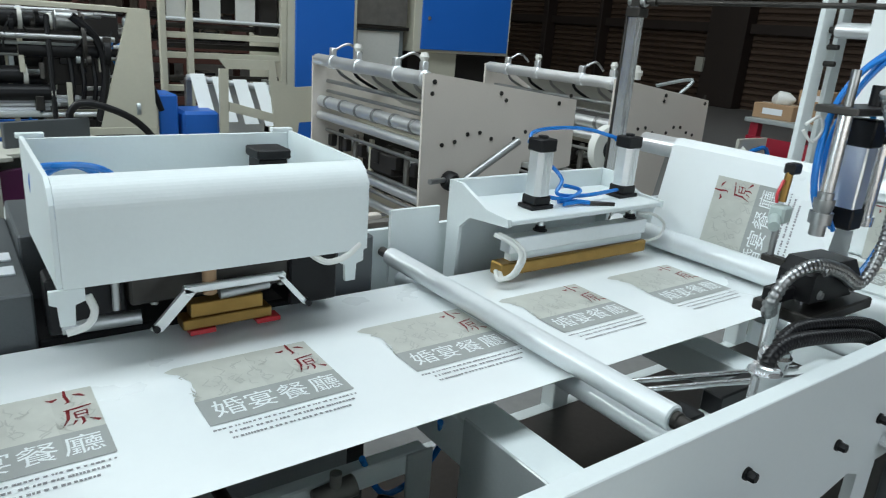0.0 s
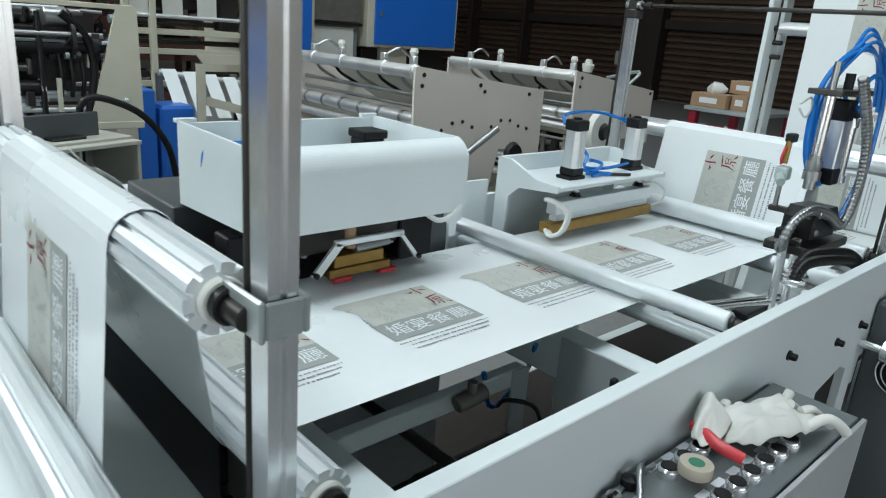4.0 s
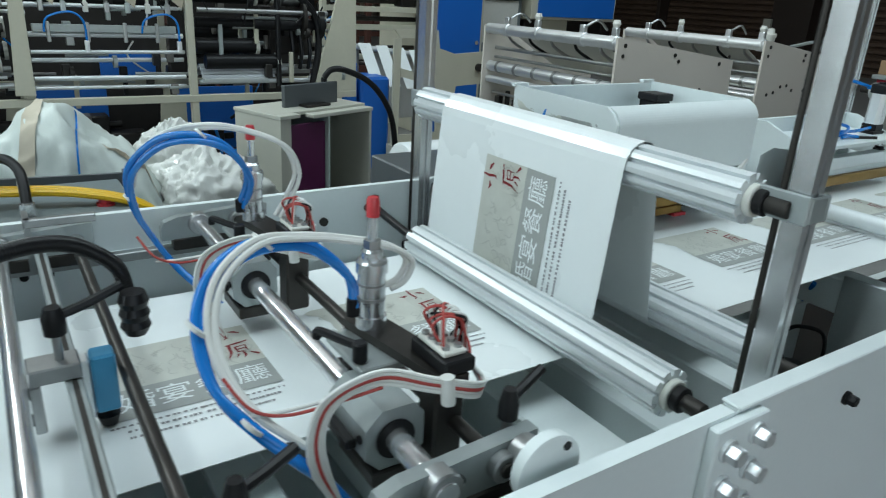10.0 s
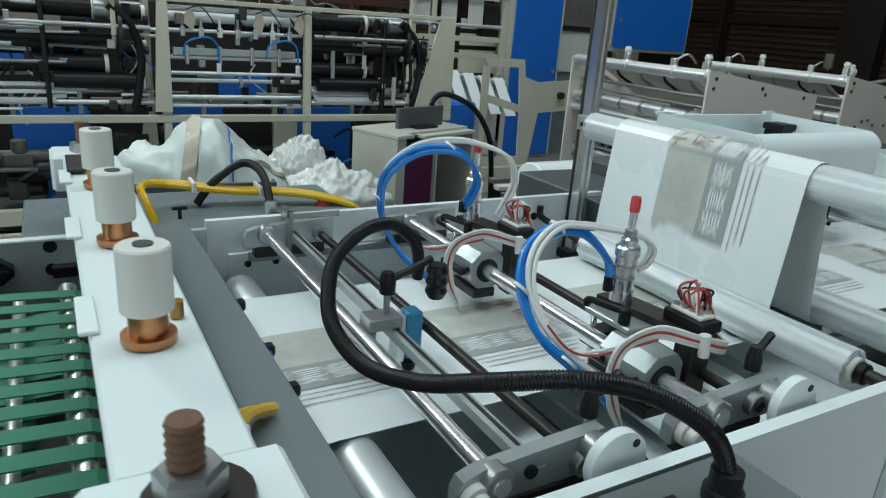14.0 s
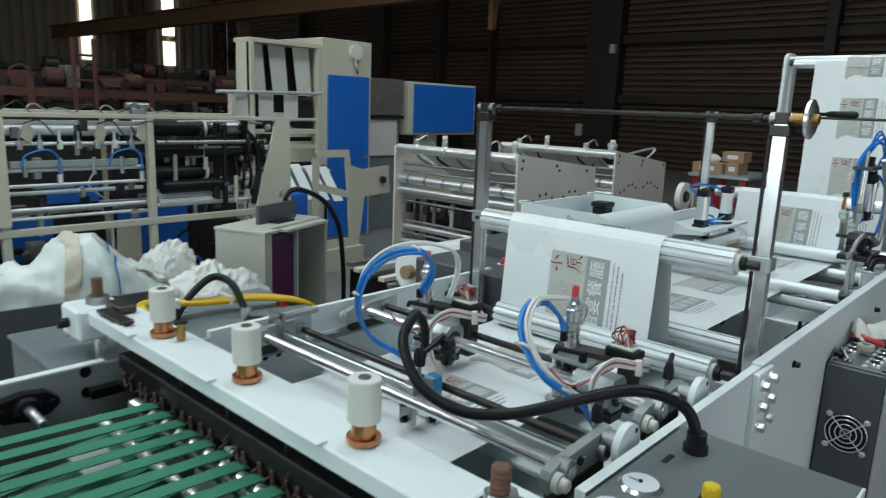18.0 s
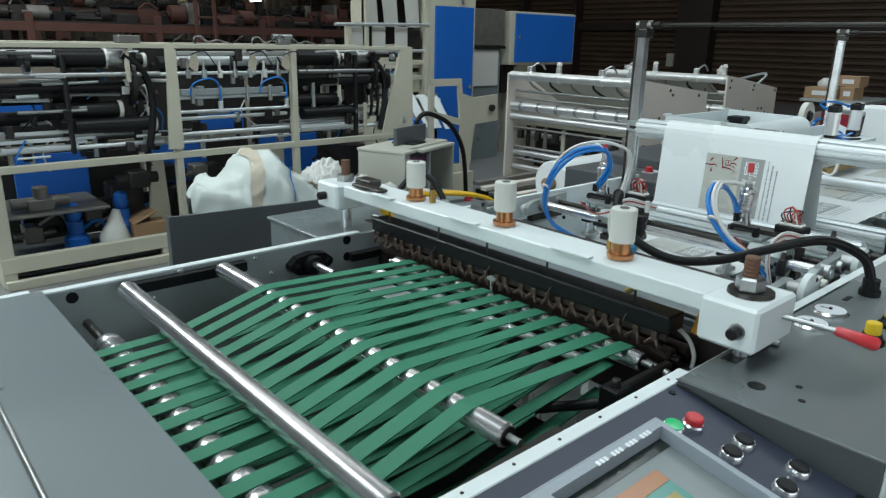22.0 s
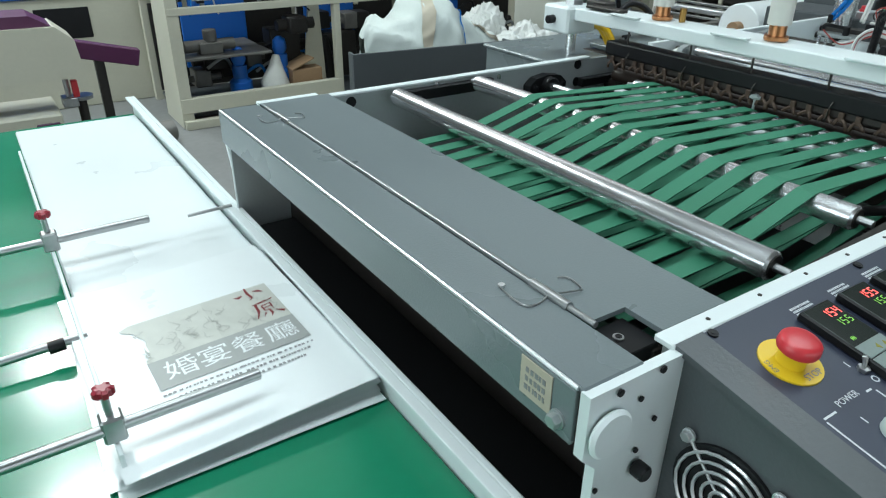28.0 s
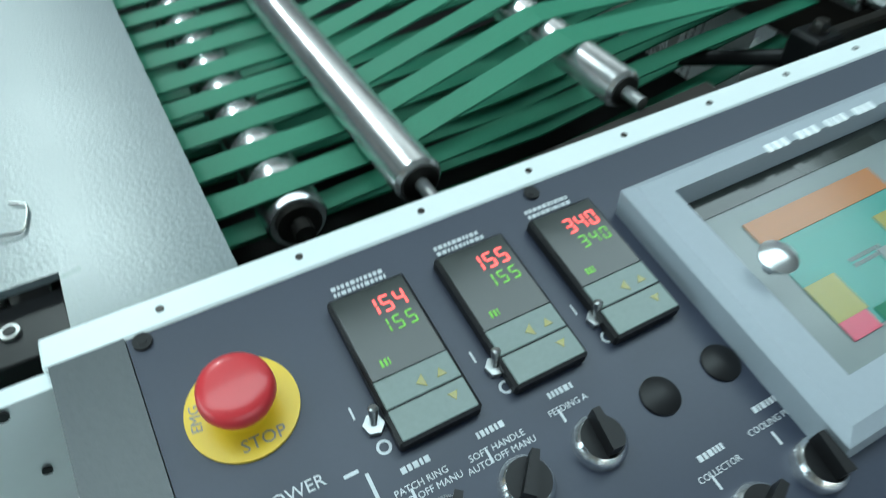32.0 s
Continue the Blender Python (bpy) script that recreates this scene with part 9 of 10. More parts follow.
    for k in range(26):
        x, z = rng.uniform(-1.70, 0.85), rng.uniform(0.10, 0.52)
        if k % 2:
            part("drive_unit", Geo().box(x - 0.05, x + 0.05, 4.45, 4.58, z - 0.05, z + 0.06, 0.008).cyl((x - 0.10, 4.5, z), (x + 0.12, 4.5, z), 0.02, 10), rng.choice((DARKJUNK, BLACK, GREYJUNK)), f)
        else:
            part("pipe", Geo().tube([(x, 4.4, z), (x + 0.1, 4.36, z + 0.06), (x + 0.16, 4.4, z - 0.05), (x + 0.2, 4.44, 0.07)], 0.010, 8), rng.choice((BLACK, STEEL, BLUEHOSE)), f)
    for k in range(7):
        x = -0.74 + k * 0.10
        part("roller_clip", Geo().box(x - 0.012, x + 0.012, 4.12, 4.15, 1.10, 1.15, 0.003).cyl((x, 4.14, 1.15), (x, 4.14, 1.20), 0.008, 8), (STEEL, GALV, PTFE)[k % 3], f)
    part("lower_plate", Geo().prism([(-1.02, 0.10), (-0.86, 0.10), (-0.88, 0.60), (-0.95, 0.60)], "y", 4.30, 4.32), CREAM, f)
    part("lower_plate", Geo().prism([(-0.22, 0.10), (-0.04, 0.10), (-0.04, 0.60), (-0.18, 0.60)], "y", 4.30, 4.32), CREAM, f)
    for x, y, z, sx, sz in ((-1.10, 4.42, 0.35, 0.10, 0.12), (-1.05, 4.3, 0.50, 0.06, 0.05), (-0.68, 4.5, 0.25, 0.12, 0.15), (-0.35, 4.45, 0.28, 0.10, 0.14), (0.68, 4.5, 0.35, 0.08, 0.2), (-1.5, 4.5, 0.3, 0.10, 0.06)):
        part("drive_unit", Geo().box(x - sx, x + sx, y - 0.07, y + 0.07, z - sz, z + sz, 0.01).cyl((x - sx - 0.06, y, z), (x + sx + 0.06, y, z), 0.035, 14), DARKJUNK, f)
    part("shelf_plate", Geo().box(-1.78, -1.25, 4.2, 4.7, 0.36, 0.375, 0.002), GREYJUNK, f)
    # loose things in the lower bay
    for x, z in ((-1.42, 0.06), (-1.15, 0.10)):
        p = thing("blue_pump", (x, 4.34, z), "small blue pump with a domed top on the frame floor", "pump", "blue pumps")
        part("body", Geo().lathe((x, 4.34, z), (x, 4.34, z + 0.22), [(0, 0.07), (0.55, 0.07), (0.65, 0.045), (1, 0.045)], 20), BLUE, p)
        part("dome", Geo().lathe((x, 4.34, z + 0.22), (x, 4.34, z + 0.33), [(0, 0.03), (0.3, 0.045), (0.8, 0.04), (1, 0.015)], 18), BLUE, p)
    v = thing("grey_valve_block", (-1.58, 4.32, 0.375), "grey machined valve block on the shelf plate", "valve")
    part("block", Geo().box(-1.66, -1.52, 4.27, 4.37, 0.375, 0.44, 0.005), GREYJUNK, v)
    part("barrel", Geo().cyl((-1.74, 4.32, 0.42), (-1.44, 4.32, 0.42), 0.035, 16, 0.004), GREYJUNK, v)
    part("head", Geo().cyl((-1.58, 4.32, 0.44), (-1.58, 4.32, 0.51), 0.04, 16, 0.004), GREYJUNK, v)
    cb = thing("cardboard_box", (-1.02, 4.26, 0.06), "opened cardboard box with torn flaps", "box")
    part("carton", Geo().box(-1.13, -0.93, 4.20, 4.38, 0.06, 0.24, 0.004), CARD, cb)
    part("flap", Geo().prism([(-1.13, 0.24), (-0.98, 0.30), (-0.985, 0.305), (-1.135, 0.245)], "y", 4.19, 4.38), CARD, cb)
    tb = thing("paint_bag", (-1.30, 4.08, 0.05), "crumpled clear plastic bag", "plastic bag")
    part("bag", Geo().lathe((-1.24, 4.26, 0.06), (-1.20, 4.28, 0.33), [(0, 0.07), (0.4, 0.09), (0.7, 0.05), (1, 0.02)], 12), SHEETCLEAR, tb)
    # rolled plates on the floor left of it
    r = thing("dark_roll", (-2.25, 4.0, 0.0), "dark grey rolled sheet lying on the floor", "sheet roll")
    part("roll", Geo().cyl((-2.75, 3.75, 0.06), (-1.95, 3.95, 0.06), 0.06, 16, 0.004), GREYJUNK, r)
    part("roll", Geo().cyl((-2.75, 3.92, 0.05), (-2.0, 4.02, 0.05), 0.05, 16, 0.004), GREYJUNK, r)


def build_left_machines():
    b = thing("blue_machine", (-2.6, 5.1, 0.0), "blue and cream machine housing behind the frame", "machine")
    part("upper", Geo().box(-3.6, -1.70, 4.92, 5.6, 0.66, 1.25, 0.005), BLUE, b, "blue upper housing")
    part("lower", Geo().box(-3.6, -1.70, 4.94, 5.6, 0.0, 0.655, 0.005), CREAM, b, "cream lower housing")
    part("trim", Geo().box(-3.6, -1.70, 4.905, 4.92, 0.78, 0.80, 0.002), BLACK, b)
    part("opening", Geo().box(-2.42, -2.12, 4.935, 4.945, 0.42, 0.60, 0.002), BLACK, b)
    s = thing("sewing_head", (-2.55, 3.45, 0.0), "cream sealing machine head with a purple top", "machine")
    part("arm", Geo().prism([(-2.95, 0.55), (-2.44, 0.55), (-2.40, 0.60), (-2.41, 0.70), (-2.47, 0.755), (-2.95, 0.76)], "y", 3.25, 3.50), CREAM, s, "cream rounded housing")
    part("top", Geo().prism([(-2.95, 0.757), (-2.48, 0.757), (-2.55, 0.80), (-2.95, 0.805)], "y", 3.27, 3.48), MAROON, s, "purple top cover")
    part("base", Geo().box(-2.95, -2.52, 3.22, 3.55, 0.0, 0.42, 0.006), CREAM, s)
    part("window", Geo().box(-2.62, -2.535, 3.212, 3.222, 0.27, 0.39, 0.003), MAROON, s)
    part("needle_bar", Geo().cyl((-2.47, 3.34, 0.44), (-2.47, 3.34, 0.56), 0.012, 10).box(-2.50, -2.44, 3.30, 3.38, 0.42, 0.46, 0.004), STEEL, s)
    part("needle_bar", Geo().box(-2.455, -2.43, 3.30, 3.33, 0.46, 0.53, 0.003), RED, s)
    part("column", Geo().box(-2.95, -2.75, 3.27, 3.50, 0.42, 0.55, 0.004), CREAM, s)
    part("foot_disc", Geo().cyl((-2.42, 3.40, 0.43), (-2.42, 3.40, 0.445), 0.05, 18), STEEL, s)
    part("post", Geo().cyl((-2.42, 3.40, 0.0), (-2.42, 3.40, 0.43), 0.02, 12), DARKSTEEL, s)
    m = thing("maroon_beam", (-2.25, 3.4, 0.0), "maroon square beam on a stand", "beam")
    part("beam", Geo().box(-2.43, -2.13, 3.52, 3.58, 0.0, 0.075, 0.004, m=Matrix.Translation((-2.43, 0, 0.585)) @ pose(0, 0, 0, 0, 14, 0) @ Matrix.Translation((2.43, 0, 0))), MAROON, m)
    part("stand", Geo().box(-2.32, -2.28, 3.53, 3.57, 0.0, 0.585, 0.003), DARKSTEEL, m)


def feed_plate(x0, x1, y, t, parent):
    p = part("side_plate", Geo().prism([(x0, 1.113), (x0 + 0.06, 1.113), (x1, 0.995), (x1 + 0.01, 0.62), (x1 - 0.15, 0.60), (x1 - 0.28, 0.66), (x1 - 0.36, 0.66), (x1 - 0.42, 0.40), (x0 + 0.28, 0.05), (x0 + 0.02, 0.05)], "y", y, y + t), BEIGE, parent, "beige steel side plate")
    rng = random.Random(int(x0 * 10))
    if t:
        for k in range(13):
            x, z = x0 + 0.05 + k * (x1 - x0 - 0.1) / 12, 0.80 - 0.03 * math.sin(k * 1.3) + (0.22 if k % 6 == 0 else 0)
            part("bolt_head", Geo().cyl((x, y - 0.004, z), (x, y + 0.001, z), 0.011, 10), DARKSTEEL, p)
        for k in range(3):
            part("bolt_head", Geo().cyl((x0 + 0.06 + k * 0.42, y - 0.004, 1.075 - k * 0.05), (x0 + 0.06 + k * 0.42, y + 0.001, 1.075 - k * 0.05), 0.012, 10), DARKSTEEL, p)


def build_feed():
    f = thing("feed_machine", (2.9, 3.3, 0.0), "beige plated feed machine with long silver rollers", "machine")
    for x0, x1 in ((1.86, 2.895), (3.20, 4.14)):
        feed_plate(x0, x1, 2.745, 0.016, f)
        part("side_plate", Geo().prism([(x0, 1.105), (x0 + 0.06, 1.105), (x1, 0.99), (x1, 0.10), (x0, 0.05)], "y", 3.95, 3.966), BEIGE, f, "beige steel side plate")
        for x, z, r in ((x0 + 0.03, 1.085, 0.030), (x0 + 0.06, 0.84, 0.030), (x0 + 0.05, 0.755, 0.022), (x0 + 0.20, 0.60, 0.018), (x0 + 0.12, 0.45, 0.024), (x0 + 0.10, 0.33, 0.020), (x0 + 0.45, 0.94, 0.022), (x0 + 0.80, 0.85, 0.028), (x0 + 0.7, 0.70, 0.02)):
            h_roller(f, "silver_roller", (x, 2.76, z), (x, 3.95, z), r * 1.15, ALU, "long silver roller")
        part("motor", Geo().box(x0 + 0.10, x0 + 0.26, 3.15, 3.4, 0.52, 0.64, 0.01).cyl((x0 + 0.18, 2.9, 0.56), (x0 + 0.18, 3.7, 0.56), 0.02, 12), DARKJUNK, f)
        part("cross_bar", Geo().box(x0 + 0.30, x0 + 0.36, 2.76, 3.95, 0.66, 0.72, 0.003), CREAM, f)
        part("cross_bar", Geo().box(x0 + 0.08, x0 + 0.13, 2.76, 3.95, 0.10, 0.16, 0.003), CREAM, f)
        for y, k in ((2.80, 0), (3.05, 1), (3.45, 0), (3.75, 1)):
            c = part("spool_clamp", Geo().cyl((x0 + 0.03, y - 0.025, 1.085), (x0 + 0.03, y + 0.025, 1.085), 0.040, 16, 0.004).box(x0 + 0.015, x0 + 0.045, y - 0.02, y + 0.02, 1.12, 1.165, 0.004), ALU, f, "silver roller clamp")
            if k:
                part("wire_arm", Geo().tube([(x0 + 0.04, y, 1.15), (x0 + 0.12, y - 0.02, 1.19), (x0 + 0.22, y, 1.14)], 0.008, 6), STEEL, c)
            else:
                part("knob", Geo().lathe((x0 + 0.03, y, 1.165), (x0 + 0.03, y, 1.205), [(0, 0.016), (0.5, 0.024), (1, 0.016)], 14), PTFE, c)
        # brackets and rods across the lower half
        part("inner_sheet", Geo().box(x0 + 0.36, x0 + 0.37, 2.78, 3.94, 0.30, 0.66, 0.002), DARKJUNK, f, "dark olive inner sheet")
        for k in range(6):
            yy = 2.86 + k * 0.19
            part("bracket", Geo().box(x0 + 0.13, x0 + 0.15, yy, yy + 0.035, 0.40, 0.68, 0.003), (CREAM, GREYJUNK, DARKSTEEL)[k % 3], f)
            part("clamp_block", Geo().box(x0 + 0.09, x0 + 0.13, yy + 0.05, yy + 0.10, 0.57, 0.64, 0.004), DARKJUNK, f)
            part("stop_ring", Geo().cyl((x0 + 0.06, yy + 0.02, 0.84), (x0 + 0.06, yy + 0.04, 0.84), 0.040, 16), STEEL, f)
        for z, r in ((0.66, 0.010), (0.50, 0.012), (0.40, 0.010), (0.96, 0.012), (0.90, 0.010)):
            h_roller(f, "steel_rod", (x0 + 0.10, 2.76, z), (x0 + 0.10, 3.95, z), r, STEEL)
        for k in range(5):
            yy = 2.92 + k * 0.21
            part("link", Geo().tube([(x0 + 0.05, yy, 1.10), (x0 + 0.10, yy + 0.03, 1.02), (x0 + 0.22, yy, 0.95)], 0.009, 6), (STEEL, BLACK)[k % 2], f)
        # grey film laid slanting behind
        part("film_web", Geo().prism([(x0 + 0.09, 1.10), (x0 + 0.094, 1.10), (x0 + 0.60, 0.83), (x0 + 0.596, 0.826)], "y", 3.0, 3.85), SHEETCLEAR, f, "slanting grey film")
    k = part("handle_hub", Geo().lathe((2.045, 2.745, 0.59), (2.045, 2.69, 0.59), [(0, 0.05), (0.6, 0.05), (1, 0.035)], 20), BLACK, f, "black hand knob")
    part("handle_rod", Geo().cyl((2.10, 2.68, 0.60), (2.40, 2.64, 0.80), 0.020, 14, 0.003), STEEL, f)
    part("stub", Geo().cyl((1.90, 2.70, 0.60), (2.0, 2.72, 0.60), 0.014, 10), STEEL, f)
    part("bearing", Geo().lathe((2.66, 2.745, 0.62), (2.66, 2.715, 0.62), [(0, 0.075), (1, 0.06)], 22), BLACK, f, "black round bearing")
    part("base", Geo().box(1.86, 4.1, 2.75, 3.96, 0.0, 0.05, 0.004), CREAM, f)
    part("top_motor", Geo().lathe((3.86, 3.15, 1.09), (3.85, 3.14, 1.175), [(0, 0.038), (0.3, 0.038), (0.31, 0.044), (0.6, 0.044), (0.61, 0.03), (1, 0.022)], 20), PTFE, f, "white motor on the rollers")
    part("motor_stay", Geo().tube([(3.95, 2.85, 1.02), (4.0, 2.80, 1.12), (3.90, 3.0, 1.06)], 0.012, 6), GALV, f)
    w = thing("tape_spool", (1.81, 1.55, 0.80), "white spool with a black hub beside the seal station", "spool")
    part("disc", Geo().lathe((1.81, 1.535, 0.975), (1.81, 1.565, 0.975), [(0, 0.078), (1, 0.078)], 32), PTFE, w)
    part("hub", Geo().lathe((1.81, 1.52, 0.975), (1.81, 1.536, 0.975), [(0, 0.025), (1, 0.035)], 20), BLACK, w)
    part("arm", Geo().box(1.795, 1.825, 1.566, 1.59, 0.0, 0.97, 0.003), DARKSTEEL, w)


def build_tower_machine():
    t = thing("tall_machine", (2.4, 5.9, 0.0), "tall cream machine tower with blue doors and film strips", "machine")
    y = 5.62
    part("cabinet", Geo().box(2.41, 3.06, y, 6.5, 0.0, 2.045, 0.006), CREAM, t, "cream cabinet")
    part("door", Geo().box(2.475, 3.02, y - 0.022, y - 0.002, 0.03, 1.69, 0.004), BLUE, t, "blue cabinet door")
    part("door_handle", Geo().cyl((2.97, y - 0.04, 0.86), (2.97, y - 0.022, 0.86), 0.02, 12), CHROME, t)
    part("gauge", Geo().lathe((2.83, y - 0.002, 1.93), (2.83, y - 0.04, 1.93), [(0, 0.075), (1, 0.075)], 24), PTFE, t, "white round gauge")
    part("gauge_pipe", Geo().tube([(2.83, y - 0.02, 1.86), (2.83, y - 0.03, 1.78), (2.86, y - 0.02, 1.72)], 0.012, 8), STEEL, t)
    part("top_frame", Geo().box(1.60, 2.405, y + 0.01, 5.90, 1.93, 1.97, 0.004), CREAM, t)
    part("side_plate", Geo().prism([(5.64, 1.30), (5.86, 1.30), (5.86, 1.93), (5.64, 1.93)], "x", 1.60, 1.625), CREAM, t)
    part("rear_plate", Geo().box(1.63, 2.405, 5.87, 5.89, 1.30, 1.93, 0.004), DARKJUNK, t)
    for x in (1.64, 1.89, 2.17):
        part("film_strip", Geo().prism([(x - 0.02, 1.93), (x + 0.17, 1.93), (x + 0.21, 1.47), (x + 0.04, 1.47)], "y", 5.75, 5.756), SHEETCLEAR, t, "pale film strip")
        part("film_strip", Geo().box(x - 0.18, x - 0.02, 5.66, 5.668, 1.24, 1.47, 0.001), SHEETCLEAR, t, "pale film strip")
    part("rod", Geo().cyl((1.26, 5.62, 1.475), (2.40, 5.62, 1.50), 0.016, 10), ALUPLAIN, t)
    part("rod", Geo().cyl((1.42, 5.66, 1.24), (2.40, 5.66, 1.24), 0.016, 10), ALUPLAIN, t)
    for z in (0.95, 1.10, 0.70, 0.45):
        part("rail", Geo().box(1.42, 2.405, 5.66, 5.72, z, z + 0.045, 0.003), CREAM, t)
        part("rod", Geo().cyl((1.42, 5.8, z + 0.09), (2.40, 5.8, z + 0.09), 0.022, 12), DARKSTEEL, t)
    for x, top in ((1.40, 1.46), (1.60, 1.93), (2.36, 1.93)):
        part("post", Geo().box(x, x + 0.045, 5.62, 5.68, 0.0, top, 0.003), CREAM, t)
    part("dark_unit", Geo().box(2.2, 2.36, 5.7, 5.85, 1.15, 1.45, 0.01), DARKJUNK, t)
    s = thing("steel_duct", (3.37, 5.9, 0.0), "grey sheet metal duct between the blue doors", "duct")
    part("upper", Geo().box(3.10, 3.66, 5.75, 6.4, 1.30, 1.70, 0.006), GREYJUNK, s)
    part("lower", Geo().box(3.10, 3.66, 5.80, 6.4, 0.0, 1.27, 0.006), HAMMER, s)
    part("trim", Geo().box(3.08, 3.68, 5.74, 5.80, 1.268, 1.298, 0.003), DARKSTEEL, s)
    part("film", Geo().box(3.15, 3.60, 5.775, 5.785, 0.85, 1.25, 0.003), SHEETCLEAR, s, "wrinkled clear film")
    e = thing("control_box", (4.3, 5.8, 0.0), "cream control box with a blue door on a post", "control box")
    part("case", Geo().box(3.72, 4.91, 5.72, 6.1, 1.085, 1.690, 0.006), CREAM, e)
    part("door", Geo().box(3.80, 4.875, 5.70, 5.718, 1.115, 1.665, 0.003), BLUE, e, "blue door")
    part("lock", Geo().cyl((3.87, 5.685, 1.40), (3.87, 5.70, 1.40), 0.018, 12), CHROME, e)
    part("post", Geo().box(3.95, 4.3, 5.8, 6.05, 0.0, 1.085, 0.004), CREAM, e)
    part("lower_panel", Geo().box(3.75, 4.85, 5.85, 6.0, 0.75, 1.07, 0.004), DARKSTEEL, e)
    part("lower_door", Geo().box(4.0, 4.75, 5.83, 5.848, 0.62, 0.80, 0.004), BLUE, e, "blue panel")
    # cut cream plates in front
    p = thing("cut_plate", (1.9, 4.5, 0.0), "cream machine side plate with large cut-outs", "plate")
    y = 4.5
    for q in ([(1.47, 1.03), (1.80, 1.03), (1.80, 0.97), (1.52, 0.97)], [(1.47, 0.20), (1.52, 0.20), (1.53, 0.97), (1.47, 0.97)], [(1.80, 1.03), (1.84, 1.03), (1.86, 0.90), (2.0, 0.86), (2.30, 0.88), (2.32, 0.64), (2.02, 0.62), (1.96, 0.20), (1.86, 0.20), (1.84, 0.62), (1.80, 0.97)], [(1.53, 0.70), (1.84, 0.62), (1.84, 0.68), (1.53, 0.76)], [(1.52, 0.20), (1.86, 0.20), (1.86, 0.27), (1.52, 0.27)]):
        part("plate_limb", Geo().prism(q, "y", y, y + 0.02), CREAM, p)
    part("foot", Geo().box(1.46, 1.98, y - 0.05, y + 0.07, 0.0, 0.20, 0.004), CREAM, p)
    part("hub", Geo().cyl((2.22, y - 0.03, 0.76), (2.22, y, 0.76), 0.03, 14), DARKSTEEL, p)
    # striped film over a roller, and blue boxes
    d = thing("draped_film", (1.65, 5.0, 0.0), "white film strips draped over a roller stand", "film")
    part("roller", Geo().cyl((1.40, 4.98, 0.87), (2.0, 4.98, 0.80), 0.022, 14), ALUPLAIN, d)
    for k in range(4):
        x = 1.42 + k * 0.15
        part("strip", Geo().prism([(4.97, 0.89 - k * 0.017), (4.98, 0.895 - k * 0.017), (4.74, 0.62 - k * 0.017), (4.73, 0.612 - k * 0.017)], "x", x, x + 0.10), FILM, d, "white film strip")
    part("skirt", Geo().box(1.55, 2.0, 5.0, 5.012, 0.30, 0.82, 0.002), SHEETCLEAR, d)
    for x in (1.42, 1.98):
        part("leg", Geo().box(x - 0.02, x + 0.02, 5.0, 5.05, 0.0, 0.86, 0.003), STEEL, d)
    b = thing("blue_housing", (1.3, 4.7, 0.0), "blue and cream motor housing", "housing")
    part("box", Geo().box(1.12, 1.24, 4.62, 4.9, 0.0, 0.79, 0.01), BLUE, b)
    part("box", Geo().box(1.26, 1.50, 4.60, 4.9, 0.0, 0.685, 0.02), BLUE, b)
    part("trim", Geo().box(1.07, 1.115, 4.61, 4.9, 0.0, 0.82, 0.004), CREAM, b)
    part("arm", Geo().tube([(0.98, 4.55, 0.92), (1.06, 4.55, 0.86), (1.12, 4.55, 0.70)], 0.018, 8), BLACK, b)


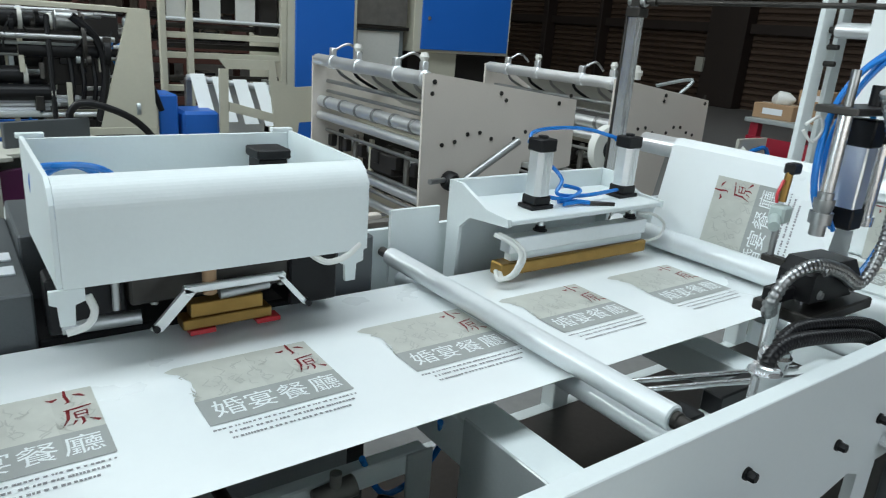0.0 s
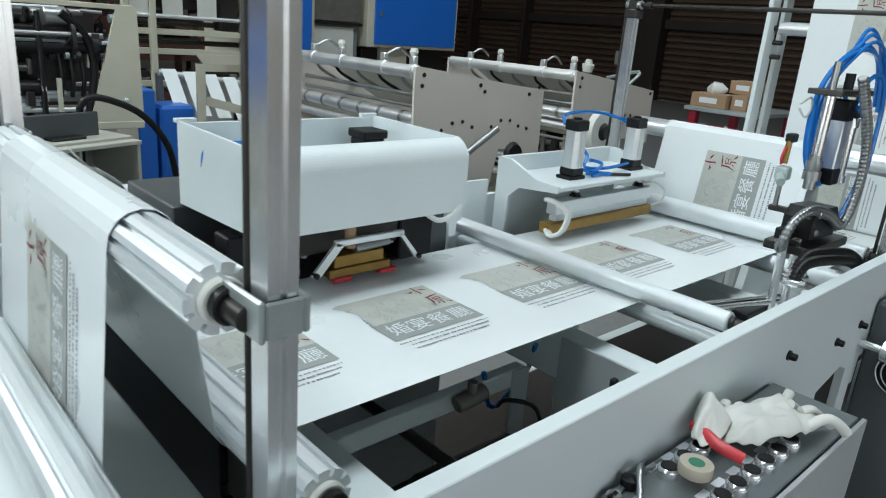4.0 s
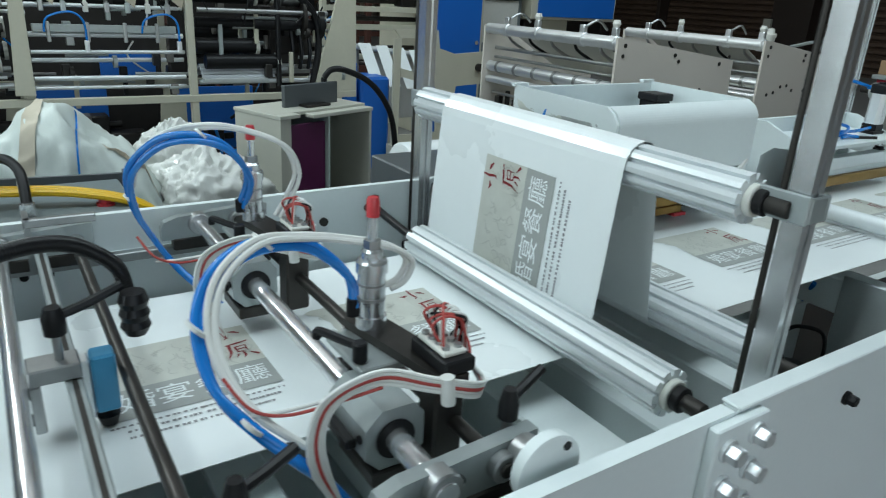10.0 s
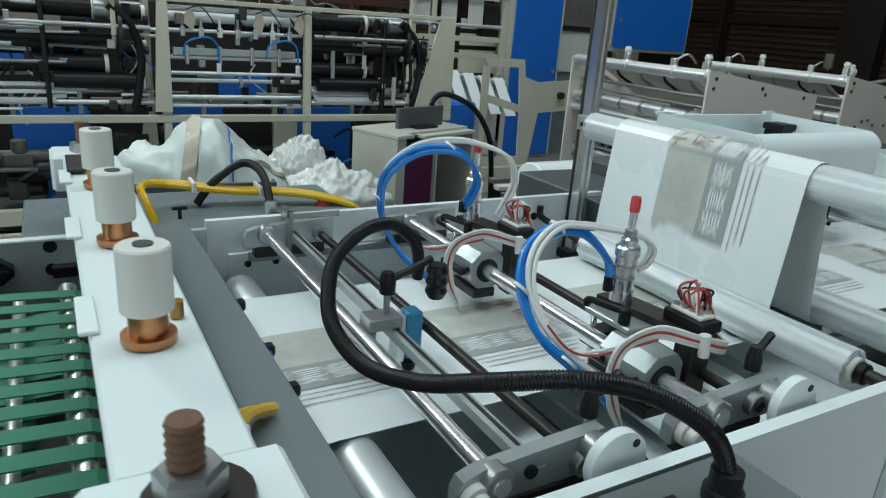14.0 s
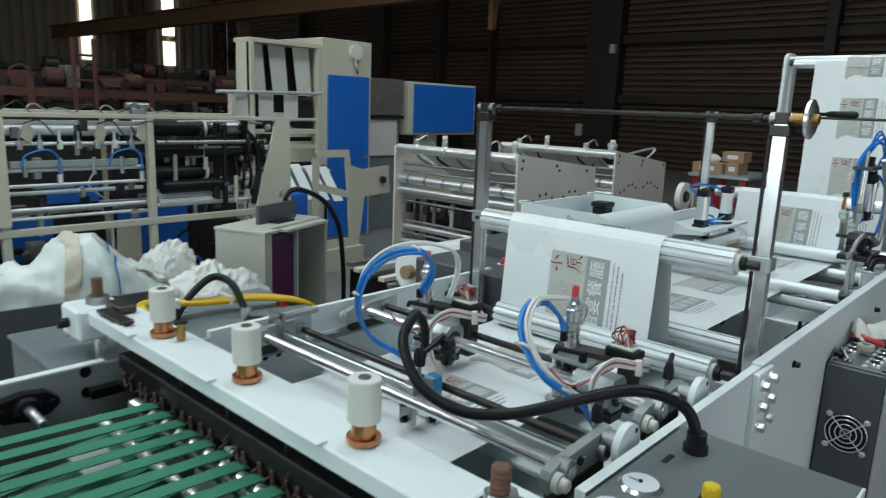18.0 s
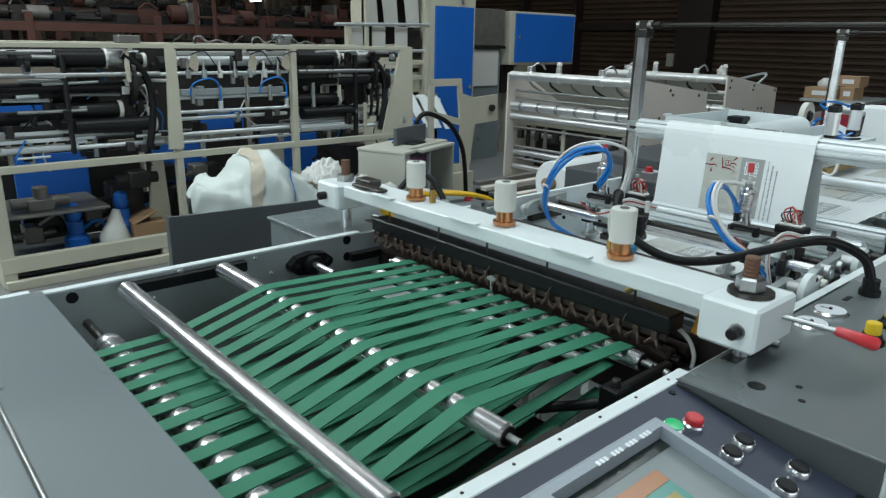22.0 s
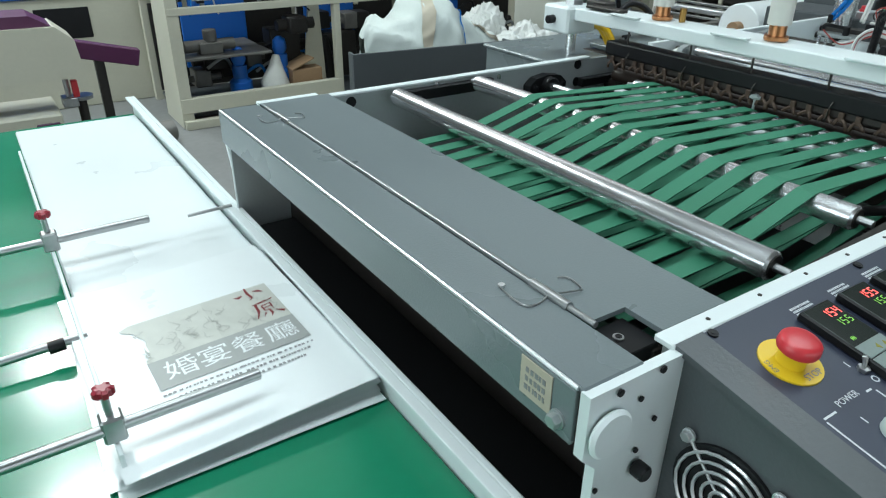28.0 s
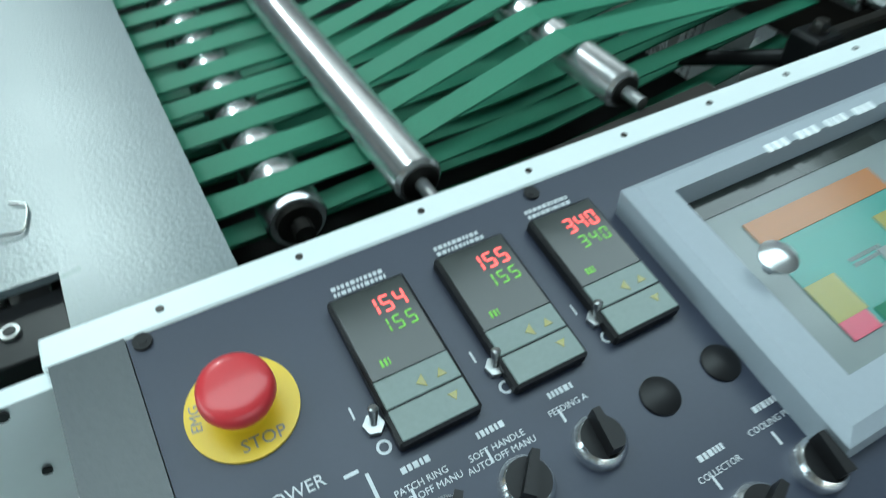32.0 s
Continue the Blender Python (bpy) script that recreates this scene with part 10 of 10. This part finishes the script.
def build_shelves():
    rng = random.Random(21)
    for row, (ya, yb, xa, xb, zs) in enumerate(((8.3, 9.1, -4.6, 3.2, (0.35, 0.95, 1.45)), (12.6, 13.5, -3.0, 6.8, (0.5, 1.1, 1.72)))):
        s = thing("storage_rack", ((xa + xb) / 2, ya, 0.0), "red-brown steel storage rack packed with machine parts", "rack")
        n = 6
        for k in range(n + 1):
            x = xa + (xb - xa) * k / n
            for y in (ya, yb):
                part("post", Geo().box(x - 0.035, x + 0.035, y - 0.035, y + 0.035, 0.0, zs[-1] + 0.10, 0.004), RUSTSTEEL, s)
        for z in zs:
            part("beam", Geo().box(xa, xb, ya - 0.03, ya + 0.03, z - 0.09, z, 0.004), RUSTSTEEL, s)
            part("deck", Geo().box(xa, xb, ya, yb, z, z + 0.02, 0.002), DARKJUNK, s)
        for z in (0.0,) + zs:
            x = xa + 0.1
            while x < xb - 0.2:
                w, h, d = rng.uniform(0.06, 0.24), rng.uniform(0.06, 0.26), rng.uniform(0.2, 0.6)
                y = ya + rng.uniform(0.04, 0.2)
                kind = rng.random()
                mt = rng.choice((DARKJUNK, DARKJUNK, DARKJUNK, DARKSTEEL, GREYJUNK, RUSTSTEEL, RUSTSTEEL, BLACK, BLACK, BLACK))
                base = z + 0.02 if z else 0.0
                if kind < 0.35:
                    g = Geo().box(x, x + w, y, y + d, base, base + h, 0.006)
                    nm, lb = "parts_box", "dusty box of machine parts on the rack"
                elif kind < 0.6:
                    r = min(0.14, h / 2)
                    g = Geo().cyl((x, y + r, base + r), (x + w, y + r, base + r), r, 14, 0.004).cyl((x - 0.04, y + r, base + r), (x + w + 0.05, y + r, base + r), r * 0.3, 8)
                    nm, lb = "steel_drum", "dark steel drum lying on the rack"
                elif kind < 0.8:
                    g = Geo()
                    for q in range(4):
                        g.cyl((x + rng.uniform(0, 0.05), y + 0.05 + q * 0.05, base + 0.03 + 0.02 * q), (x + w + rng.uniform(0.1, 0.4), y + 0.05 + q * 0.05, base + 0.03 + 0.03 * q), 0.022, 8)
                    nm, lb = "bundled_stock", "bundle of steel bars on the rack"
                else:
                    g = Geo().box(x, x + w, y, y + 0.05, base, base + h, 0.004).box(x, x + w * 0.4, y + 0.0501, y + d, base, base + h * 0.6, 0.004).tube([(x, y, base + h), (x + w / 2, y, base + h + 0.06), (x + w, y, base + h)], 0.012, 6)
                    nm, lb = "machine_part", "dark machine part on the rack"
                single(nm, g, mt, (x, y, base), lb, "machine part", "rack contents")
                x += w + rng.uniform(0.01, 0.05)
    o = thing("orange_ladder", (0.9, 8.1, 0.0), "orange steel ladder leaning on the rack", "ladder")
    for x in (1.0, 1.22):
        part("stile", Geo().box(x - 0.02, x + 0.02, 8.14, 8.18, 0.0, 2.0, 0.003), RUSTSTEEL, o)
    for k in range(7):
        part("rung", Geo().cyl((1.0, 8.16, 0.2 + k * 0.27), (1.22, 8.16, 0.2 + k * 0.27), 0.014, 8), RUSTSTEEL, o)


def build_right_side():
    t = thing("work_table", (4.9, 2.75, 0.0), "work table with a red frame and a pale top", "table")
    part("top", Geo().box(4.46, 5.3, 2.10, 2.66, 0.870, 0.900, 0.004), GALV, t)
    for x in (4.52, 5.2):
        for y in (2.16, 2.60):
            part("leg", Geo().box(x - 0.03, x + 0.03, y - 0.03, y + 0.03, 0.0, 0.870, 0.003), DARKRED, t)
    part("panel", Geo().box(4.48, 4.50, 2.2, 2.64, 0.62, 0.78, 0.002), DARKRED, t)
    for x, y, z, w, d, h in ((4.54, 2.38, 0.90, 0.24, 0.28, 0.10), (4.60, 2.25, 0.90, 0.24, 0.12, 0.11), (4.70, 2.25, 1.011, 0.22, 0.20, 0.095)):
        c = thing("cardboard_box", (x, y, z), "closed brown cardboard box on the work table", "box", "cardboard boxes")
        part("carton", Geo().box(x, x + w, y, y + d, z, z + h, 0.004), CARD, c)
        part("tape", Geo().box(x + w * 0.42, x + w * 0.58, y - 0.001, y + d + 0.001, z + h, z + h + 0.001, 0.0002), KRAFT, c)
        part("label", Geo().box(x - 0.0015, x - 0.0005, y + d * 0.25, y + d * 0.75, z + h * 0.3, z + h * 0.7, 0.0002), LABELWHITE, c)
    b = thing("clear_bag", (4.62, 2.50, 1.0), "crumpled clear plastic bag on the boxes", "plastic bag")
    part("bag", Geo().lathe((4.62, 2.58, 1.025), (4.66, 2.44, 1.035), [(0, 0.02), (0.3, 0.06), (0.7, 0.05), (1, 0.01)], 12), SHEETCLEAR, b)
    h = thing("blue_hose_coil", (4.3, 2.3, 0.5), "blue hose coil behind the film", "hose")
    part("coil", Geo().tube([(4.0, 2.35, 0.0), (4.02, 2.35, 0.62), (4.15, 2.35, 0.74), (4.30, 2.35, 0.66), (4.32, 2.35, 0.0)], 0.014, 8), BLUEHOSE, h)
    bx = thing("pale_panel", (4.2, 2.6, 0.0), "pale board standing by the work table", "board")
    part("board", Geo().box(4.02, 4.34, 2.40, 2.42, 0.0, 0.80, 0.003), PALEYELLOW, bx)
    p = thing("pink_roll", (-0.24, 0.13, 0.0), "pink film roll standing on the floor", "film roll")
    part("roll", Geo().lathe((-0.24, 0.11, 0.0), (-0.24, 0.11, 0.20), [(0, 0.14), (0.05, 0.15), (0.95, 0.15), (1, 0.14)], 32), material("pink_film", (0.72, 0.30, 0.42), 0.35, stain=0.1), p)
    part("core", Geo().lathe((-0.24, 0.11, 0.2), (-0.24, 0.11, 0.205), [(0, 0.04), (1, 0.04)], 20), CARD, p)


# ---------------- build ----------------
build_hall()
build_shelves()
build_tower_machine()
build_feed()
build_rack()
build_left_machines()
build_small_cabinet()
build_sacks()
build_side_boxes()
build_right_side()
build_frame()
build_rollers()
build_posts()
build_tower()
WEB = build_film()
build_station()
build_seal()
build_near_head()
build_carriages()
build_valve_unit(-0.677, 0.700,
                 [(-0.696, 0.711, 0.942), (-0.702, 0.722, 0.977), (-0.752, 0.729, 1.020), (-0.814, 0.723, 1.028), (-0.862, 0.709, 1.006), (-0.887, 0.681, 0.965), (-0.886, 0.638, 0.919), (-0.861, 0.597, 0.889), (-0.828, 0.576, 0.856), (-0.790, 0.573, 0.810), (-0.735, 0.545, 0.730)],
                 [(-0.660, 0.700, 0.958), (-0.640, 0.700, 0.966), (-0.630, 0.702, 0.988), (-0.655, 0.706, 1.008), (-0.710, 0.716, 1.022), (-0.760, 0.722, 1.030), (-0.812, 0.714, 1.034), (-0.856, 0.700, 1.008), (-0.876, 0.676, 0.968), (-0.874, 0.640, 0.926), (-0.852, 0.600, 0.893), (-0.812, 0.575, 0.860)],
                 [(-0.886, 0.678, 0.962), (-0.859, 0.596, 0.887), (-0.800, 0.722, 1.028)])
build_valve_unit(-0.673, 1.147,
                 [(-0.692, 1.155, 0.940), (-0.690, 1.120, 0.998), (-0.729, 1.100, 1.052), (-0.777, 1.106, 1.070), (-0.821, 1.148, 1.055), (-0.860, 1.184, 1.003), (-0.852, 1.220, 0.932), (-0.824, 1.240, 0.870), (-0.795, 1.225, 0.820), (-0.760, 1.165, 0.785), (-0.725, 1.115, 0.750)],
                 [(-0.655, 1.090, 0.930), (-0.632, 1.095, 0.962), (-0.616, 1.098, 1.000), (-0.636, 1.092, 1.045), (-0.678, 1.100, 1.068), (-0.740, 1.125, 1.080), (-0.800, 1.165, 1.064), (-0.846, 1.190, 1.022), (-0.858, 1.205, 0.975)],
                 [(-0.855, 1.215, 0.945), (-0.760, 1.108, 1.068)])
build_sensor()
build_beam()
build_belts()
build_console()
build_fan_box()
build_second_box()
build_prints(WEB)
build_table()

LIFT = ((0.0, 0.026), (0.15, 0.045), (0.30, 0.046), (0.45, 0.038), (0.55, 0.022), (0.65, 0.011), (0.75, 0.0), (0.85, 0.002), (0.95, 0.006), (1.05, 0.010), (1.15, 0.022))


def motions():
    """The film steps on, the fluted rollers turn, the cutter beam, the seal bar and the punch rods rise and fall, bags slide out."""
    for ob, s in PRINTS:
        walk(ob, strip_rows(s, WEB))
    for t, tube, r, sense in TURNING:
        base = advance(0.0)
        walk(tube, [(tt, pose(0, 0, 0, 0, math.degrees(-sense * (advance(tt) - base) / r), 0)) for tt in BEATS])
    rise = []
    n = -1
    while START + n * PERIOD < 32:
        for ph, dz in LIFT:
            t = START + n * PERIOD + ph
            if 0 < t < 32:
                rise.append((t, dz))
        n += 1
    rise = [(0.0, 0.0)] + rise + [(32.0, rise[-1][1])]
    for b in BEAM:
        o = ORIGIN[b]
        walk(b, [(t, pose(o.x, o.y, o.z + dz)) for t, dz in rise])
    for b in SEALBAR:
        o = ORIGIN[b]
        walk(b, [(t, pose(o.x, o.y, o.z + dz * 0.15)) for t, dz in rise])
    stroke = [(0.0, 0.0)]
    n = -1
    while START + n * PERIOD < 32:
        for ph, dz in ((0.64, 0.0), (0.70, -0.026), (1.04, -0.026), (1.10, 0.0)):
            t = START + n * PERIOD + ph
            if 0 < t < 32:
                stroke.append((t, dz))
        n += 1
    stroke.append((32.0, stroke[-1][1]))
    for rod in PISTONS:
        walk(rod, [(t, pose(0, 0, dz)) for t, dz in stroke])
    for n, (bag, tf, z, turn, dy) in enumerate(BAGS):
        walk(bag, bag_rows(bag, tf, z, turn, dy, n + 1))


motions()
